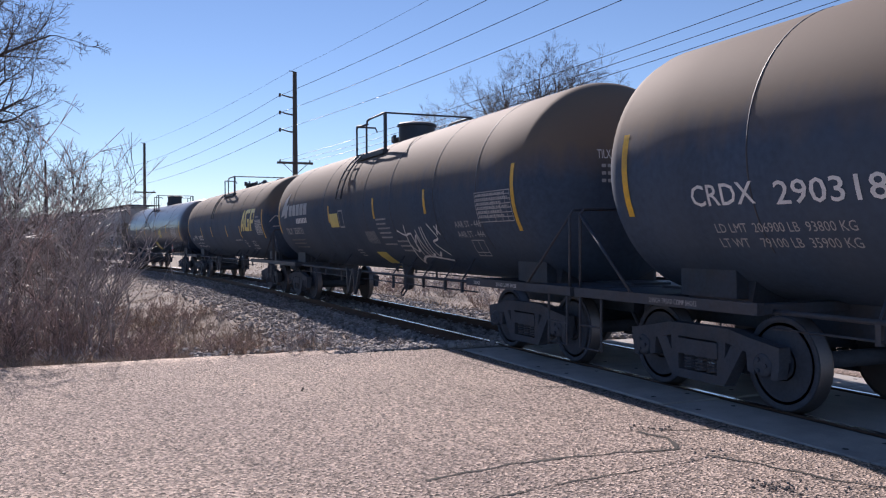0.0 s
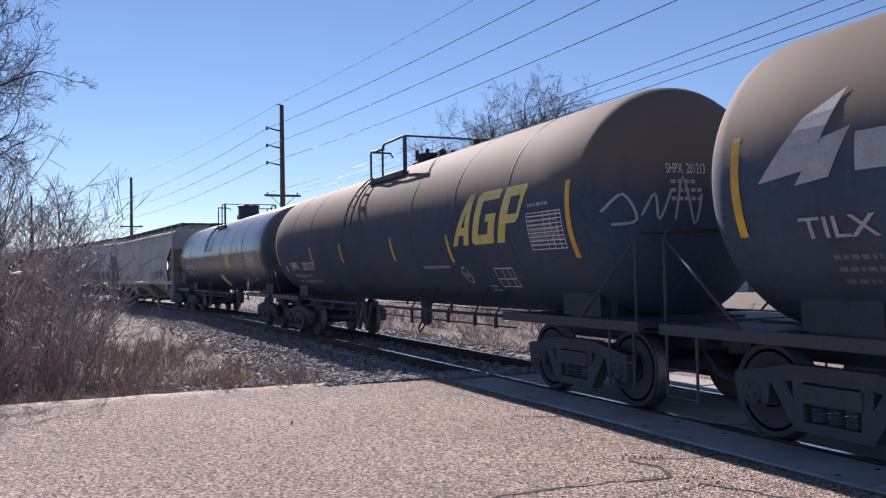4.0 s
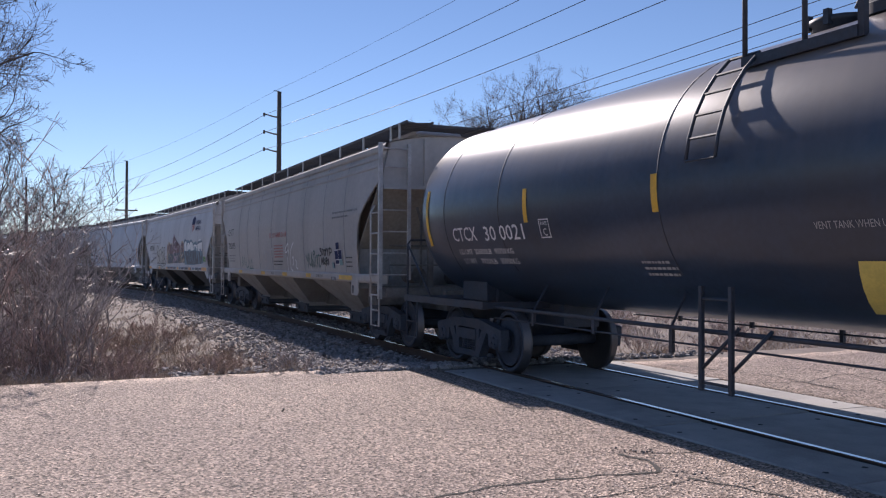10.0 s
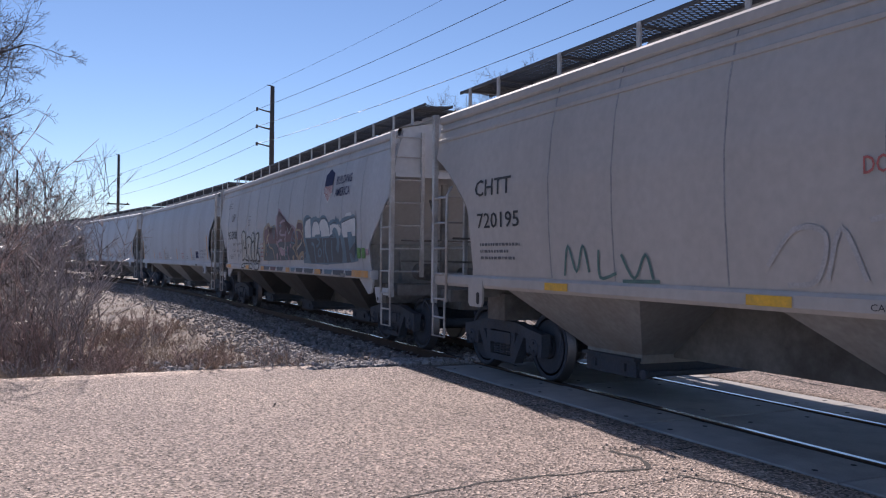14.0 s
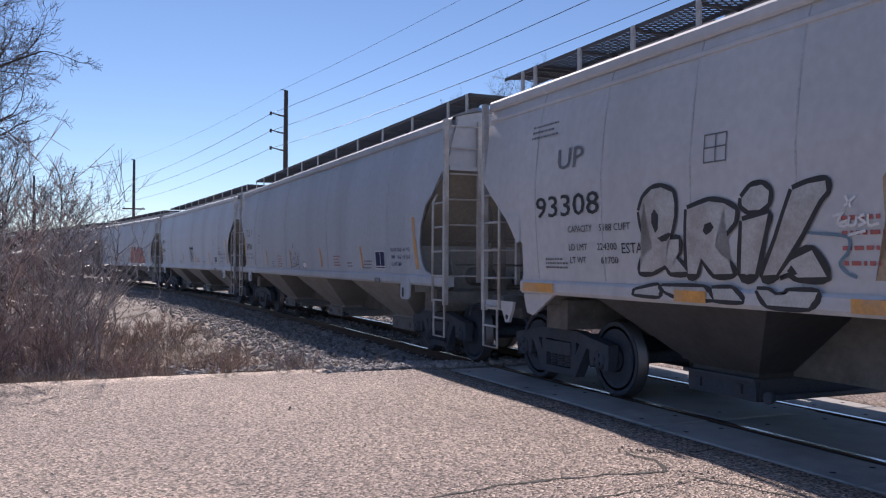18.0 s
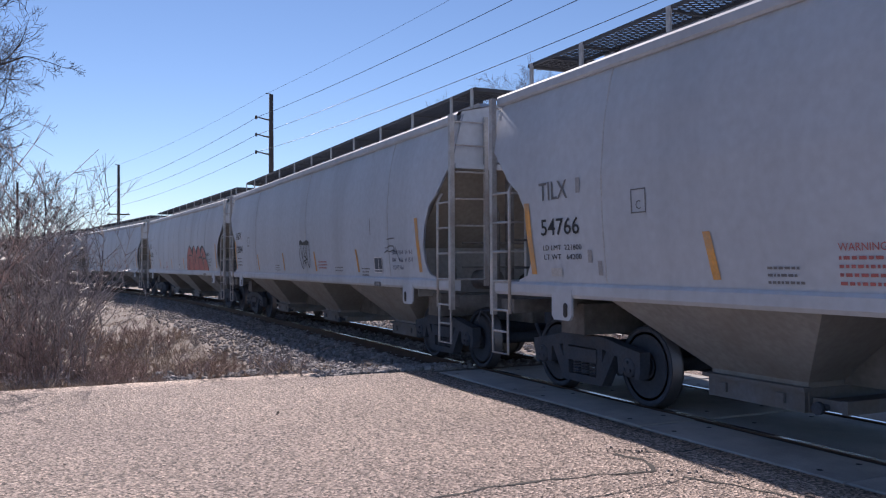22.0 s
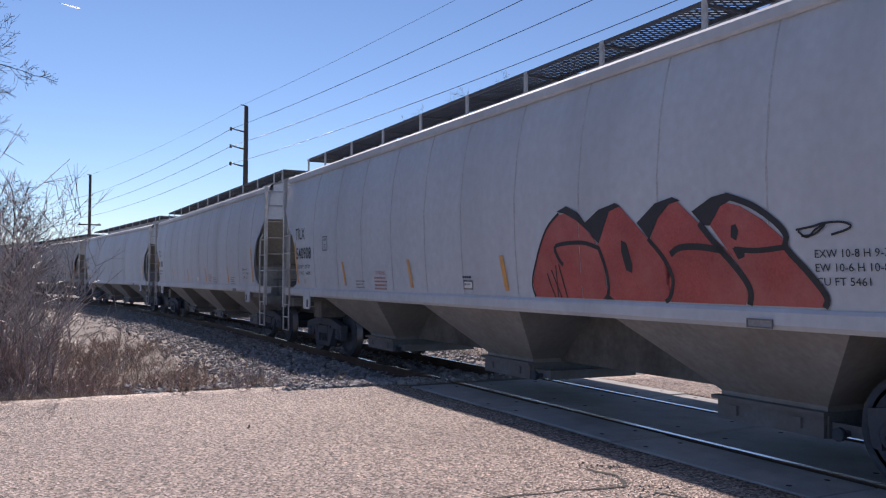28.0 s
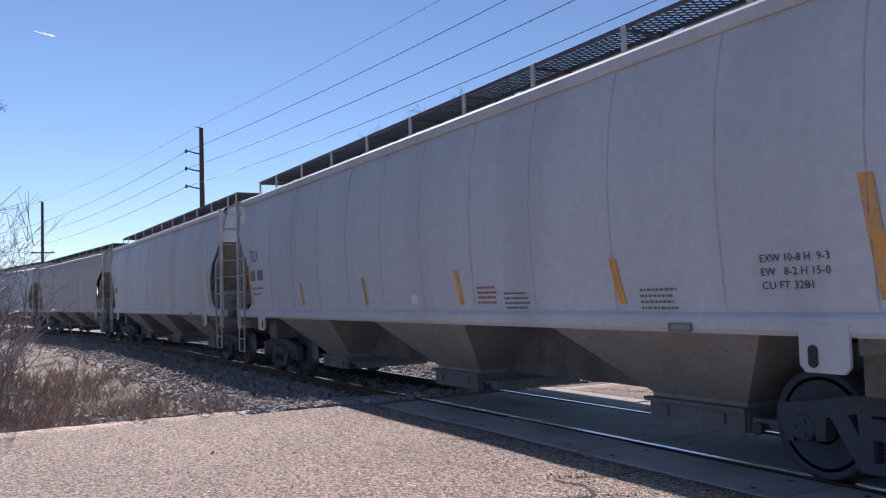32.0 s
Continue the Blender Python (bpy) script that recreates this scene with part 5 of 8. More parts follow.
def cross_grating_mesh():
    bm = B()
    box(bm, 8.36, 8.40, -1.06, 1.06, 4.29, 4.34)
    box(bm, 7.80, 7.84, -1.06, 1.06, 4.29, 4.34)
    for k in range(26):
        y = -1.04 + k * 0.083
        box(bm, 7.84, 8.36, y - 0.01, y + 0.01, 4.305, 4.335)
    for k in range(5):
        x = 7.92 + k * 0.1
        box(bm, x - 0.008, x + 0.008, -1.05, 1.05, 4.30, 4.33)
    return mesh_of(bm, "end_walkway", M["grating"])


def post_meshes():
    """An upright that carries the walkway's edge, and the arm under the walkway."""
    bm = B()
    box(bm, -0.035, 0.035, -1.085, -1.062, 3.97, 4.34)
    post = mesh_of(bm, "walkway_post", M["galv"])
    bm = B()
    box(bm, -0.018, 0.018, -1.06, -0.5, 4.275, 4.305)
    return post, mesh_of(bm, "walkway_arm", M["grating"])


def hatch_mesh(mat):
    bm = B()
    box(bm, 0.03, 2.95, -0.46, 0.46, 4.05, 4.24)
    plate(bm, [(0, 4.24), (2.98, 4.24), (2.9, 4.31), (0.08, 4.31)], -0.50, 0.50)
    bmesh.ops.recalc_face_normals(bm, faces=bm.faces[:])
    return mesh_of(bm, "hatch_cover", mat)


def ladder_meshes(mat, s=1):
    """A corner ladder: tall outer stile, short inner stile, rungs and a hanging step."""
    bm = B()
    y = -1.56
    box(bm, 8.50, 8.58, y - 0.02, y + 0.05, 0.95, 3.86)
    tube(bm, [(8.06, y + 0.08, 2.72), (8.07, y, 2.58), (8.07, y, 0.98)], 0.022, 6)
    for k in range(8):
        z = 1.02 + k * 0.385
        if z < 2.6:
            tube(bm, [(8.07, y, z), (8.52, y, z)], 0.016, 5)
    tube(bm, [(8.12, y, 1.02), (8.12, y, 0.45), (8.54, y, 0.45), (8.54, y, 1.0)], 0.018, 5)
    tube(bm, [(8.12, y, 0.74), (8.54, y, 0.74)], 0.016, 5)
    # rungs on the car's end
    for z in (1.4, 1.8, 2.2, 2.6, 3.0, 3.4, 3.75):
        tube(bm, [(8.60, -1.5, z), (8.62, -1.5, z), (8.62, -1.0, z), (8.60, -1.0, z)], 0.014, 5)
    box(bm, 8.56, 8.62, -1.02, -0.96, 1.3, 3.85)
    bmesh.ops.recalc_face_normals(bm, faces=bm.faces[:])
    if s < 0:
        for v in bm.verts:
            v.co.x = -v.co.x
        bmesh.ops.reverse_faces(bm, faces=bm.faces[:])
    return piece_meshes(bm, "ladder", mat)


def bracket_mesh(mat):
    """The pull bracket with its round eye, under the sill."""
    bm = B()
    pts = [(6.63, 1.33), (7.05, 1.33), (7.05, 1.02), (7.0, 0.97), (6.68, 0.97), (6.63, 1.02)]
    plate(bm, pts, -1.56, -1.53)
    for zz in (1.05, 1.09, 1.13):
        disc(bm, (6.75, -1.562, zz), (0, -1, 0), [(0, 0.045), (0.004 + zz * 0.001, 0.045), (0.004 + zz * 0.001, 0.03)], 12, 1)
    bmesh.ops.recalc_face_normals(bm, faces=bm.faces[:])
    return mesh_of(bm, "pull_bracket", [mat, M["black"]])


def seam_mesh(mat):
    bm = B()
    prev = None
    for k in range(19):
        z = 1.42 + k * (3.82 - 1.42) / 18
        x = 0.012 * noise.noise((z * 2.0, 1.0, 0.0))
        w = 0.010 + 0.006 * noise.noise((z * 5.0, 2.0, 0.0))
        y = -side_half(z)
        cur = [bm.verts.new((x + a, y + b, z)) for a, b in ((-w, 0.0), (-w * 0.5, -0.008), (w * 0.5, -0.008), (w, 0.0))]
        if prev:
            for i in range(3):
                bm.faces.new((prev[i], prev[i + 1], cur[i + 1], cur[i]))
        prev = cur
    bmesh.ops.recalc_face_normals(bm, faces=bm.faces[:])
    return mesh_of(bm, "panel_seam", mat)


HOP = {}
LADDERS = (ladder_meshes(M["galv"]), ladder_meshes(M["galv"], -1))
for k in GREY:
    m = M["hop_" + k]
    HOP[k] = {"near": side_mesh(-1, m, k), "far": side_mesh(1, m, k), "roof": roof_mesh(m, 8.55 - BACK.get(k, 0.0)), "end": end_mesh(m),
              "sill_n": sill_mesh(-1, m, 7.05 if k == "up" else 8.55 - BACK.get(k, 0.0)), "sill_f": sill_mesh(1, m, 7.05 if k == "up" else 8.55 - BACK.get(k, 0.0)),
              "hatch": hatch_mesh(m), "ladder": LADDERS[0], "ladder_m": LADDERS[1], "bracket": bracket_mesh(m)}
POST, ARM = post_meshes()


def holder_mesh():
    bm = B()
    box(bm, 5.29, 5.54, -1.562, -1.548, 1.245, 1.315)
    for z in (1.245, 1.308):
        box(bm, 5.28, 5.55, -1.572, -1.560, z - 0.006, z + 0.006, 1)
    for x in (5.285, 5.545):
        box(bm, x - 0.006, x + 0.006, -1.572, -1.560, 1.251, 1.302, 1)
    bmesh.ops.recalc_face_normals(bm, faces=bm.faces[:])
    return mesh_of(bm, "card_holder", [M["seam_mid"], M["grey_ink"]])


HOLDER = holder_mesh()
BULKHEAD, CENTRE_BEAM = bulkhead_mesh(), centre_beam_mesh()
SLOPE, END_FRAME, CHUTE, (GATE, TRAY, SHAFT), GRATING, CROSS, RIB = slope_mesh(), end_frame_mesh(), chute_mesh(1.44, 0.62, M["chute"]), gate_meshes(), grating_mesh(), cross_grating_mesh(), {"old": seam_mesh(M["seam_mid"]), "up": seam_mesh(M["seam_faint"]), "light": seam_mesh(M["seam_faint"]), "pale": seam_mesh(M["seam_faint"]), "blue": seam_mesh(M["seam_faint"])}
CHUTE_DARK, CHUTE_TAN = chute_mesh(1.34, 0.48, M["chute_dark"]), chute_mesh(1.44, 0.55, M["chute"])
GATE_DARK = [me.copy() for me in GATE]
for me in GATE_DARK:
    me.materials[0] = M["truck"]
R180 = pose(0, 0, 0, 0, 0, 180)


def mirrored(me, name, axis):
    """A mirror copy of a mesh."""
    bm = B()
    bm.from_mesh(me)
    for v in bm.verts:
        v.co[axis] = -v.co[axis]
    bmesh.ops.reverse_faces(bm, faces=bm.faces[:])
    return mesh_of(bm, name, list(me.materials))


for k in GREY:
    HOP[k]["bracket_m"] = mirrored(HOP[k]["bracket"], "pull_bracket", 0)
    HOP[k]["slope"] = SLOPE


HOP["up"]["slope"] = SLOPE.copy()
HOP["up"]["slope"].materials[0] = M["hop_up"]


def small_bracket(bm, s):
    """The tapered end plate and the pull plate with its eye, at one end of the short kind of car."""
    plate(bm, [(s * 6.30, 1.225), (s * 7.03, 1.225), (s * 7.03, 1.18), (s * 6.95, 0.98), (s * 6.80, 0.95)], -1.50, -1.46)
    plate(bm, [(s * 7.25, 1.10), (s * 8.12, 1.10), (s * 8.12, 0.97), (s * 7.56, 0.97), (s * 7.48, 0.82), (s * 7.38, 0.82), (s * 7.28, 1.0)], -1.54, -1.50)
    bmesh.ops.recalc_face_normals(bm, faces=bm.faces[:])
    disc(bm, (s * 7.43, -1.541, 0.89), (0, -1, 0), [(0, 0.035), (0.003, 0.035), (0.003, 0.02)], 12, 1)


def hopper_car(u, label, paint, seams, bays=(-4.65, 0.05, 4.75), detail=True):
    car = thing("hopper_car", label, "hopper car", "covered hopper cars in the train")
    h = HOP[paint]
    part("side_sheet", h["near"], None, car, "bowed steel side sheet with dust streaks")
    part("side_sheet", h["far"], None, car)
    up, back = paint == "up", BACK.get(paint, 0.0)
    low = pose(0, 0, -0.05 if paint == "old" else 0.0)
    part("roof", h["roof"], None, car, at=low)
    for m in (pose(-back, 0, 0), R180 @ pose(-back, 0, 0)):
        out = m @ pose(back, 0, 0)
        part("end_sheet", h["end"], None, car, at=low @ m)
        part("slope_sheet", h["slope"], None, car, "dusty brown sloping floor sheet", at=m)
        split_part("end_bulkhead", "gusset", BULKHEAD, car, "dusty upright sheet over the end deck", at=m)
        split_part("end_frame", "end_fitting", END_FRAME, car, "grimy end frame with brake gear", at=m)
        part("running_board", GRATING, None, car, "open mesh steel walkway", at=low @ out)
        first, gap, count = (-7.5, 1.11, 14) if up else (-7.11, 1.63, 10)
        for x in [first + gap * k for k in range(count)] + [-8.3 + back, 8.3 - back]:
            part("walkway_post", POST, None, car, at=low @ out @ pose(x, 0, 0))
            part("walkway_arm", ARM, None, car, at=low @ out @ pose(x, 0, 0))
        part("end_walkway", CROSS, None, car, at=low @ m)
        split_part("ladder", "rung", h["ladder"], car, "pale steel ladder", at=m)
        split_part("ladder", "rung", h["ladder_m"], car, "pale steel ladder", at=m @ pose(2 * back, 0, 0))
        if not up:
            part("pull_bracket", h["bracket"], None, car, at=out)
            part("pull_bracket", h["bracket_m"], None, car, at=out)
    for z in {"old": (3.44, 3.61), "up": (3.62,)}.get(paint, ()):
        part("side_rib", side_rib_mesh(z, M["hop_" + paint], 8.50 - back), None, car)
    for e in (-1, 1) if up else ():
        bm = B()
        small_bracket(bm, e)
        part("pull_bracket", bm, [M["hop_up"], M["black"]], car, "pale pull plate with an eye")
    part("centre_beam", CENTRE_BEAM, None, car, "added dark beam along the middle of the underside")
    part("side_sill", h["sill_n"], None, car)
    part("card_holder", HOLDER, None, car, "small dark framed card holder on the sill")
    part("side_sill", h["sill_f"], None, car)
    for k in range(5):
        part("hatch_cover", h["hatch"], None, car, at=low @ pose(-7.5 + 3 * k, 0, 0))
    for x in bays:
        if paint in ("up", "old"):
            c = part("chute", CHUTE_DARK if up else CHUTE_TAN, None, car, "dark hopper chute" if up else "dusty tan hopper chute", at=pose(x * (0.9 if up else 1.0) - (0.0 if up else 0.1), 0, 0))
            split_part("outlet_gate", "gate_plate", GATE_DARK, car, "dark outlet gate", at=c.matrix_basis @ Matrix.Diagonal((0.8, 1, 1, 1)))
            part("shaft", SHAFT, None, c, at=pose(-0.1, 0, 0))
            continue
        c = part("chute", CHUTE, None, car, "dusty tapering hopper chute", at=pose(x, 0, 0))
        split_part("outlet_gate", "gate_plate", GATE, car, "worn grey outlet gate", at=c.matrix_basis)
        part("slide_tray", TRAY, None, c)
        part("shaft", SHAFT, None, c)
    for x in seams:
        part("panel_seam", RIB[paint], None, car, at=pose(x, 0, 0))
    trucks(car, 7.15 - back * 0.6)
    couplers(car, 8.6)
    CARS.append((car, u))
    return car


S = side_half
K, INK, RED = M["black"], M["grey_ink"], M["red_ink"]
EVEN = [-7.32 + 1.33 * k for k in range(12)]
O = lambda car, x, z0=1.48, z1=1.92, l=-0.10: patch(car, "reflective_tape", [rect(x - l, x - l + 0.10, z0, z1, l)], M["orange"], S, label="faded orange reflective tape")


def ends_tape(car):
    for s in (-1, 1):
        patch(car, "reflective_tape", [rect((7.36 if s > 0 else -7.48) - 0.06, (7.36 if s > 0 else -7.48) + 0.06, 1.50, 2.38, -0.10)], M["orange"], S, label="faded orange reflective tape")


def dimensions(car, x, z, w, rows):
    for k, r in enumerate(rows):
        lettering(car, r, x, z - k * 0.105, 0.06, K, S, w * (0.75 if k == 2 else 1.0))


# the old grey car
car_e = hopper_car(-71.7, "old grey covered hopper car with graffiti and red notices", "old", (-4.9, -3.64, -1.97, -0.36, 1.34, 2.99, 4.7, 6.2))
lettering(car_e, "CHTT", -6.8, 2.50, 0.22, K, S, 1.0)
lettering(car_e, "720195", -6.75, 2.06, 0.20, K, S, 1.15)
bars(car_e, -6.7, -5.6, 1.85, 3, 0.05, 0.04, INK, S, 31)
lettering(car_e, "DO NOT HAMMER ON CAR", -0.55, 2.29, 0.13, RED, S, 1.9, label="faded red warning")
bars(car_e, -0.05, 0.95, 2.08, 5, 0.045, 0.03, RED, S, 32)
bars(car_e, -0.2, 1.05, 1.66, 2, 0.045, 0.04, K, S, 33)
lettering(car_e, "2 INCH HF", 4.1, 1.29, 0.06, K, lambda z: 1.556, 0.5)
lettering(car_e, "CAUTION", -0.5, 1.29, 0.05, K, lambda z: 1.556, 0.4)
for x, w in ((-5.0, 0.5), (-1.73, 0.5), (0.84, 0.5), (3.18, 0.43), (5.79, 0.91)):
    patch(car_e, "reflective_tape", [rect(x, x + w, 1.27, 1.36)], M["yellow"], lambda z: 1.552)
bars(car_e, 5.38, 7.3, 2.70, 1, 0.05, 0.04, INK, S, 34)
bars(car_e, 5.38, 6.6, 2.60, 1, 0.05, 0.04, INK, S, 36)
g = []
for s in (((1.15, 2.05), (1.0, 1.95), (1.25, 1.9), (1.2, 1.75), (1.0, 1.8)), ((-1.5, 1.6), (-1.2, 1.9), (-0.9, 1.85), (-1.0, 1.5), (-1.3, 1.45)), ((-0.9, 1.5), (-0.75, 1.9), (-0.55, 1.5)), ((-0.5, 1.95), (-0.2, 1.95), (-0.35, 1.5))):
    g += ribbon(s, 0.045)
patch(car_e, "graffiti", g, M["dim"], S, 0.011, "white spray-painted scrawl")
g = []
for s in (((1.5, 2.1), (1.19, 1.96), (1.24, 1.87), (1.48, 1.93)), ((1.5, 2.13), (1.53, 1.92), (1.39, 1.72), (1.38, 1.41)), ((2.08, 2.13), (1.76, 1.92), (1.65, 1.66), (1.68, 1.45), (1.86, 1.41)), ((1.85, 1.72), (1.98, 1.75), (1.94, 1.58), (1.85, 1.55)), ((2.17, 1.68), (2.27, 1.62), (2.19, 1.51), (2.33, 1.46))):
    g += ribbon(s, 0.04)
patch(car_e, "graffiti", g, M["white"], S, 0.012, "bright white spray-painted tag")
M["mint"] = material("pale_green_paint", (0.22, 0.36, 0.36), 0.6, vary=0.15, scale=5)
M["navy"] = material("navy_paint", (0.03, 0.04, 0.11), 0.9, vary=0.2, scale=4)
M["green"] = material("green_spray_paint", (0.09, 0.18, 0.17), 0.6, vary=0.2, scale=3)
g = []
for s in (((3.19, 1.8), (3.29, 1.65), (3.39, 1.84), (3.32, 1.49)), ((3.47, 1.84), (3.46, 1.61), (3.59, 1.56), (3.65, 1.79)), ((3.68, 1.86), (3.69, 1.5), (3.78, 1.61), (3.69, 1.7)), ((3.8, 1.83), (3.88, 1.89), (3.96, 1.85), (3.87, 1.79), (3.8, 1.83)), ((3.87, 1.77), (3.86, 1.48)), ((3.98, 1.49), (4.0, 1.72), (4.1, 1.77), (4.13, 1.51)), ((4.18, 1.56), (4.15, 1.75), (4.3, 1.77), (4.27, 1.52), (4.38, 1.56)), ((-4.6, 1.45), (-4.5, 1.8), (-4.35, 1.5), (-4.2, 1.8), (-4.1, 1.5)), ((-3.9, 1.75), (-3.9, 1.45), (-3.6, 1.5)), ((-3.5, 1.7), (-3.3, 1.45), (-3.1, 1.7), (-3.0, 1.45)), ((-3.5, 1.42), (-2.9, 1.43))):
    g += ribbon(s, 0.036)
patch(car_e, "graffiti", g, M["green"], S, 0.011, "green spray-painted scrawl")
g = []
for q in (
        [(4.5, 1.94), (4.39, 1.91), (4.49, 1.85), (4.46, 1.78), (4.36, 1.78)],
        [(4.63, 1.93), (4.55, 1.85), (4.63, 1.78)],
        [(4.71, 1.92), (4.67, 1.83), (4.74, 1.78), (4.79, 1.87), (4.71, 1.92)],
        [(4.83, 1.95), (4.82, 1.77)],
        [(4.77, 1.88), (4.9, 1.89)],
        [(4.92, 1.93), (4.98, 1.85)],
        [(5.06, 1.94), (4.98, 1.85), (5, 1.76)],
        [(5.13, 1.77), (5.13, 1.93), (5.26, 1.91), (5.28, 1.85), (5.15, 1.83)],
        [(4.44, 1.56), (4.51, 1.73), (4.55, 1.57)],
        [(4.47, 1.64), (4.55, 1.65)],
        [(4.61, 1.58), (4.61, 1.72), (4.7, 1.69), (4.62, 1.65), (4.7, 1.61), (4.61, 1.58)],
        [(4.81, 1.72), (4.74, 1.66), (4.8, 1.65), (4.74, 1.59), (4.82, 1.6)],
        [(4.84, 1.54), (4.86, 1.72), (4.94, 1.68), (4.86, 1.65), (4.95, 1.58)],
        [(5.04, 1.7), (4.97, 1.65), (5.04, 1.61), (4.97, 1.57)],
):
    g += ribbon(q, 0.035)
patch(car_e, "graffiti", g, K, S, 0.011, "black scribbled tag")
for o, m in (([(5.50, 1.885), (6.0, 1.905), (6.03, 1.585), (5.54, 1.575)], "white"), ([(5.52, 1.87), (5.75, 1.88), (5.77, 1.69), (5.54, 1.685)], "navy"), ([(5.77, 1.88), (5.98, 1.89), (6.0, 1.70), (5.785, 1.695)], "navy"), ([(5.55, 1.67), (5.79, 1.675), (5.81, 1.595), (5.56, 1.59)], "navy"), ([(5.81, 1.685), (6.01, 1.69), (6.04, 1.57), (5.82, 1.56)], "mint"), ([(5.62, 2.04), (5.84, 2.05), (5.84, 1.91), (5.63, 1.90)], "navy"), ([(5.28, 1.63), (5.48, 1.62), (5.48, 1.49), (5.30, 1.50)], "mint"), ([(5.38, 1.625), (5.48, 1.62), (5.48, 1.49), (5.44, 1.495)], "navy")):
    patch(car_e, "notice", [o], M[m], S, 0.013 if m == "white" else 0.015 if m == "mint" else 0.017, "field of a framed stencil panel")
bars(car_e, 6.26, 6.72, 1.74, 3, 0.04, 0.05, K, S, 35)

# the grey car with the shield and the large murals
M["sky_paint"] = material("teal_blue_spray_paint", (0.13, 0.215, 0.29), 0.55, vary=0.25, scale=2)
M["maroon"] = material("maroon_spray_paint", (0.17, 0.085, 0.10), 0.6, vary=0.25, scale=2)
M["pink"] = material("pink_spray_paint", (0.40, 0.27, 0.33), 0.55, vary=0.25, scale=2)
M["tan"] = material("tan_spray_paint", (0.40, 0.30, 0.21), 0.55, vary=0.25, scale=2)
M["dark_blue"] = material("dark_blue_spray_paint", (0.085, 0.10, 0.13), 0.6, vary=0.25, scale=2)
M["lime"] = material("green_sticker", (0.07, 0.25, 0.05), 0.5, vary=0.15, scale=5)
car_f = hopper_car(-89.9, "grey covered hopper car with a striped shield and large graffiti murals", "up", (-6.6, -5.16, -3.69, -2.41, -1.18, 0.02, 1.22, 2.45, 3.86, 5.39, 6.57))
lettering(car_f, "UP", -6.08, 2.74, 0.24, INK, S, 0.55)
lettering(car_f, "93308", -6.58, 2.18, 0.25, K, S, 1.38)
lettering(car_f, "CAPACITY", -5.85, 1.98, 0.075, K, S, 0.50)
lettering(car_f, "5188 CUFT", -5.21, 1.98, 0.075, K, S, 0.57)
lettering(car_f, "224300", -5.27, 1.77, 0.075, K, S, 0.37)
lettering(car_f, "61700", -5.21, 1.62, 0.075, K, S, 0.32)
lettering(car_f, "LD LMT", -5.85, 1.77, 0.075, K, S, 0.38)
lettering(car_f, "LT WT", -5.84, 1.62, 0.075, K, S, 0.34)
bars(car_f, -6.75, -6.1, 3.35, 3, 0.035, 0.035, INK, S, 45)
bars(car_f, -6.4, -5.9, 1.68, 3, 0.03, 0.02, INK, S, 46)
bm = B()
plate(bm, [(-7.38, 2.24), (-7.02, 2.24), (-7.0, 1.90), (-7.06, 1.88)], -1.60, -1.575)
bmesh.ops.recalc_face_normals(bm, faces=bm.faces[:])
part("gusset_plate", bm, M["hop_up"], car_f)
patch(car_f, "stencil_frame", frame_lines(-3.5, -3.2, 2.55, 2.82, 0.014, (0.5,), (0.5,)), INK, S)
sh = [(4.08, 3.42), (4.20, 3.45), (4.39, 3.53), (4.58, 3.45), (4.70, 3.42), (4.68, 3.16), (4.10, 3.16)]
patch(car_f, "shield", [sh], M["navy"], S, 0.008, "blue and red striped shield emblem")
for k in range(7):
    x = 4.11 + k * 0.082
    dz = 0.16 * (abs(k - 3) / 3) ** 1.5
    patch(car_f, "shield_stripe", [[(x, 2.84 + dz), (x + 0.046, 2.84 + dz), (x + 0.046, 3.16), (x, 3.16)]], M["red"], S, 0.010)
patch(car_f, "shield_field", [[(4.10, 3.16), (4.68, 3.16), (4.66, 2.98), (4.39, 2.80), (4.12, 2.98)]], W, S, 0.007)
lettering(car_f, "BUILDING", 4.92, 3.15, 0.17, M["navy"], S, 0.98)
lettering(car_f, "AMERICA", 4.86, 2.90, 0.17, M["navy"], S, 0.98)
for x, w in ((0.85, 0.38), (3.40, 0.48), (-1.9, 0.35), (-3.95, 0.45), (6.0, 0.95), (-6.95, 0.75)):
    patch(car_f, "reflective_tape", [rect(x, x + w, 1.26, 1.37 if x < 5 else 1.39)], M["orange"], lambda z: 1.556, label="orange reflective tape")
for x in (6.3, 6.56):
    patch(car_f, "sticker", [rect(x, x + 0.2, 1.62, 1.82)], M["lime"], S, 0.013, "green sticker")
patch(car_f, "sticker", [rect(6.80, 6.95, 1.68, 1.80)], M["pink"], S, 0.013, "pink sticker")


def rounded(pts, n=5):
    """A closed outline smoothed through its points."""
    p = [Vector(q) for q in pts]
    out = []
    m = len(p)
    for i in range(m):
        a, b, c, d = p[i - 1], p[i], p[(i + 1) % m], p[(i + 2) % m]
        for k in range(n):
            t = k / n
            out.append(tuple(0.5 * ((2 * b) + (c - a) * t + (2 * a - 5 * b + 4 * c - d) * t * t + (3 * b - a - 3 * c + d) * t ** 3)))
    return out


def split_at(o, z):
    """The part of an outline above z and the part below it."""
    up, lo = [], []
    for (xa, za), (xb, zb) in zip(o, o[1:] + o[:1]):
        (up if za >= z else lo).append((xa, za))
        if (za >= z) != (zb >= z):
            k = (z - za) / (zb - za)
            q = (xa + (xb - xa) * k, z)
            up.append(q)
            lo.append(q)
    return up, lo


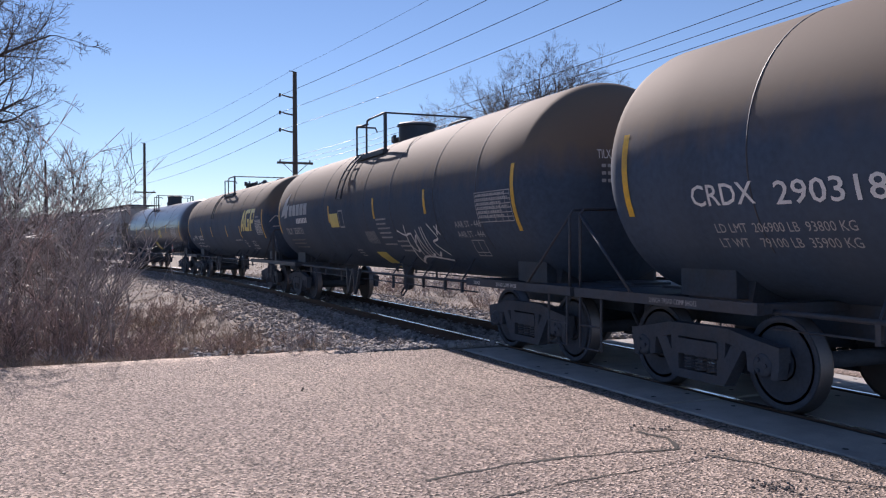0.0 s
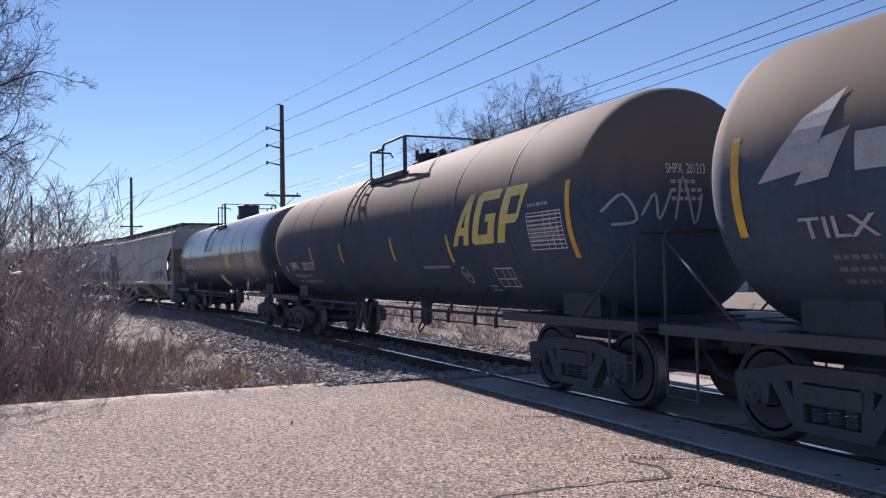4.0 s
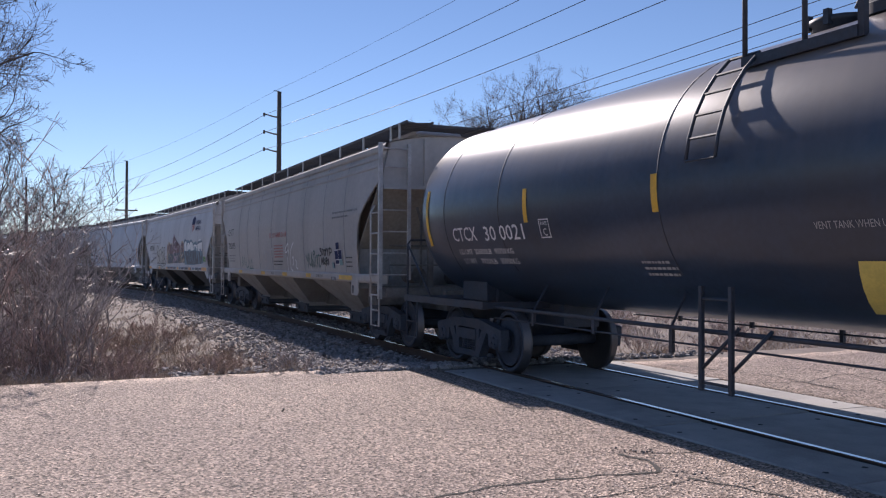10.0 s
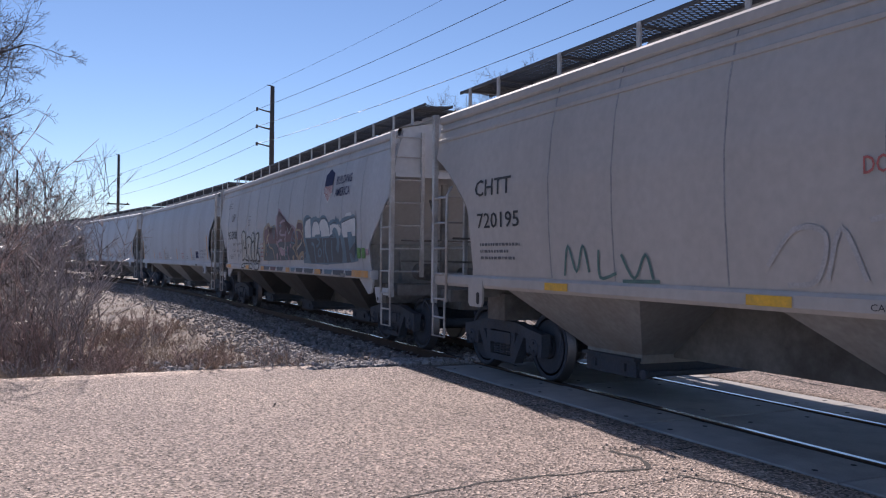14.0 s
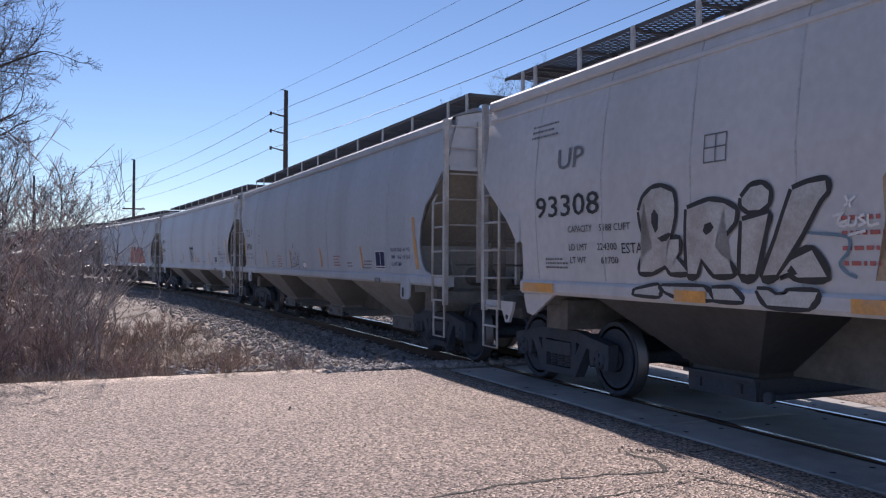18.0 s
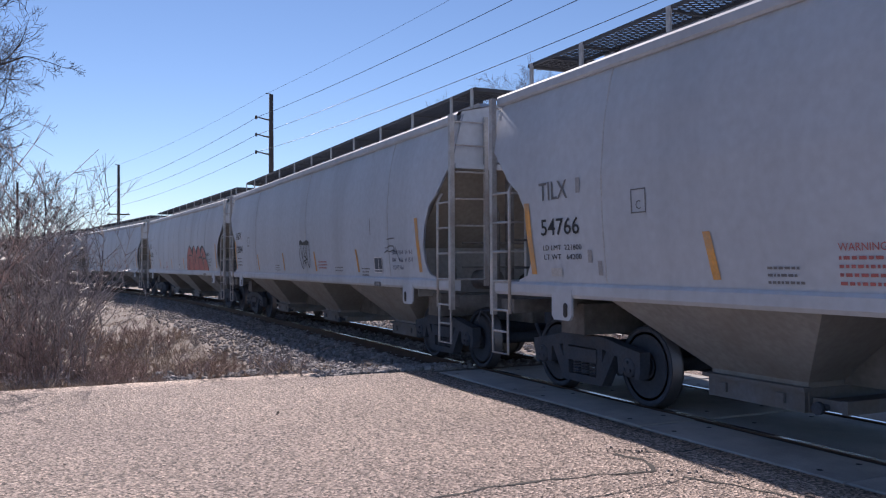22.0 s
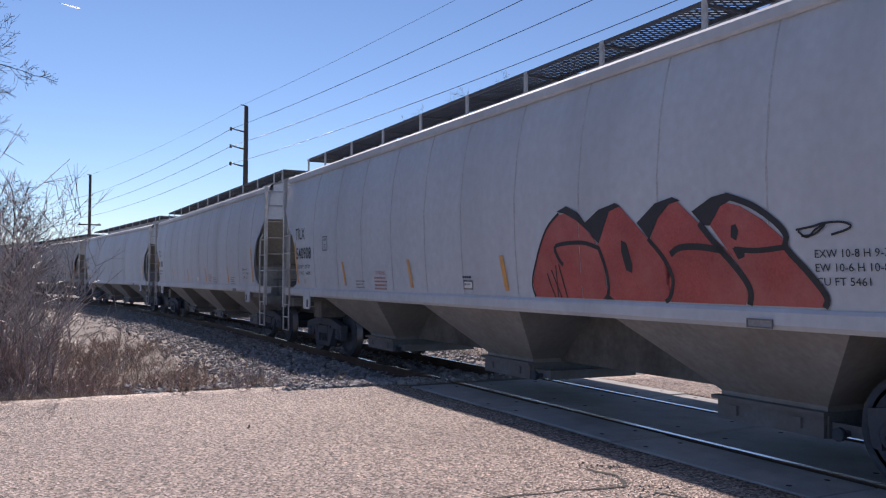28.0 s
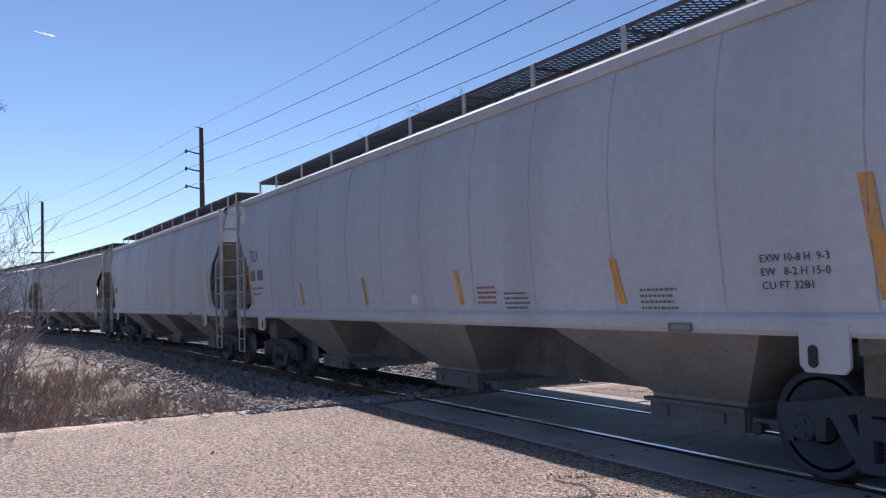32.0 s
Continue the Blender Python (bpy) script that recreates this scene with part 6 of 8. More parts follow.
# the blue mural: five fat forms, pale above and dark below
patch(car_f, "graffiti", [rounded([(2.46, 1.49), (2.55, 2.11), (2.54, 2.44), (2.73, 2.58), (3.02, 2.59), (3.22, 2.5), (3.33, 2.53), (3.62, 2.54), (3.83, 2.46), (3.99, 2.54), (4.28, 2.53), (4.44, 2.44), (4.55, 2.37), (4.66, 2.42), (4.91, 2.43), (5.01, 2.39), (5.03, 2.5), (5.12, 2.4), (5.17, 2.46), (5.29, 2.35), (5.43, 2.42), (5.65, 2.45), (5.98, 2.46), (6.25, 2.46), (6.28, 2.1), (6.24, 1.92), (6.16, 1.79), (6.2, 1.61), (6.02, 1.54)], 2)], M["sky_paint"], S, 0.0080, "teal ground of a large graffiti mural")
for k, o in enumerate((
        [(2.7, 2.08), (2.67, 2.32), (2.79, 2.46), (3.15, 2.51), (3.17, 2.08)],
        [(3.27, 2.09), (3.28, 2.29), (3.42, 2.42), (3.68, 2.42), (3.84, 2.32), (3.89, 2.14), (3.5, 2.13), (3.47, 2.09)],
        [(3.84, 2.36), (3.99, 2.45), (4.22, 2.46), (4.44, 2.38), (4.56, 2.22), (4.6, 2.09), (3.99, 2.08), (3.97, 2.22), (3.89, 2.21)],
        [(4.61, 2.31), (4.86, 2.33), (5.1, 2.31), (5.25, 2.32), (5.38, 2.23), (5.31, 2.1), (5.23, 2.07), (5.09, 2.06), (5, 2.14), (4.9, 2.17), (4.75, 2.12), (4.62, 2.1)],
        [(5.41, 2.34), (5.65, 2.38), (6.27, 2.4), (6.27, 2.06), (6.05, 2.05), (6.02, 2.15), (5.77, 2.15), (5.75, 2.04), (5.51, 2.04), (5.42, 2.14)],
        [(5.65, 2.46), (5.7, 2.52), (6.02, 2.53), (6.02, 2.46)],
)):
    patch(car_f, "graffiti", [o], M["white"], S, 0.0100 + 0.0003 * k, "silver-white top of a mural letter")
for k, o in enumerate((
        [(2.74, 2.06), (5.31, 2.04), (5.4, 1.75), (5.34, 1.53), (3.06, 1.5), (3.01, 1.7), (2.82, 1.88)],
        [(5.55, 2.02), (5.8, 2.03), (5.82, 1.74), (5.9, 1.54), (5.61, 1.53)],
        [(5.85, 1.76), (6.19, 1.94), (6.16, 1.61), (6.07, 1.64)],
)):
    patch(car_f, "graffiti", [o], M["dark_blue"], S, 0.0090 + 0.0003 * k, "slate blue lower half of a mural letter")
o = []
for q, w in (
        ([(3.21, 1.94), (3.38, 1.9), (3.42, 1.7), (3.46, 1.52)], 0.07),
        ([(3.66, 2.05), (3.84, 1.99), (3.73, 1.9), (3.57, 1.87)], 0.06),
        ([(3.69, 1.76), (3.82, 1.82), (3.93, 1.76), (3.84, 1.66), (3.7, 1.67), (3.69, 1.76)], 0.05),
        ([(4.08, 2.05), (4.1, 1.76), (4.09, 1.53)], 0.05),
        ([(4.31, 2), (4.23, 1.82), (4.31, 1.66), (4.38, 1.53)], 0.08),
        ([(4.74, 2), (4.69, 1.75), (4.69, 1.56)], 0.05),
        ([(4.83, 2.11), (4.93, 2.18), (5.09, 2.11), (5.17, 1.95), (5.05, 1.76)], 0.16),
        ([(5.49, 2.02), (5.53, 1.8), (5.57, 1.55)], 0.16),
        ([(5.87, 1.96), (5.96, 1.91), (5.89, 1.82), (5.85, 1.93)], 0.06),
):
    o += ribbon(q, w)
patch(car_f, "graffiti_outline", o, M["sky_paint"], S, 0.0125, "teal strokes within the mural")
patch(car_f, "graffiti", [[(5.77, 2.14), (6.01, 2.14), (6.05, 1.99), (6.17, 1.95), (5.87, 1.8), (5.81, 1.96)], [(5.84, 1.74), (5.97, 1.64), (6.11, 1.54), (5.89, 1.54)]], M["sky_paint"], S, 0.0128)
o = []
for q in (
        [(2.65, 2.08), (2.61, 2.33), (2.77, 2.5), (3.2, 2.53)],
        [(3.27, 2.19), (3.32, 2.36), (3.59, 2.46), (3.84, 2.36)],
        [(3.84, 2.39), (4.08, 2.48), (4.39, 2.44), (4.57, 2.3), (4.62, 2.11)],
        [(4.63, 2.32), (4.88, 2.36), (5.08, 2.34)],
        [(5.2, 2.33), (5.26, 2.27), (5.39, 2.22)],
        [(5.43, 2.34), (5.86, 2.39), (6.28, 2.41), (6.28, 2.09), (6.23, 1.92), (5.87, 1.76), (6.12, 1.58)],
        [(4.9, 2.16), (5.02, 2.02), (4.96, 1.84)],
        [(5.06, 1.98), (5.01, 1.88)],
        [(3.06, 2.05), (2.9, 1.92), (3.01, 1.7), (2.96, 1.53)],
        [(4.44, 2.02), (4.42, 1.82)],
        [(4.55, 2.05), (4.8, 2.08), (4.86, 2.02)],
):
    o += ribbon(q, 0.022)
patch(car_f, "graffiti_outline", o, M["dark_blue"], S, 0.0135, "dark outlines of the mural")
ON_SILL = lambda z: 1.552
for x0, x1, m in ((2.5, 3.3, "dark_blue"), (3.36, 4.0, "dark_blue"), (4.1, 4.7, "sky_paint"), (4.72, 5.5, "dark_blue"), (5.56, 6.25, "dark_blue"), (-1.65, -0.9, "dark_blue"), (-0.84, -0.2, "maroon"), (-0.14, 0.55, "dark_blue"), (1.3, 1.72, "sky_paint"), (1.76, 2.42, "dark_blue")):
    patch(car_f, "graffiti", [[(x0, 1.372), (x1, 1.372), (x1 - 0.08, 1.272), (x0 + 0.05, 1.272)]], M[m], ON_SILL, 0.001, "mural paint running down over the sill")

# the maroon mural: angular interlocking forms
patch(car_f, "graffiti", [[(-1.71, 1.51), (-1.59, 1.77), (-1.6, 2.05), (-1.61, 2.26), (-1.48, 2.42), (-1.25, 2.47), (-1.06, 2.43), (-1.09, 2.53), (-0.87, 2.55), (-0.7, 2.43), (-0.59, 2.36), (-0.3, 2.47), (-0.15, 2.46), (-0.02, 2.33), (0.04, 2.02), (0.03, 1.54)]], M["tan"], S, 0.0055, "tan and pink halo of a graffiti mural")
patch(car_f, "graffiti", [[(-0.02, 2.33), (-0.11, 2.61), (-0.1, 2.7), (0.05, 2.74), (0.08, 2.89), (0.23, 2.87), (0.58, 2.7), (0.49, 2.63), (0.84, 2.64), (0.97, 2.56), (1.05, 2.44), (1.18, 2.35), (1.32, 2.41), (1.55, 2.42), (1.76, 2.36), (1.86, 2.31), (1.84, 1.56), (-0.07, 1.53)]], M["pink"], S, 0.0059, "tan and pink halo of a graffiti mural")
patch(car_f, "graffiti", [[(1.86, 2.3), (1.99, 2.46), (2.06, 2.52), (2.15, 2.46), (2.34, 2.51), (2.48, 2.47), (2.54, 2.36), (2.5, 2.27), (2.58, 2.15), (2.66, 1.95), (2.75, 1.77), (2.75, 1.57), (1.78, 1.56)]], M["tan"], S, 0.0063, "tan and pink halo of a graffiti mural")
for k, o in enumerate((
        [(-1.6, 1.54), (-1.37, 1.76), (-1.33, 2.04), (-1.46, 2.18), (-1.38, 2.37), (-1.12, 2.39), (-0.97, 2.47), (-0.71, 2.4), (-0.69, 2.26), (-0.36, 2.41), (-0.15, 2.4), (-0.01, 2.23), (-0.02, 2.07), (-0.17, 1.95), (0.05, 1.87), (0.25, 1.55), (-1.21, 1.52)],
        [(0.08, 2.58), (0.05, 2.71), (0.17, 2.83), (0.49, 2.69), (0.3, 2.65), (0.31, 2.54), (0.76, 2.58), (0.93, 2.51), (0.9, 2.26), (1.05, 2.32), (1.2, 2.21), (1.43, 2.33), (1.68, 2.31), (1.8, 2.18), (1.74, 1.96), (1.59, 1.85), (1.79, 1.74), (1.92, 1.57), (0.32, 1.54), (0.17, 1.87), (-0, 2.04), (0.08, 2.23), (0.06, 2.41)],
        [(1.93, 2.28), (2.06, 2.45), (2.21, 2.36), (2.36, 2.44), (2.48, 2.41), (2.5, 2.31), (2.44, 2.25), (2.55, 2.13), (2.54, 1.92), (2.67, 1.82), (2.68, 1.58), (2.05, 1.56), (1.93, 1.73), (1.87, 1.88), (1.95, 2.12)],
)):
    above, below = split_at(o, 1.98 + 0.03 * k)
    patch(car_f, "graffiti", [above], M["maroon"], S, 0.0100 + 0.0003 * k, "maroon upper part of a mural form")
    patch(car_f, "graffiti", [below], M["dark_blue"], S, 0.0090 + 0.0003 * k, "dark lower part of a mural form")
o = []
for q in (
        [(-0.97, 2.39), (-0.86, 2.25), (-1.11, 2.13), (-1.28, 1.83), (-1.25, 1.64)],
        [(-1.07, 2.13), (-0.85, 1.9), (-0.51, 1.82), (-0.33, 1.54)],
        [(1.87, 2.3), (1.83, 2.13), (1.76, 1.93), (1.53, 1.85), (1.67, 1.81), (1.86, 1.65), (2.1, 1.59), (2.3, 1.68), (2.47, 1.75), (2.44, 1.57)],
        [(1.93, 2.27), (2.21, 2.27), (2.44, 2.16), (2.56, 2), (2.66, 1.88)],
        [(2.03, 2.11), (1.97, 1.87), (2.38, 1.98), (2.35, 2.07)],
):
    o += ribbon(q, 0.05)
patch(car_f, "graffiti_outline", o, M["tan"], S, 0.0125, "tan strokes within the mural")
o = []
for q in (
        [(0.35, 2.49), (0.63, 2.54), (0.86, 2.54)],
        [(0.85, 2.18), (0.48, 2.19), (0.31, 2.24), (0.48, 2.32)],
        [(0.03, 2.03), (0.26, 1.81), (0.44, 1.69), (0.68, 1.75), (0.82, 1.95), (0.88, 2.15), (0.97, 2.29)],
        [(0.05, 2), (0.38, 2.06), (0.55, 2.04)],
):
    o += ribbon(q, 0.06)
patch(car_f, "graffiti_outline", o, M["pink"], S, 0.013, "pink strokes within the mural")
patch(car_f, "graffiti", [[(0.27, 1.86), (0.46, 1.89), (0.54, 1.8), (0.81, 1.82), (0.7, 1.63), (0.6, 1.71), (0.36, 1.71)], [(-0.13, 1.7), (0.02, 1.74), (0.02, 1.63), (-0.07, 1.53), (-0.12, 1.61)], [(1.29, 1.94), (1.39, 1.96), (1.43, 1.9), (1.34, 1.84)], [(1.01, 1.89), (1.13, 1.9), (1.05, 1.74), (1.18, 1.55), (1.07, 1.55), (0.98, 1.74)]], M["pink"], S, 0.0132)
patch(car_f, "graffiti", [[(1.99, 1.63), (2.18, 1.73), (2.42, 1.78), (2.51, 1.73), (2.46, 1.59), (2.35, 1.68), (2.16, 1.58)], [(1.44, 1.63), (1.57, 1.68), (1.65, 1.64), (1.57, 1.56), (1.49, 1.55)]], M["tan"], S, 0.0132)
o = []
for q in (
        [(1.07, 2.39), (1.2, 2.21), (1.43, 2.33), (1.56, 2.36)],
        [(0.44, 1.86), (0.72, 1.83), (0.84, 1.95), (0.81, 2.1)],
        [(2.21, 1.57), (2.3, 1.65), (2.39, 1.64), (2.4, 1.57)],
        [(1.91, 1.81), (2.13, 1.87), (2.39, 1.97)],
        [(-1.04, 2.08), (-0.9, 1.94)],
):
    o += ribbon(q, 0.03)
patch(car_f, "graffiti_outline", o, M["galv"], S, 0.0135, "pale highlights within the mural")
o = []
for q in (
        [(-0.47, 2.41), (-0.2, 2.42), (-0.26, 2.14), (-0.34, 2.13), (-0.47, 2.41)],
        [(-0.33, 2.41), (-0.3, 2.14)],
        [(1.42, 2), (1.68, 2.24), (1.8, 2.12), (1.79, 1.96), (1.42, 2)],
        [(1.57, 2.11), (1.79, 2.03)],
        [(1.93, 2.25), (2.05, 2.19), (2.01, 2.07), (1.93, 2.25)],
        [(0.8, 1.8), (0.99, 1.78), (0.96, 1.59), (0.76, 1.61), (0.8, 1.8)],
        [(0.78, 1.7), (0.98, 1.69)],
        [(2.53, 1.7), (2.69, 1.73), (2.67, 1.62), (2.53, 1.6), (2.53, 1.7)],
        [(0.3, 2.44), (0.45, 2.38)],
        [(0.35, 2.47), (0.49, 2.41)],
        [(-1.19, 1.86), (-1.02, 1.95), (-1.02, 1.79), (-1.17, 1.76), (-1.19, 1.86)],
):
    o += ribbon(q, 0.028)
patch(car_f, "graffiti_outline", o, M["sky_paint"], S, 0.014, "pale blue window shapes within the mural")
# the silver word beside the maroon mural, running down over the sill
for k, o in enumerate((
        [(-4.47, 2.16), (-4.4, 2.29), (-4.26, 2.37), (-4.11, 2.38), (-3.94, 2.32), (-3.91, 2.21), (-3.92, 2.08), (-3.98, 1.93), (-4.04, 1.86), (-3.87, 1.86), (-3.88, 1.74), (-3.94, 1.69), (-3.78, 1.55), (-4.02, 1.54), (-4.1, 1.61), (-4.31, 1.54), (-4.51, 1.54), (-4.46, 1.67), (-4.4, 1.73), (-4.28, 1.77), (-4.39, 1.9), (-4.45, 2.05)],
        [(-3.73, 2.14), (-3.43, 2.2), (-3.23, 2.17), (-3.09, 2.1), (-3.11, 2), (-3.21, 1.92), (-3.38, 1.78), (-3.19, 1.61), (-3.17, 1.54), (-3.41, 1.53), (-3.57, 1.68), (-3.65, 1.53), (-3.77, 1.53), (-3.76, 1.84)],
        [(-3.01, 2.2), (-2.9, 2.29), (-2.77, 2.3), (-2.69, 2.24), (-2.71, 2.14), (-2.8, 2.09), (-2.93, 2.09), (-3.01, 2.14)],
        [(-3.01, 2), (-2.71, 2.05), (-2.76, 1.9), (-2.9, 1.54), (-3.07, 1.54)],
        [(-2.44, 2.23), (-2.28, 2.27), (-2.11, 2.28), (-2.1, 2.2), (-2.17, 2.14), (-2.37, 1.87), (-2.66, 1.54), (-2.81, 1.53), (-2.63, 1.84)],
        [(-2.63, 1.53), (-2.49, 1.66), (-2.27, 1.74), (-2.14, 1.53), (-2.43, 1.52), (-2.52, 1.56)],
)):
    patch(car_f, "graffiti_outline", ribbon(o + o[:1], 0.085), K, S, 0.0130 + 0.0002 * k)
    patch(car_f, "graffiti", [o], M["galv"], S, 0.0145 + 0.0002 * k, "silver-white letter of a graffiti word")
for o in (
        [(-4.27, 2.12), (-4.22, 2.17), (-4.16, 2.11), (-4.17, 1.97), (-4.22, 1.93), (-4.27, 2.03)],
        [(-4.19, 1.88), (-4.02, 1.93), (-3.96, 1.92), (-4.05, 1.85), (-4.13, 1.84)],
        [(-3.49, 1.99), (-3.41, 2.01), (-3.37, 1.96), (-3.41, 1.92), (-3.48, 1.89), (-3.52, 1.93)],
        [(-2.54, 1.57), (-2.49, 1.62), (-2.43, 1.55), (-2.48, 1.53)],
):
    patch(car_f, "graffiti_outline", [o], K, S, 0.0165)
for k, o in enumerate((
        [(-4.15, 1.398), (-3.54, 1.406), (-3.42, 1.302), (-3.88, 1.302), (-4.1, 1.354)],
        [(-3.43, 1.398), (-3.17, 1.406), (-3.04, 1.302), (-3.4, 1.302)],
        [(-2.87, 1.406), (-2.74, 1.406), (-2.66, 1.368), (-2.56, 1.376), (-2.51, 1.406), (-2.22, 1.406), (-2.31, 1.279), (-2.75, 1.279)],
        [(-4.58, 1.346), (-4.21, 1.406), (-4.19, 1.302), (-4.6, 1.309)],
)):
    patch(car_f, "graffiti_outline", ribbon(o + o[:1], 0.06), K, ON_SILL, 0.0008 + 0.0002 * k)
    patch(car_f, "graffiti", [o], M["galv"], ON_SILL, 0.0020 + 0.0002 * k, "silver-white foot of a graffiti letter on the sill")
patch(car_f, "graffiti_outline", ribbon([(-2.3, 1.88), (-1.98, 1.85), (-1.91, 1.81), (-1.93, 1.72), (-2.01, 1.64), (-1.96, 1.57), (-1.86, 1.53)], 0.025), M["sky_paint"], S, 0.0155, "pale blue edge of the mural")
for o in (
        [(-1.93, 2.15), (-1.88, 2.06)],
        [(-1.84, 2.14), (-1.94, 2.07)],
        [(-2.05, 2), (-1.96, 2.02), (-1.94, 2.05), (-2.01, 1.94), (-1.92, 1.96), (-1.94, 1.92), (-2, 1.93)],
        [(-1.89, 1.99), (-1.91, 1.93), (-1.85, 1.93), (-1.83, 1.99)],
        [(-1.76, 2), (-1.81, 1.98), (-1.76, 1.94), (-1.82, 1.92)],
        [(-1.73, 2), (-1.73, 1.92), (-1.64, 1.93)],
        [(-1.92, 1.85), (-1.76, 1.88)],
):
    patch(car_f, "tag", ribbon(o, 0.022), W, S, 0.0175, "thin white tag strokes")
lettering(car_f, "ESTA", -4.81, 1.73, 0.11, K, S, 0.36)
bars(car_f, -1.98, -1.6, 2, 4, 0.045, 0.07, M["red_ink"], S, 47)

# pale cars
car_g = hopper_car(-107.9, "pale blue-grey covered hopper car with a black scrawled tag", "blue", EVEN[1::3])
lettering(car_g, "TILX", -7.27, 2.39, 0.21, INK, S, 0.62)
lettering(car_g, "54766", -7.25, 1.97, 0.19, K, S, 0.82)
lettering(car_g, "LD LMT  221800", -7.23, 1.79, 0.06, K, S, 0.82)
lettering(car_g, "LT WT   64200", -7.22, 1.68, 0.06, K, S, 0.80)
patch(car_g, "notice", [rect(-7.08, -6.84, 1.48, 1.58)], M["galv"], S, 0.012)
patch(car_g, "scuff", [rect(-6.48, -6.40, 2.43, 2.60), rect(-6.30, -6.22, 1.64, 1.78), rect(-6.12, -6.04, 1.50, 1.66)], M["seam_mid"], S, 0.008, "grey overpainted patches")
patch(car_g, "stencil_frame", frame_lines(-5.48, -5.24, 2.14, 2.39, 0.014), INK, S)
lettering(car_g, "C", -5.40, 2.18, 0.09, INK, S, 0.08)
lettering(car_g, "WARNING", -2.98, 1.72, 0.06, RED, S, 0.42)
for x in (-4.45, -1.6, 1.34, 4.32):
    O(car_g, x)
ends_tape(car_g)
bars(car_g, -2.98, -2.4, 1.68, 4, 0.035, 0.03, RED, S, 52)
bars(car_g, -3.7, -3.3, 1.60, 3, 0.03, 0.03, INK, S, 53)
patch(car_g, "notice", [rect(-0.22, 0.10, 1.44, 1.60)], W, S, 0.007, "small white notice")
patch(car_g, "notice_border", frame_lines(-0.22, 0.10, 1.44, 1.60, 0.015), K, S)
bars(car_g, 2.45, 2.95, 1.74, 4, 0.035, 0.03, RED, S, 55)
bars(car_g, 3.45, 3.85, 1.60, 2, 0.035, 0.03, INK, S, 56)
bars(car_g, 4.55, 5.05, 1.64, 3, 0.035, 0.03, INK, S, 57)
patch(car_g, "notice", [rect(5.26, 5.77, 1.48, 1.82)], M["navy"], S, 0.007, "black consolidated stencil panel")
patch(car_g, "notice_border", frame_lines(5.255, 5.775, 1.475, 1.825, 0.02, (0.52,), (0.13,)), W, S, 0.010)
for k, (row, w) in enumerate((("EXW 10-8   H  9-3", 0.92), ("EW    8-6   H 15-0", 0.92), ("CU FT 5461", 0.48))):
    lettering(car_g, row, 6.14, 1.80 - 0.13 * k, 0.07, M["navy"], S, w)
g = []
for s in (((-1.55, 1.85), (-1.40, 1.55), (-1.45, 1.75), (-1.35, 1.85), (-1.25, 1.6), (-1.3, 1.5)), ((-1.2, 1.65), (-1.1, 1.72), (-1.15, 1.55), (-1.05, 1.55)), ((-1.0, 1.85), (-0.98, 1.52)), ((-0.9, 1.85), (-0.88, 1.52), (-0.7, 1.75), (-0.72, 1.52)), ((-0.62, 1.85), (-0.6, 1.6), (-0.66, 1.3)), ((-1.2, 2.0), (-1.15, 2.05), (-1.1, 2.0), (-1.15, 1.95), (-1.2, 2.0)), ((-1.5, 1.45), (-1.1, 1.48), (-0.6, 1.55))):
    g += ribbon(s, 0.024)
patch(car_g, "graffiti", g, INK, S, 0.011, "thin black scrawled tag")

car_h = hopper_car(-126.3, "pale grey covered hopper car with a small black tag", "pale", EVEN[2::4])
lettering(car_h, "AGPX", -7.42, 2.42, 0.22, K, S, 0.80)
lettering(car_h, "12064", -7.38, 2.00, 0.22, K, S, 0.88)
bars(car_h, -7.3, -6.6, 1.84, 3, 0.05, 0.05, INK, S, 61)
patch(car_h, "stencil_frame", frame_lines(-5.75, -5.48, 2.18, 2.44, 0.016), K, S)
for x in (-4.5, -1.6, 1.26, 4.16):
    O(car_h, x)
ends_tape(car_h)
patch(car_h, "notice", [rect(5.21, 5.62, 1.48, 1.76)], M["dark_blue"], S, 0.007, "black consolidated stencil panel")
patch(car_h, "notice_border", frame_lines(5.205, 5.620, 1.475, 1.765, 0.02, (0.52,), (0.16,)), W, S, 0.010)
for k, (row, w) in enumerate((("EXW 10-8   H  9-3", 0.92), ("EW    8-6   H 15-0", 0.92), ("CU FT 5461", 0.48))):
    lettering(car_h, row, 6.14, 1.80 - 0.13 * k, 0.07, M["navy"], S, w)
g = []
for q in (
        [(0.16, 2.18), (0.1, 1.98), (0.14, 1.75), (0.33, 1.53), (0.4, 1.65), (0.27, 1.94), (0.22, 2.13)],
        [(0.34, 2.15), (0.36, 1.94), (0.39, 1.63)],
        [(0.95, 2.15), (0.96, 1.85), (0.9, 1.59), (0.79, 1.63), (0.72, 1.93), (0.74, 2.12)],
        [(0.49, 2.15), (0.5, 1.94), (0.58, 1.82), (0.71, 1.74)],
        [(0.63, 2.12), (0.63, 1.93), (0.68, 1.86)],
        [(0.44, 1.85), (0.65, 1.75), (0.44, 1.71)],
        [(0.51, 1.66), (0.63, 1.69), (0.55, 1.59)],
):
    g += ribbon(q, 0.03)
g.append([(0.12, 2.18), (0.24, 2.21), (0.41, 2.15), (0.57, 2.16), (0.77, 2.2), (0.92, 2.15), (0.89, 2.07), (0.14, 2.1)])
patch(car_h, "graffiti", g, K, S, 0.011, "small black scrawled tag")
g = []
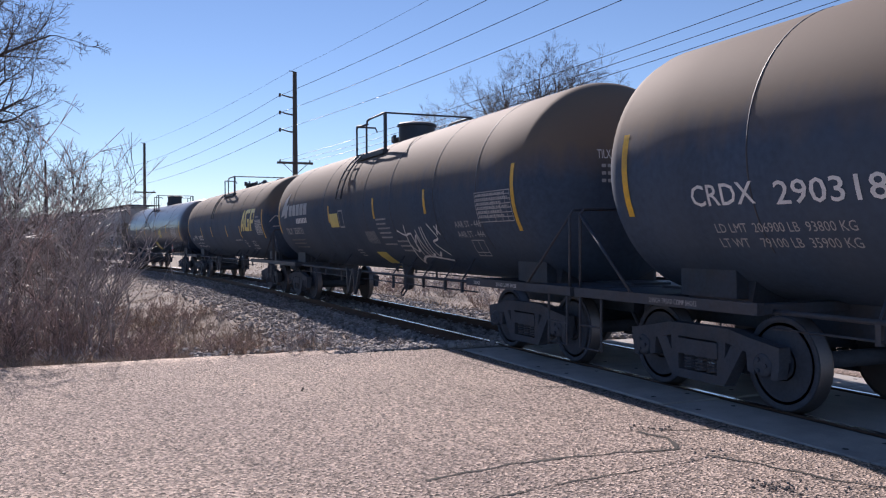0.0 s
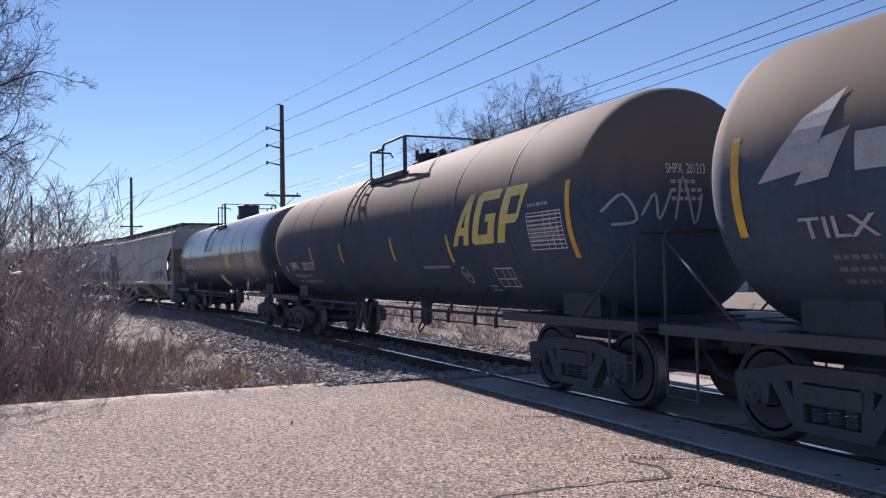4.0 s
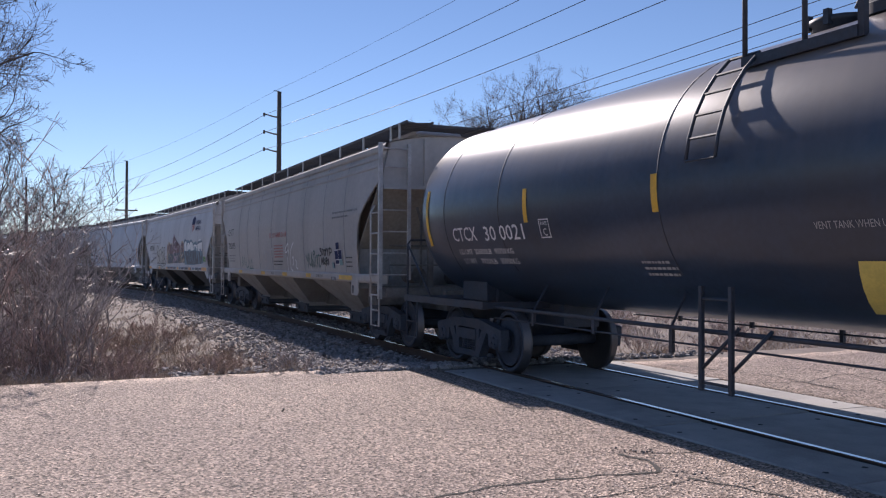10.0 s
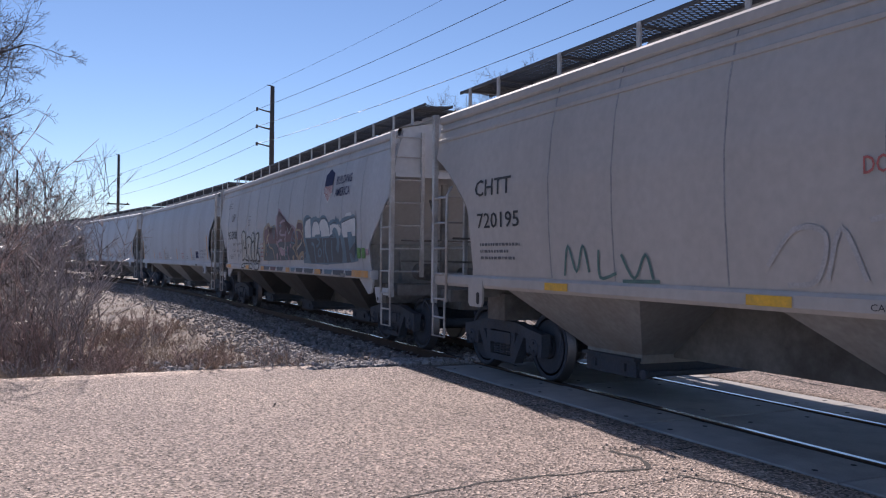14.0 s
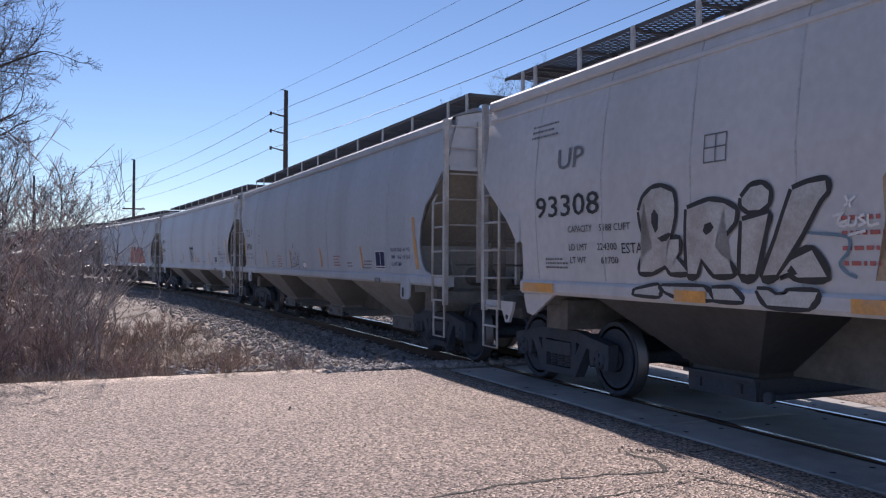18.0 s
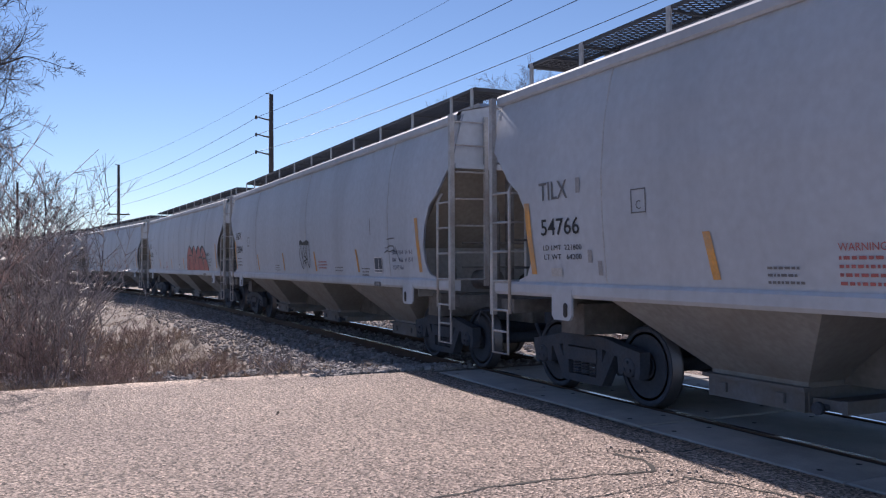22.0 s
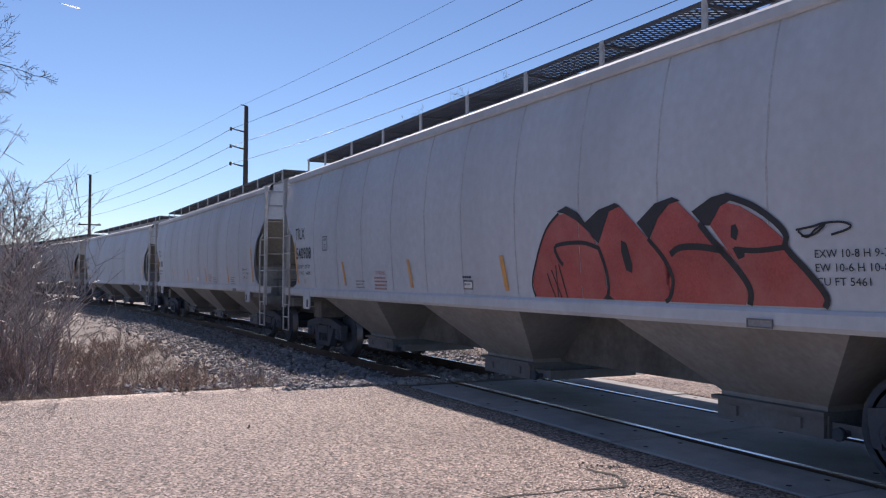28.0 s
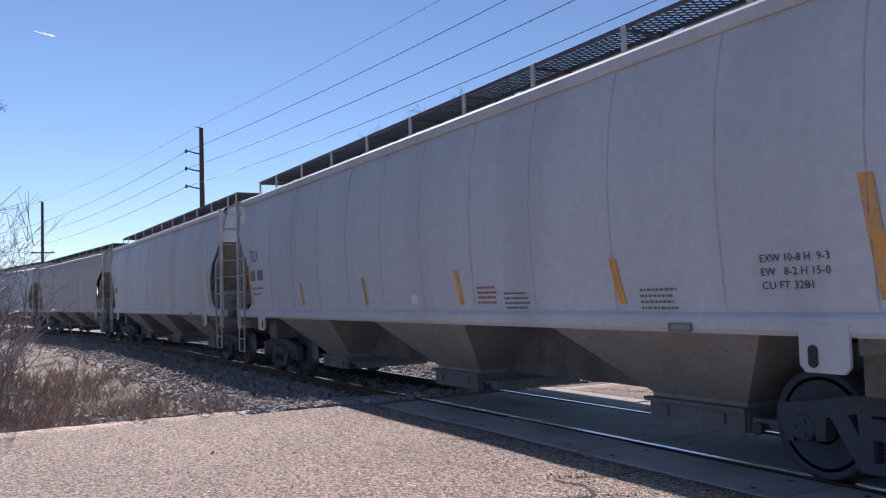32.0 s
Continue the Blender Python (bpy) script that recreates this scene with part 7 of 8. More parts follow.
for q in (
        [(5.78, 1.83), (5.92, 1.87), (6.02, 1.85), (6.18, 1.87), (6.28, 1.87)],
        [(5.91, 1.92), (6.06, 1.95), (6.23, 1.94), (6.25, 1.89), (6.3, 1.84)],
        [(6.31, 1.93), (6.39, 1.82), (6.47, 1.68)],
        [(5.93, 2.07), (6.14, 2.08), (6.31, 2.08)],
        [(5.09, 2.48), (5.07, 2.33), (5.09, 2.18)],
        [(5.84, 1.93), (5.87, 1.92)],
):
    g += ribbon(q, 0.022)
patch(car_h, "scuff", g, M["grey_ink"], S, 0.010, "dark scuffs and scrapes in the paint")
bars(car_h, 1.6, 2.3, 1.70, 3, 0.035, 0.03, RED, S, 63)
bars(car_h, -2.4, -1.9, 1.62, 3, 0.03, 0.03, INK, S, 64)
bars(car_h, 2.8, 3.4, 1.58, 2, 0.035, 0.03, INK, S, 65)
bars(car_h, 4.49, 4.95, 1.56, 3, 0.03, 0.03, INK, S, 66)

car_i = hopper_car(-144.8, "pale grey covered hopper car with large red bubble graffiti", "light", (-6.3, -4.9, -3.6, -2.26, -0.98, 0.19, 1.6, 2.93, 4.2, 5.52))
lettering(car_i, "TILX", -7.53, 2.44, 0.24, K, S, 0.66)
lettering(car_i, "540908", -7.50, 2.02, 0.24, K, S, 1.02)
lettering(car_i, "LD LMT  221700", -7.43, 1.82, 0.075, K, S, 0.85)
lettering(car_i, "LT WT    64300", -7.40, 1.68, 0.075, K, S, 0.82)
patch(car_i, "stencil_frame", frame_lines(-5.72, -5.44, 2.16, 2.44, 0.016), K, S)
lettering(car_i, "PLATE", -5.69, 2.35, 0.045, K, S, 0.2)
lettering(car_i, "C", -5.62, 2.20, 0.09, K, S, 0.08)
patch(car_i, "notice", [rect(-7.06, -6.88, 1.50, 1.60)], M["galv"], S, 0.012)
lettering(car_i, "WARNING", -2.98, 1.68, 0.07, RED, S, 0.42)
bars(car_i, -3.05, -2.5, 1.64, 4, 0.035, 0.025, RED, S, 71)
bars(car_i, -3.95, -3.5, 1.58, 3, 0.03, 0.025, INK, S, 72)
for x in (-4.65, -1.66, 1.2):
    O(car_i, x)
ends_tape(car_i)
dimensions(car_i, 5.96, 1.80, 0.62, ("EXW 10-8 H 9-3", "EW 10-6 H 10-8", "CU FT 5461"))
patch(car_i, "notice", [rect(0.2, 0.46, 1.48, 1.60)], W, S, 0.007, "small white notice")
patch(car_i, "notice_border", frame_lines(0.2, 0.46, 1.48, 1.60, 0.014), K, S, 0.010)
bars(car_i, 0.18, 0.46, 1.66, 1, 0.035, 0.03, K, S, 73)
bars(car_i, 0.23, 0.43, 1.56, 1, 0.03, 0.03, INK, S, 74)
for k, o in enumerate((
        [(2, 1.42), (1.96, 1.59), (2.09, 1.88), (2.27, 2.17), (2.51, 2.34), (2.67, 2.35), (2.88, 2.28), (3.18, 2.07), (3.27, 1.95), (3.34, 1.77), (3.37, 1.42)],
        [(3.24, 1.95), (3.33, 2.18), (3.48, 2.35), (3.62, 2.38), (3.79, 2.24), (4.07, 2.01), (4.25, 1.81), (4.35, 1.66), (4.33, 1.46), (4.25, 1.42), (3.39, 1.42), (3.36, 1.74)],
        [(4.09, 2.01), (4.2, 2.22), (4.37, 2.35), (4.48, 2.34), (4.76, 2.11), (5.08, 1.87), (5.24, 1.67), (5.3, 1.52), (5.23, 1.42), (4.31, 1.42), (4.37, 1.65), (4.27, 1.82)],
        [(4.86, 2.13), (4.97, 2.24), (5.07, 2.29), (5.23, 2.25), (5.47, 2.12), (5.66, 1.97), (5.69, 1.88), (5.88, 1.7), (6.04, 1.49), (6.02, 1.42), (5.26, 1.42), (5.31, 1.52), (5.25, 1.68), (5.08, 1.88)],
)):
    patch(car_i, "graffiti", [o], M["red"], S, 0.0080 + 0.0003 * k, "red bubble letter of a large graffiti word")
for o in (
        [(2.52, 2.38), (2.71, 2.43), (2.93, 2.34), (3.05, 2.23), (3.27, 1.96), (3.13, 2.12), (2.88, 2.27), (2.67, 2.35)],
        [(3.05, 2.23), (3.29, 2.35), (3.57, 2.4), (3.65, 2.36), (3.47, 2.32), (3.28, 2), (3.18, 2.07)],
        [(3.9, 2.18), (4.17, 2.35), (4.41, 2.39), (4.52, 2.35), (4.37, 2.33), (4.21, 2.21), (4.08, 2.01)],
        [(4.66, 2.24), (4.91, 2.35), (5.08, 2.37), (5.18, 2.32), (5.01, 2.26), (4.88, 2.1), (4.8, 2.11)],
        [(3.65, 2.02), (3.73, 1.99), (3.8, 1.77), (3.79, 1.69), (3.7, 1.72), (3.64, 1.91)],
        [(5.13, 2.09), (5.18, 2.1), (5.21, 2.04), (5.18, 1.96), (5.12, 1.99)],
        [(5.13, 1.9), (5.27, 1.89), (5.26, 1.82), (5.19, 1.8)],
        [(3.29, 1.42), (3.36, 1.48), (3.48, 1.42)],
):
    patch(car_i, "graffiti_outline", [o], K, S, 0.0110)
o = []
for q, w in (
        ([(2, 1.42), (1.95, 1.59), (2.09, 1.88), (2.31, 2.2), (2.56, 2.36)], 0.03),
        ([(3.28, 1.95), (2.98, 2.02), (2.5, 2), (2.51, 1.88), (2.61, 1.78)], 0.045),
        ([(3.27, 1.96), (3.37, 1.74), (3.4, 1.54), (3.35, 1.42)], 0.045),
        ([(4.06, 2.02), (4.28, 1.81), (4.37, 1.63), (4.32, 1.47), (4.25, 1.42)], 0.045),
        ([(4.36, 1.86), (4.49, 1.92), (4.75, 1.92), (5.03, 1.88)], 0.06),
        ([(4.75, 2.13), (4.98, 1.9), (5.19, 1.7), (5.3, 1.54), (5.28, 1.42)], 0.06),
        ([(5.07, 2.35), (5.35, 2.25), (5.58, 2.11), (5.7, 1.99), (5.7, 1.88), (5.88, 1.7), (6.04, 1.51), (6.02, 1.42)], 0.055),
        ([(5.15, 1.89), (5.39, 1.87), (5.69, 1.89)], 0.045),
        ([(2.28, 1.69), (2.35, 1.54), (2.42, 1.42)], 0.018),
        ([(2.46, 1.78), (2.47, 1.59), (2.47, 1.42)], 0.018),
        ([(2.37, 1.73), (2.54, 1.42)], 0.018),
        ([(2.52, 1.79), (2.65, 1.42)], 0.018),
):
    o += ribbon(q, w)
patch(car_i, "graffiti_outline", o, K, S, 0.0120, "black outlines of the red letters")
g = []
for q in (
        [(5.8, 2.02), (5.96, 2.04), (6.06, 2.06), (6.21, 2.06), (6.29, 2.03), (6.25, 2), (6.12, 1.97)],
        [(5.82, 2.01), (5.9, 1.96), (5.99, 2.02), (6.07, 2.05), (5.97, 1.98), (5.85, 1.97)],
):
    g += ribbon(q, 0.018)
patch(car_i, "graffiti", g, K, S, 0.011, "thin black doodle")

car_j = hopper_car(-163.65, "pale grey covered hopper car with dark weld seams", "light", (-6.1, -4.75, -3.4, -2.05, -0.72, 0.57, 1.92, 3.21, 4.55, 5.91, 7.27))
lettering(car_j, "TILX", -7.5, 2.44, 0.24, INK, S, 0.66)
bars(car_j, -7.5, -6.4, 2.24, 1, 0.22, 0.05, INK, S, 81)
bars(car_j, -7.4, -6.6, 1.88, 2, 0.06, 0.06, INK, S, 82)
for x in (-4.4, -1.5, 1.46, 4.5):
    O(car_j, x)
ends_tape(car_j)
dimensions(car_j, 6.31, 1.80, 0.62, ("EXW 10-8 H  9-3", "EW   8-2 H 15-0", "CU FT 3281"))
patch(car_j, "notice", [rect(0.2, 0.40, 1.50, 1.62)], W, S, 0.010)
bars(car_j, 2.6, 3.1, 1.62, 4, 0.03, 0.025, INK, S, 83)
bars(car_j, 2.0, 2.5, 1.70, 4, 0.035, 0.025, RED, S, 84)
bars(car_j, 4.9, 5.4, 1.62, 4, 0.03, 0.025, INK, S, 85)

for k, u in enumerate((-182.4, -201.1, -219.8, -238.5)):
    c = hopper_car(u, "pale grey covered hopper car far down the train", ("light", "old", "pale", "old")[k], EVEN[1::2] if k % 2 else EVEN[2::3])
    lettering(c, "TILX", -7.5, 2.44, 0.24, INK, S, 0.66)
    bars(c, -7.5, -6.4, 2.24, 1, 0.22, 0.05, INK, S, 91 + k)
    ends_tape(c)
    O(c, 1.4)


# ---- bare trees, shrubs and dry grass ----
def prisms(segs, sides=3):
    """Vertices and faces of thin tapered bars from (a, b, ra, rb)."""
    V, Fc = [], []
    for a, b, ra, rb in segs:
        d = b - a
        if d.length < 1e-6:
            continue
        d.normalize()
        u = d.orthogonal().normalized()
        w = d.cross(u)
        n = len(V)
        for p, r in ((a, ra), (b, rb)):
            for k in range(sides):
                q = 2 * math.pi * k / sides
                V.append(tuple(p + (u * math.cos(q) + w * math.sin(q)) * r))
        for k in range(sides):
            j = (k + 1) % sides
            Fc.append((n + k, n + j, n + sides + j, n + sides + k))
    return V, Fc


def bars_mesh(name, segs, mat, sides=3):
    me = bpy.data.meshes.new(name)
    v, f = prisms(segs, sides)
    me.from_pydata(v, [], f)
    me.materials.append(mat)
    for p in me.polygons:
        p.use_smooth = True
    return me


def limb(rng, p, d, length, r, level, limbs, twigs, thin, rising=0.05):
    """One branch in bent pieces with side branches set along it, finer at each level."""
    n = (4, 6, 8, 9)[level]
    bend = (0.20, 0.16, 0.15, 0.12)[level]
    p, d = p.copy(), d.normalized()
    out = limbs if level >= 2 else twigs
    side = Vector((rng.gauss(0, 1), rng.gauss(0, 1), rng.gauss(0, 1)))
    for i in range(n):
        lift = rising if level >= 1 else rng.uniform(-0.04, 0.07)
        d = (d + Vector((rng.gauss(0, bend), rng.gauss(0, bend), rng.gauss(0, bend) + lift))).normalized()
        q = p + d * (length / n)
        ra, rb = r * (1 - 0.8 * i / n), r * (1 - 0.8 * (i + 1) / n)
        out.append((p, q, max(ra, thin), max(rb, thin * 0.75)))
        p = q
        if level > 0 and i >= 1:
            for k in range(2 if rng.random() < (0.3 if level > 1 else 0.55) else 1):
                side = -side + Vector((rng.gauss(0, 0.5), rng.gauss(0, 0.5), rng.gauss(0, 0.5)))
                w = side - d * side.dot(d)
                if w.length < 1e-3:
                    continue
                side = w.normalized()
                limb(rng, p, d + side * rng.uniform(0.55, 1.15), length * (1.05 - 0.5 * i / n) * rng.uniform(0.30, 0.62), rb * 0.68, level - 1, limbs, twigs, thin, rising)


def tree(at, label, seed, height, clear, reach, r, thin, count=14, level=3, fan=False):
    """A bare tree: trunk to the top, limbs that rise more steeply the higher they start."""
    rng = random.Random(seed)
    limbs, twigs = [], []
    t = thing("tree", label, "tree", at=pose(*at))
    p = Vector((0, 0, -0.4))
    d = Vector((0, 0, 1))
    k = 12
    stems = []
    tall = height * (0.62 if fan else 0.86)
    for i in range(k):
        d = (d + Vector((rng.gauss(0, 0.04), rng.gauss(0, 0.04), 0.03))).normalized()
        q = p + d * ((tall + 0.4) / k)
        limbs.append((p, q, max(thin * 2, r * (1.15 - i / k)), max(thin * 2, r * (1.15 - (i + 1) / k))))
        stems.append((p, q))
        p = q
    a = rng.uniform(0, 6.28)
    for j in range(count):
        u = (j + rng.random()) / count
        z = clear + ((clear + 2.2 if fan else tall * 0.98) - clear) * u
        i = min(k - 1, int(z / tall * k))
        start = stems[i][0].lerp(stems[i][1], min(1, z / tall * k - i))
        a += 2.4 + rng.gauss(0, 0.3)
        if fan:
            rise = 0.35 + 1.1 * rng.random()
            size = 1.0 / math.hypot(math.cos(rise) / reach, math.sin(rise) / (1.32 * (height - z))) * rng.uniform(0.85, 1.0)
        else:
            rise = 0.25 + 0.95 * u
            size = reach * (0.62 + 0.55 * math.sin(math.pi * min(1, 0.12 + u * 0.95))) * rng.uniform(0.75, 1.0) * (1 - 0.35 * u)
        limb(rng, start, Vector((math.cos(a) * math.cos(rise), math.sin(a) * math.cos(rise), math.sin(rise))), size, r * (0.5 if fan else 0.42) * (1.1 - 0.5 * u), level, limbs, twigs, thin, 0.015 if fan else 0.05)
    part("trunk", bars_mesh("trunk", limbs, M["bark"], 5), None, t, "grey-brown trunk and limbs")
    part("crown", bars_mesh("crown", twigs, M["tree_twig"], 3), None, t, "crown of fine bare twigs")
    return t


tree((-21.0, -4.7, -0.4), "tall bare tree with long limbs over the thicket", 5, 13.4, 2.4, 5.9, 0.24, 0.0048, 34, 3)
tree((-27.5, -6.2, -0.4), "tall bare tree behind the thicket", 9, 13.4, 2.8, 6.0, 0.19, 0.0055, 16, 3)
tree((-31, -1.9, -0.5), "small bare tree among the shrubs", 12, 6.2, 0.8, 3.0, 0.06, 0.005, 16, 2)
tree((-28, -2.8, -0.5), "small bare tree among the shrubs", 14, 6.4, 0.7, 3.0, 0.06, 0.005, 16, 2)
tree((-24.5, -1.4, -0.5), "slender bare tree among the shrubs", 15, 5.4, 0.6, 2.6, 0.05, 0.0045, 16, 2)
tree((-22.0, -0.4, -0.5), "low bare tree at the edge of the thicket", 16, 4.4, 0.5, 2.2, 0.045, 0.004, 16, 2)
tree((-19.0, -1.8, -0.5), "low bare tree at the edge of the thicket", 18, 4.4, 0.5, 2.2, 0.045, 0.0035, 16, 2)
tree((-50.0, 28.5, -0.5), "broad bare tree with a rounded crown behind the track", 21, 12.4, 4.2, 6.3, 0.30, 0.0060, 28, 3, True)
tree((-56.2, 26.2, -0.5), "smaller bare tree behind the track", 27, 11.6, 5.0, 3.5, 0.18, 0.0062, 18, 3, True)


def shrub_mesh(seed, height, stems, mat, fan=0.5):
    rng = random.Random(seed)
    segs = []
    for s in range(stems):
        a = rng.uniform(0, 6.28)
        tilt = rng.uniform(0.03, fan)
        p = Vector((0.35 * math.cos(a) * rng.random(), 0.35 * math.sin(a) * rng.random(), -0.15))
        d = Vector((math.cos(a) * tilt, math.sin(a) * tilt, 1)).normalized()
        L = height * rng.uniform(0.65, 1.05)
        r = rng.uniform(0.010, 0.021)
        n = 6
        for i in range(n):
            d = (d + Vector((rng.gauss(0, 0.14), rng.gauss(0, 0.14), 0.03))).normalized()
            q = p + d * (L / n)
            segs.append((p.copy(), q.copy(), r * (1 - 0.7 * i / n), r * (1 - 0.7 * (i + 1) / n)))
            p = q
            if i >= 1:
                for k in range(3):
                    side = Vector((rng.gauss(0, 1), rng.gauss(0, 1), rng.uniform(0.1, 0.9))).normalized()
                    e = (d * 0.7 + side * 0.9).normalized()
                    l2 = L * rng.uniform(0.12, 0.32)
                    m = p + e * l2 * 0.5
                    t = m + (e + Vector((rng.gauss(0, 0.2), rng.gauss(0, 0.2), 0.15))).normalized() * l2 * 0.5
                    segs.append((p.copy(), m.copy(), 0.0075, 0.006))
                    segs.append((m.copy(), t.copy(), 0.006, 0.004))
                    for j in range(2):
                        e2 = (e + Vector((rng.gauss(0, 0.5), rng.gauss(0, 0.5), rng.gauss(0, 0.4)))).normalized()
                        segs.append((m.copy(), m + e2 * l2 * 0.45, 0.0055, 0.0035))
    return bars_mesh("brush", segs, mat, 3)


def thicket():
    kinds = [(shrub_mesh(31, 4.1, 9, M["twig"], 0.45), "tall bare grey-brown shrub in the thicket"), (shrub_mesh(32, 3.1, 9, M["twig"], 0.75), "bare grey-brown shrub in the thicket"),
             (shrub_mesh(33, 1.5, 15, M["redtwig"], 0.7), "low red-brown bare shrub in the thicket"), (shrub_mesh(34, 3.6, 8, M["redtwig"], 0.55), "tall red-brown bare shrub in the thicket")]
    rng = random.Random(8)
    spots = [(-16.2, 0.35, 0), (-17.6, 0.75, 1), (-15.6, -0.35, 3), (-14.6, -0.75, 2), (-18.6, -0.2, 0), (-17.0, -1.2, 3), (-15.4, -1.6, 0), (-14.5, -1.7, 2), (-19.8, 0.6, 1), (-20.5, -0.8, 0), (-16.6, -2.4, 0), (-18.8, -2.0, 3),
             (-22.2, 0.3, 1), (-24.0, -0.3, 0), (-21.4, -2.4, 0), (-14.8, -2.9, 3), (-26.0, 0.2, 1), (-28.5, 0.0, 0), (-14.9, 0.25, 2), (-13.9, -1.3, 2), (-31, -0.6, 0), (-17.8, -3.6, 0), (-15.9, -4.2, 3), (-34, -1.0, 1), (-23.4, -1.6, 3), (-14.1, -2.4, 2),
             (-37, -1.4, 0), (-41, -2.4, 1), (-46, -3.6, 0), (-52, -5.2, 1), (-58, -7.2, 0), (-64, -9.5, 1), (-44, -5.0, 3), (-50, -7.5, 3)]
    for x, y, k in spots:
        me, label = kinds[k]
        s = rng.uniform(0.85, 1.12)
        t = thing("shrub", label, "shrub", "shrubs of the thicket", at=pose(x, y - 0.35, land(x, y - 0.35), 0, 0, rng.uniform(0, 360)) @ Matrix.Diagonal((s, s, s * rng.uniform(0.9, 1.05), 1)))
        tagged(part("brush", me, None, t), "tangle of bare stems and twigs", kind="stuff")


def blades(name, label, spots, lo, hi, width, mat, seed, flop=0.5):
    """Grass: each blade a narrow bent strip."""
    rng = random.Random(seed)
    V, Fc = [], []
    for x, y, z in spots:
        h = rng.uniform(lo, hi)
        a = rng.uniform(0, 6.28)
        l = rng.uniform(0.1, flop) * h
        dx, dy = math.cos(a), math.sin(a)
        w = width * rng.uniform(0.6, 1.3)
        b = rng.uniform(0, 6.28)
        wx, wy = math.cos(b) * w, math.sin(b) * w
        n = len(V)
        V += [(x - wx, y - wy, z), (x + wx, y + wy, z), (x + dx * l * 0.35 + wx * 0.7, y + dy * l * 0.35 + wy * 0.7, z + h * 0.6), (x + dx * l * 0.35 - wx * 0.7, y + dy * l * 0.35 - wy * 0.7, z + h * 0.6), (x + dx * l, y + dy * l, z + h)]
        Fc += [(n, n + 1, n + 2, n + 3), (n + 3, n + 2, n + 4)]
    me = bpy.data.meshes.new(name)
    me.from_pydata(V, [], Fc)
    me.materials.append(mat)
    return tagged(new(name, me), label, "grass", kind="stuff")


def meadow():
    rng = random.Random(17)

    def spread(n, x0, x1, power, y0, y1, near=0.0):
        out = []
        while len(out) < n:
            x = x0 - (x0 - x1) * rng.random() ** power
            y = rng.uniform(y0, y1)
            edge = 3.55 + 0.6 * noise.noise((x * 0.4, 3, 0)) - max(0, BEND - x) ** 2 / (2 * RADIUS)
            if y > edge or noise.noise((x * 0.55, y * 0.55, 2)) < near:
                continue
            out.append((x, y, land(x, y)))
        return out
    blades("dry_grass", "pale dry winter grass beside the road", spread(15000, ROAD_X0 - 0.1, -60, 2.2, -9, 4.2, 0.0), 0.05, 0.20, 0.0055, M["grass"], 41, 2.4)
    blades("dead_weed", "brown and reddish dead weeds", spread(30000, ROAD_X0 - 0.1, -45, 2.0, -8, 4.0, -0.15), 0.03, 0.15, 0.005, M["weed"], 42, 3.2)
    # tufts at the road's edge and along the ballast
    tufts = []
    for cx, cy, r, k in ((-14.2, 2.75, 0.28, 420), (-14.0, 3.25, 0.25, 300), (-13.6, 1.6, 0.2, 260), (-13.2, -0.5, 0.4, 900), (-13.3, -1.3, 0.5, 900), (-13.6, 0.4, 0.4, 500), (-16.8, 2.5, 0.5, 500), (-19.5, 2.2, 0.7, 600), (-23, 1.9, 0.8, 700), (-18.5, 3.1, 0.4, 250), (-13.1, 4.75, 0.12, 60), (-12.95, 3.9, 0.15, 60), (-13.4, -2.4, 0.5, 700)):
        for i in range(k):
            x, y = cx + rng.gauss(0, r), cy + rng.gauss(0, r)
            if x < ROAD_X0 - 0.05:
                tufts.append((x, y, land(x, y)))
    blades("grass_tuft", "thick tufts of dry grass at the road's edge", tufts, 0.08, 0.26, 0.0045, M["grass"], 43, 1.6)
    blades("dead_weed", "matted brown stalks lying on the verge", spread(42000, ROAD_X0 - 0.15, -30, 1.9, -4, 4.1, -0.6), 0.02, 0.06, 0.0045, M["weed"], 46, 7.0)
    blades("dry_grass", "pale straw lying on the verge", spread(9000, ROAD_X0 - 0.15, -34, 1.9, -4, 4.1, -0.1), 0.02, 0.08, 0.005, M["grass"], 47, 6.0)
    rim = []
    for i in range(5200):
        y = rng.uniform(-4, 3.4)
        x = ROAD_X0 - 0.16 - abs(rng.gauss(0, 0.16))
        if noise.noise((y * 1.7, 4, 4)) > -0.25:
            rim.append((x, y, land(x, y)))
    blades("dead_weed", "dark matted weeds along the asphalt's edge", rim, 0.05, 0.17, 0.006, M["weed"], 45, 1.8)
    # beyond the track
    far = []
    while len(far) < 22000:
        x = rng.uniform(-60, -11.8) if rng.random() < 0.8 else rng.uniform(-90, -60)
        y = 10.0 + 22 * rng.random() ** 1.5
        if x > -12.5 - 0.02 * (y - 10):
            continue
        far.append((x, y, land(x, y)))
    blades("dry_grass", "tan dry grass beyond the track", far, 0.06, 0.24, 0.008, M["grass"], 44, 2.2)


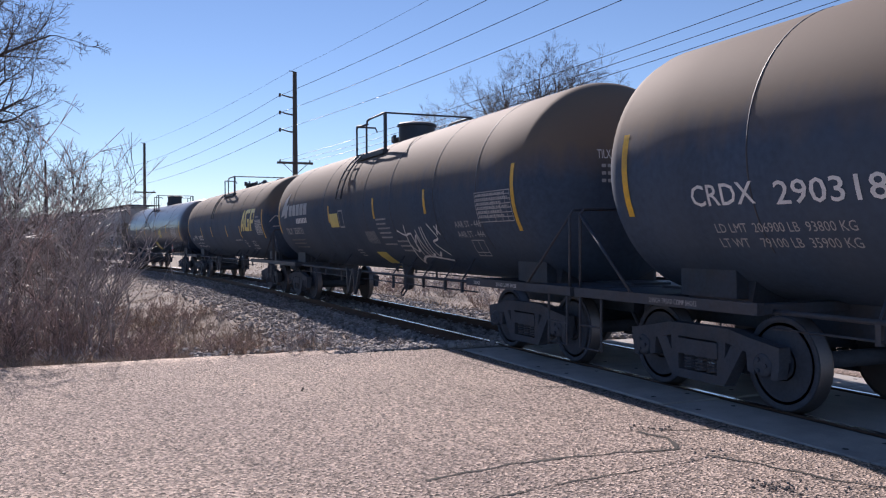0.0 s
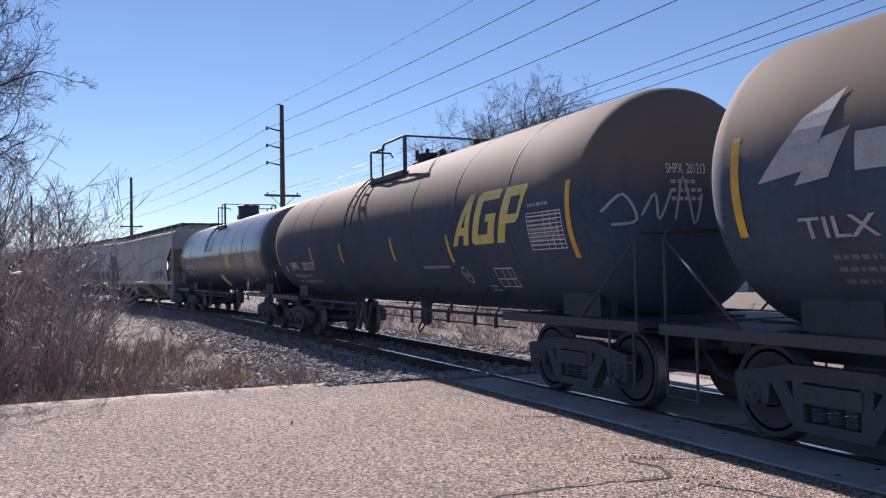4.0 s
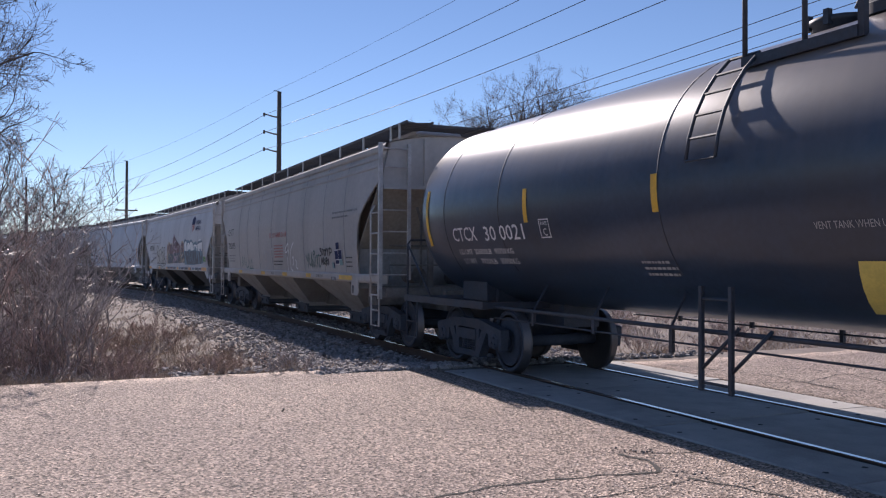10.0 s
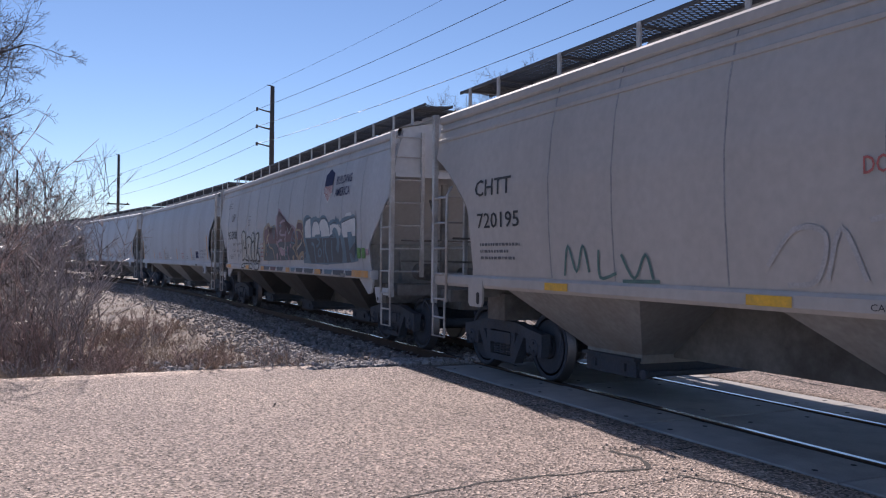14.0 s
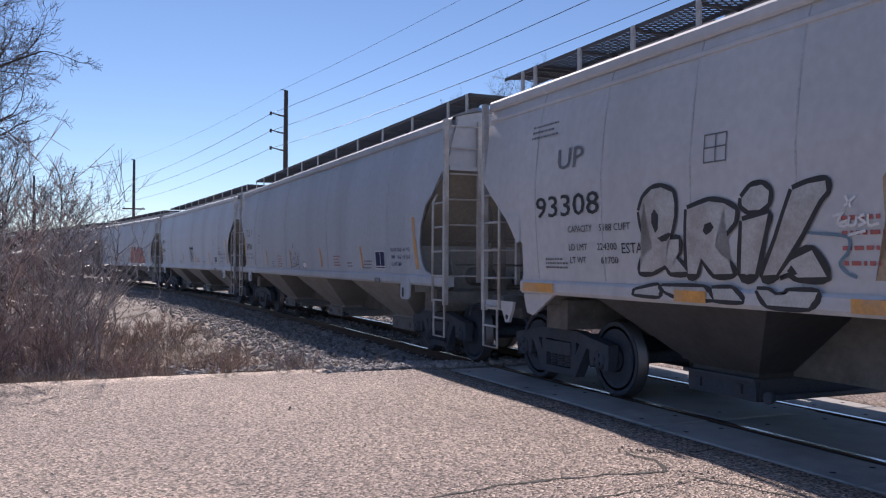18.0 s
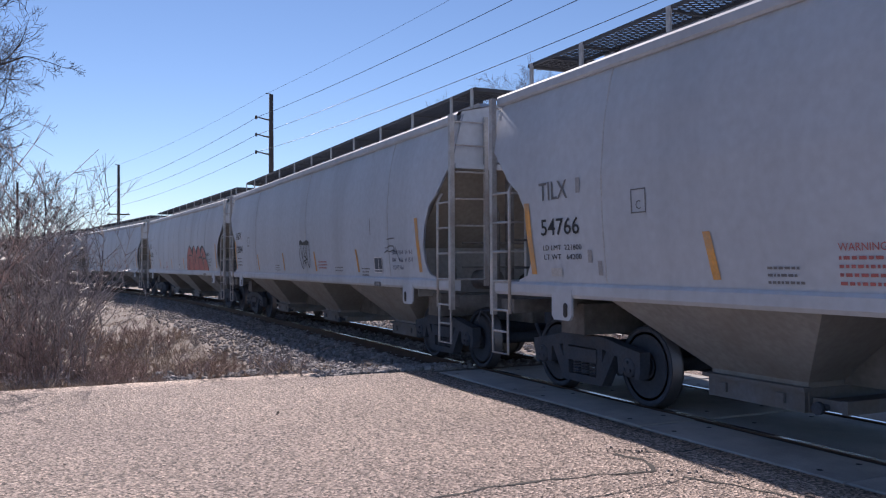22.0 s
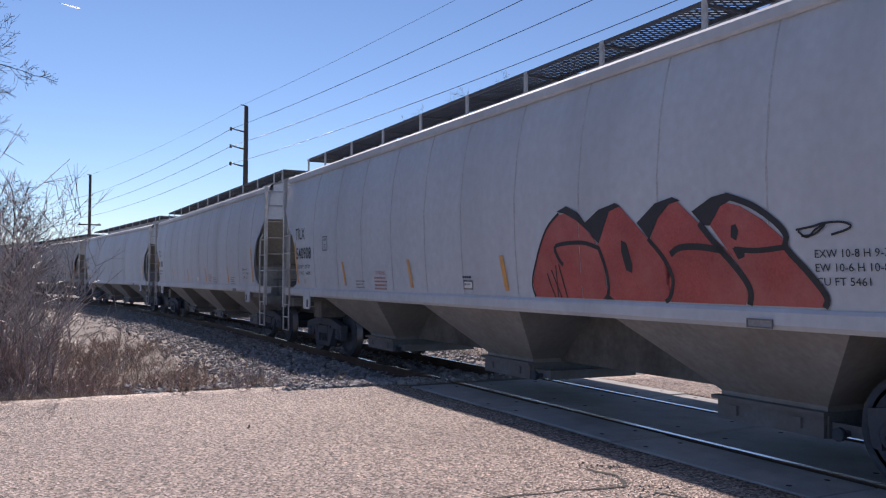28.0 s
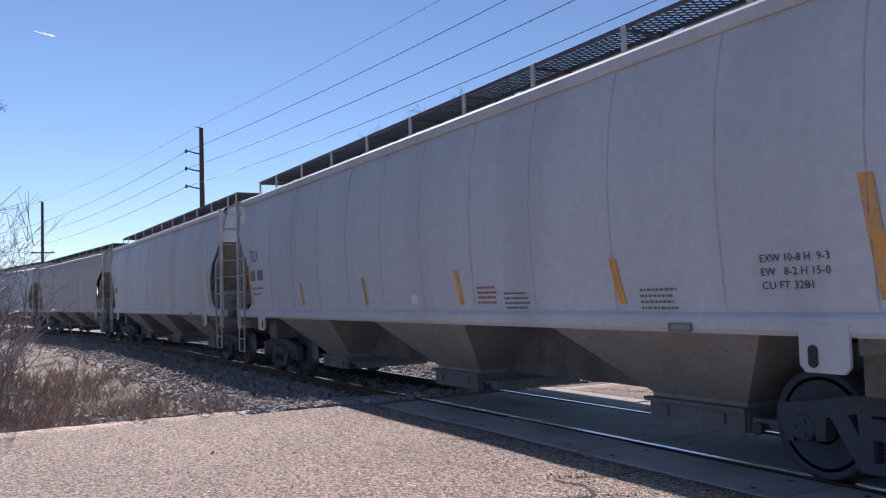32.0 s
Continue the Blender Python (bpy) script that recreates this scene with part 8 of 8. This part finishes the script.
def weeds():
    """Low brittle clumps of last year's weeds between the grass and the ballast."""
    kinds = [shrub_mesh(51, 0.65, 9, M["weed"], 0.8), shrub_mesh(52, 0.9, 8, M["redtwig"], 0.6), shrub_mesh(53, 0.5, 12, M["twig"], 0.9)]
    rng = random.Random(23)
    n = 0
    while n < 210:
        x = ROAD_X0 - 0.3 - 15 * rng.random() ** 1.6
        y = rng.uniform(-3.0, 3.6)
        if rng.random() < max(0.0, (y - 2.5) / 1.5):
            continue
        n += 1
        s = rng.uniform(0.35, 0.95)
        t = thing("weed_clump", "brittle brown clump of dead weeds on the verge", "weeds", "dead weed clumps", at=pose(x, y, land(x, y), 0, 0, rng.uniform(0, 360)) @ Matrix.Diagonal((s, s, s * rng.uniform(0.7, 1.1), 1)))
        tagged(part("brush", kinds[rng.randrange(3)], None, t), "tangle of dry stalks", kind="stuff")


def far_brush():
    """Reddish dead weeds and low brush beyond the track."""
    kinds = [shrub_mesh(61, 1.0, 10, M["redtwig"], 0.9), shrub_mesh(62, 0.8, 10, M["weed"], 0.9), shrub_mesh(63, 1.3, 9, M["twig"], 0.8)]
    rng = random.Random(29)
    for k in range(90):
        x, y = rng.uniform(-42, -12.5), rng.uniform(12.2, 21)
        s = rng.uniform(0.5, 1.0)
        t = thing("weed_clump", "low reddish clump of dead brush beyond the track", "weeds", "dead brush beyond the track", at=pose(x, y, land(x, y), 0, 0, rng.uniform(0, 360)) @ Matrix.Diagonal((s * 1.3, s * 1.3, s, 1)))
        tagged(part("brush", kinds[rng.randrange(3)], None, t), "tangle of dry stalks", kind="stuff")


far_brush()
thicket()
weeds()
meadow()


# ---- pole line and wires ----
POLES = [(-9.2, 18.7, 1.4), (-53.5, 12.7, 0.0), (-97.8, 6.7, 0.0), (-126.0, -3.9, 0.3)]


def pole(x, y, dz, arms, cross):
    p = thing("utility_pole", "tall weathered wooden utility pole with side arms", "utility pole", "pole line", at=pose(x, y, 0))
    bm = B()
    top = 12.4 + dz
    tube(bm, [(0, 0, -1.5), (0, 0, 4), (0, 0, 8), (0, 0, top)], 0.20, 12, r2=0.13)
    part("shaft", bm, M["pole"], p)
    for k, z in enumerate(arms):
        bm = B()
        z += dz
        tube(bm, [(0, 0.05, z - 0.12), (0, -0.4, z - 0.06), (0, -0.95, z + 0.06)], 0.06, 8, r2=0.035)
        disc(bm, (0, -0.95, z - 0.10), (0, 0, 1), [(0, 0.05), (0.04, 0.09), (0.08, 0.06), (0.12, 0.09), (0.16, 0.06), (0.20, 0.08), (0.24, 0.03)], 10)
        part("arm", bm, M["pole"], p, "steel side arm with an insulator")
    if cross:
        bm = B()
        box(bm, -0.06, 0.06, -1.15, 1.15, cross - 0.07, cross + 0.07)
        tube(bm, [(0.08, -0.8, cross - 0.05), (0.08, 0, cross - 0.75)], 0.02, 5)
        tube(bm, [(0.08, 0.8, cross - 0.05), (0.08, 0, cross - 0.75)], 0.02, 5)
        for q in (-0.95, 0.0, 0.95):
            disc(bm, (0, q, cross + 0.07), (0, 0, 1), [(0, 0.03), (0.05, 0.05), (0.12, 0.045), (0.15, 0.02)], 8)
        part("crossarm", bm, M["pole"], p, "wooden crossarm with braces and insulators")
    bm = B()
    tube(bm, [(0, 0, top), (0, 0, top + 0.02), (0, -0.35, top + 0.05)], 0.03, 5)
    part("top_bracket", bm, M["pole"], p)


ARMS = (10.87, 9.78, 8.69)
pole(*POLES[0], ARMS, 8.35)
pole(*POLES[1], ARMS, 6.65)
pole(*POLES[2], (), 7.1)
pole(*POLES[3], (), 0)


def wire(points, sag, r=0.014):
    bm = B()
    for a, b in zip(points, points[1:]):
        a, b = Vector(a), Vector(b)
        pts = []
        for k in range(25):
            t = k / 24
            q = a.lerp(b, t)
            q.z -= 4 * sag * t * (1 - t)
            pts.append(q)
        tube(bm, pts, r, 5)
    tagged(new("wire", mesh_of(bm, "wire", M["wire"])), "thin overhead wire between the poles", "wire", "wires of the pole line")


def line_at(z0, off, zs):
    return [(x, y + off, z + dz) for (x, y, dz), z in zip(POLES, zs)]


for z in ARMS:
    wire(line_at(0, -0.95, (z, z, z - 0.9, z - 1.2)), 0.45)
wire(line_at(0, -0.35, (12.4, 12.4, 12.3, 12.2)), 0.35, 0.008)
for q in (-0.95, 0.0, 0.95):
    wire([(POLES[0][0], POLES[0][1] + q, 8.5), (POLES[1][0], POLES[1][1] + q, 6.8)], 0.35, 0.011)
# the line goes on past the first pole
for z in ARMS:
    wire([(POLES[0][0], POLES[0][1] - 0.95, z + 1.4), (34.0, 24.0, z + 1.6)], 0.45)

# a street lamp far behind the train
b = thing("street_lamp", "tall street lamp with a curved arm", "street lamp", at=pose(-88.0, 17.6, -0.3))
bm = B()
tube(bm, [(0, 0, 0), (0, 0, 7.6), (0.3, 0.4, 8.0), (0.9, 1.3, 8.15)], 0.09, 8, r2=0.05)
part("post", bm, M["galv"], b)
bm = B()
disc(bm, (1.1, 1.6, 8.10), (0.55, 0.83, 0.0), [(-0.35, 0.06), (-0.2, 0.13), (0.25, 0.13), (0.38, 0.05)], 10)
part("lamp_head", bm, M["galv"], b)


# a short vapour trail that drifts high over the far end of the line
M["vapour"] = bpy.data.materials.new("sunlit_vapour")
M["vapour"].use_nodes = True
tree_ = M["vapour"].node_tree
glow = tree_.nodes.new("ShaderNodeBsdfTranslucent")
glow.inputs["Color"].default_value = (0.95, 0.95, 0.95, 1)
tree_.links.new(glow.outputs[0], tree_.nodes["Material Output"].inputs["Surface"])
trail = thing("vapour_trail", "short white vapour trail high in the sky", "vapour trail")
bm = B()
disc(bm, (0, 0, 0), (0, 1, 0), [(-32, 0.3), (-20, 1.2), (0, 2.2), (20, 3.0), (27, 2.6), (30, 0.8)], 8)
part("streak", bm, M["vapour"], trail, smooth=True)


def trail_pose(t):
    a, e = radians(2.2 + 0.384 * (t - 27)), radians(16.3)
    return pose(-3000 * math.cos(e) * math.cos(a), 3000 * math.cos(e) * math.sin(a), 3000 * math.sin(e), -9)


# buildings beyond the track, seen between the cars
M["siding"] = material("grey_metal_siding", (0.20, 0.20, 0.21), 0.6, 0.1, vary=0.12, scale=0.5, fine=6, streak=True)
M["roofing"] = material("pale_metal_roof", (0.35, 0.35, 0.36), 0.55, 0.1, vary=0.12, scale=0.5)


def shed(x, y, w, d, h, turn, label):
    b = thing("warehouse", label, "warehouse", at=pose(x, y, -0.4, 0, 0, turn))
    bm = B()
    box(bm, -w / 2, w / 2, -d / 2, d / 2, -0.3, h)
    part("wall", bm, M["siding"], b)
    bm = B()
    v = [(-w / 2 - 0.3, -d / 2 - 0.3, h + 0.02), (w / 2 + 0.3, -d / 2 - 0.3, h + 0.02), (w / 2 + 0.3, d / 2 + 0.3, h + 0.02), (-w / 2 - 0.3, d / 2 + 0.3, h + 0.02), (-w / 2 - 0.3, 0, h + 0.9), (w / 2 + 0.3, 0, h + 0.9)]
    q = [bm.verts.new(p) for p in v]
    for f in ((0, 1, 5, 4), (2, 3, 4, 5), (0, 4, 3), (1, 2, 5), (3, 2, 1, 0)):
        bm.faces.new([q[i] for i in f])
    part("roof", bm, M["roofing"], b)
    for k in range(3):
        bm = B()
        xx = -w / 2 + w * (k + 0.5) / 3
        box(bm, xx - 1.3, xx + 1.3, -d / 2 - 0.06, -d / 2 + 0.02, -0.2, 2.7)
        part("door", bm, M["galv"], b, "closed pale roller door")


shed(-30.0, 52.0, 16, 12, 4.6, 30, "grey metal warehouse with a shallow gable roof")
shed(-58.0, 62.0, 14, 9, 3.0, 20, "low grey metal shed with a shallow gable roof")


# ---- pieces of the track ----
sleepers()


# ---- what moves: the train rolls past, its wheels turn ----
def car_rows(u, step=1.0):
    rows = []
    for k in range(int(32 / step) + 1):
        t = k * step
        s = u + gone(t)
        a, b = beside(s - 6.9, 0), beside(s + 6.9, 0)
        d = b - a
        m = (a + b) / 2
        rows.append((t, pose(m.x, m.y, 0.012, 0, 0, math.degrees(math.atan2(d.y, d.x)))))
    return rows


def motions():
    walk(trail, [(t, trail_pose(t)) for t in (0, 8, 16, 24, 32)])
    for car, u in CARS:
        walk(car, car_rows(u))
    for w, x in WHEELSETS:
        walk(w, [(k / 10, pose(x, 0, WHEEL_R, 0, math.degrees(gone(k / 10) / WHEEL_R) % 360, 0)) for k in range(321)])


motions()
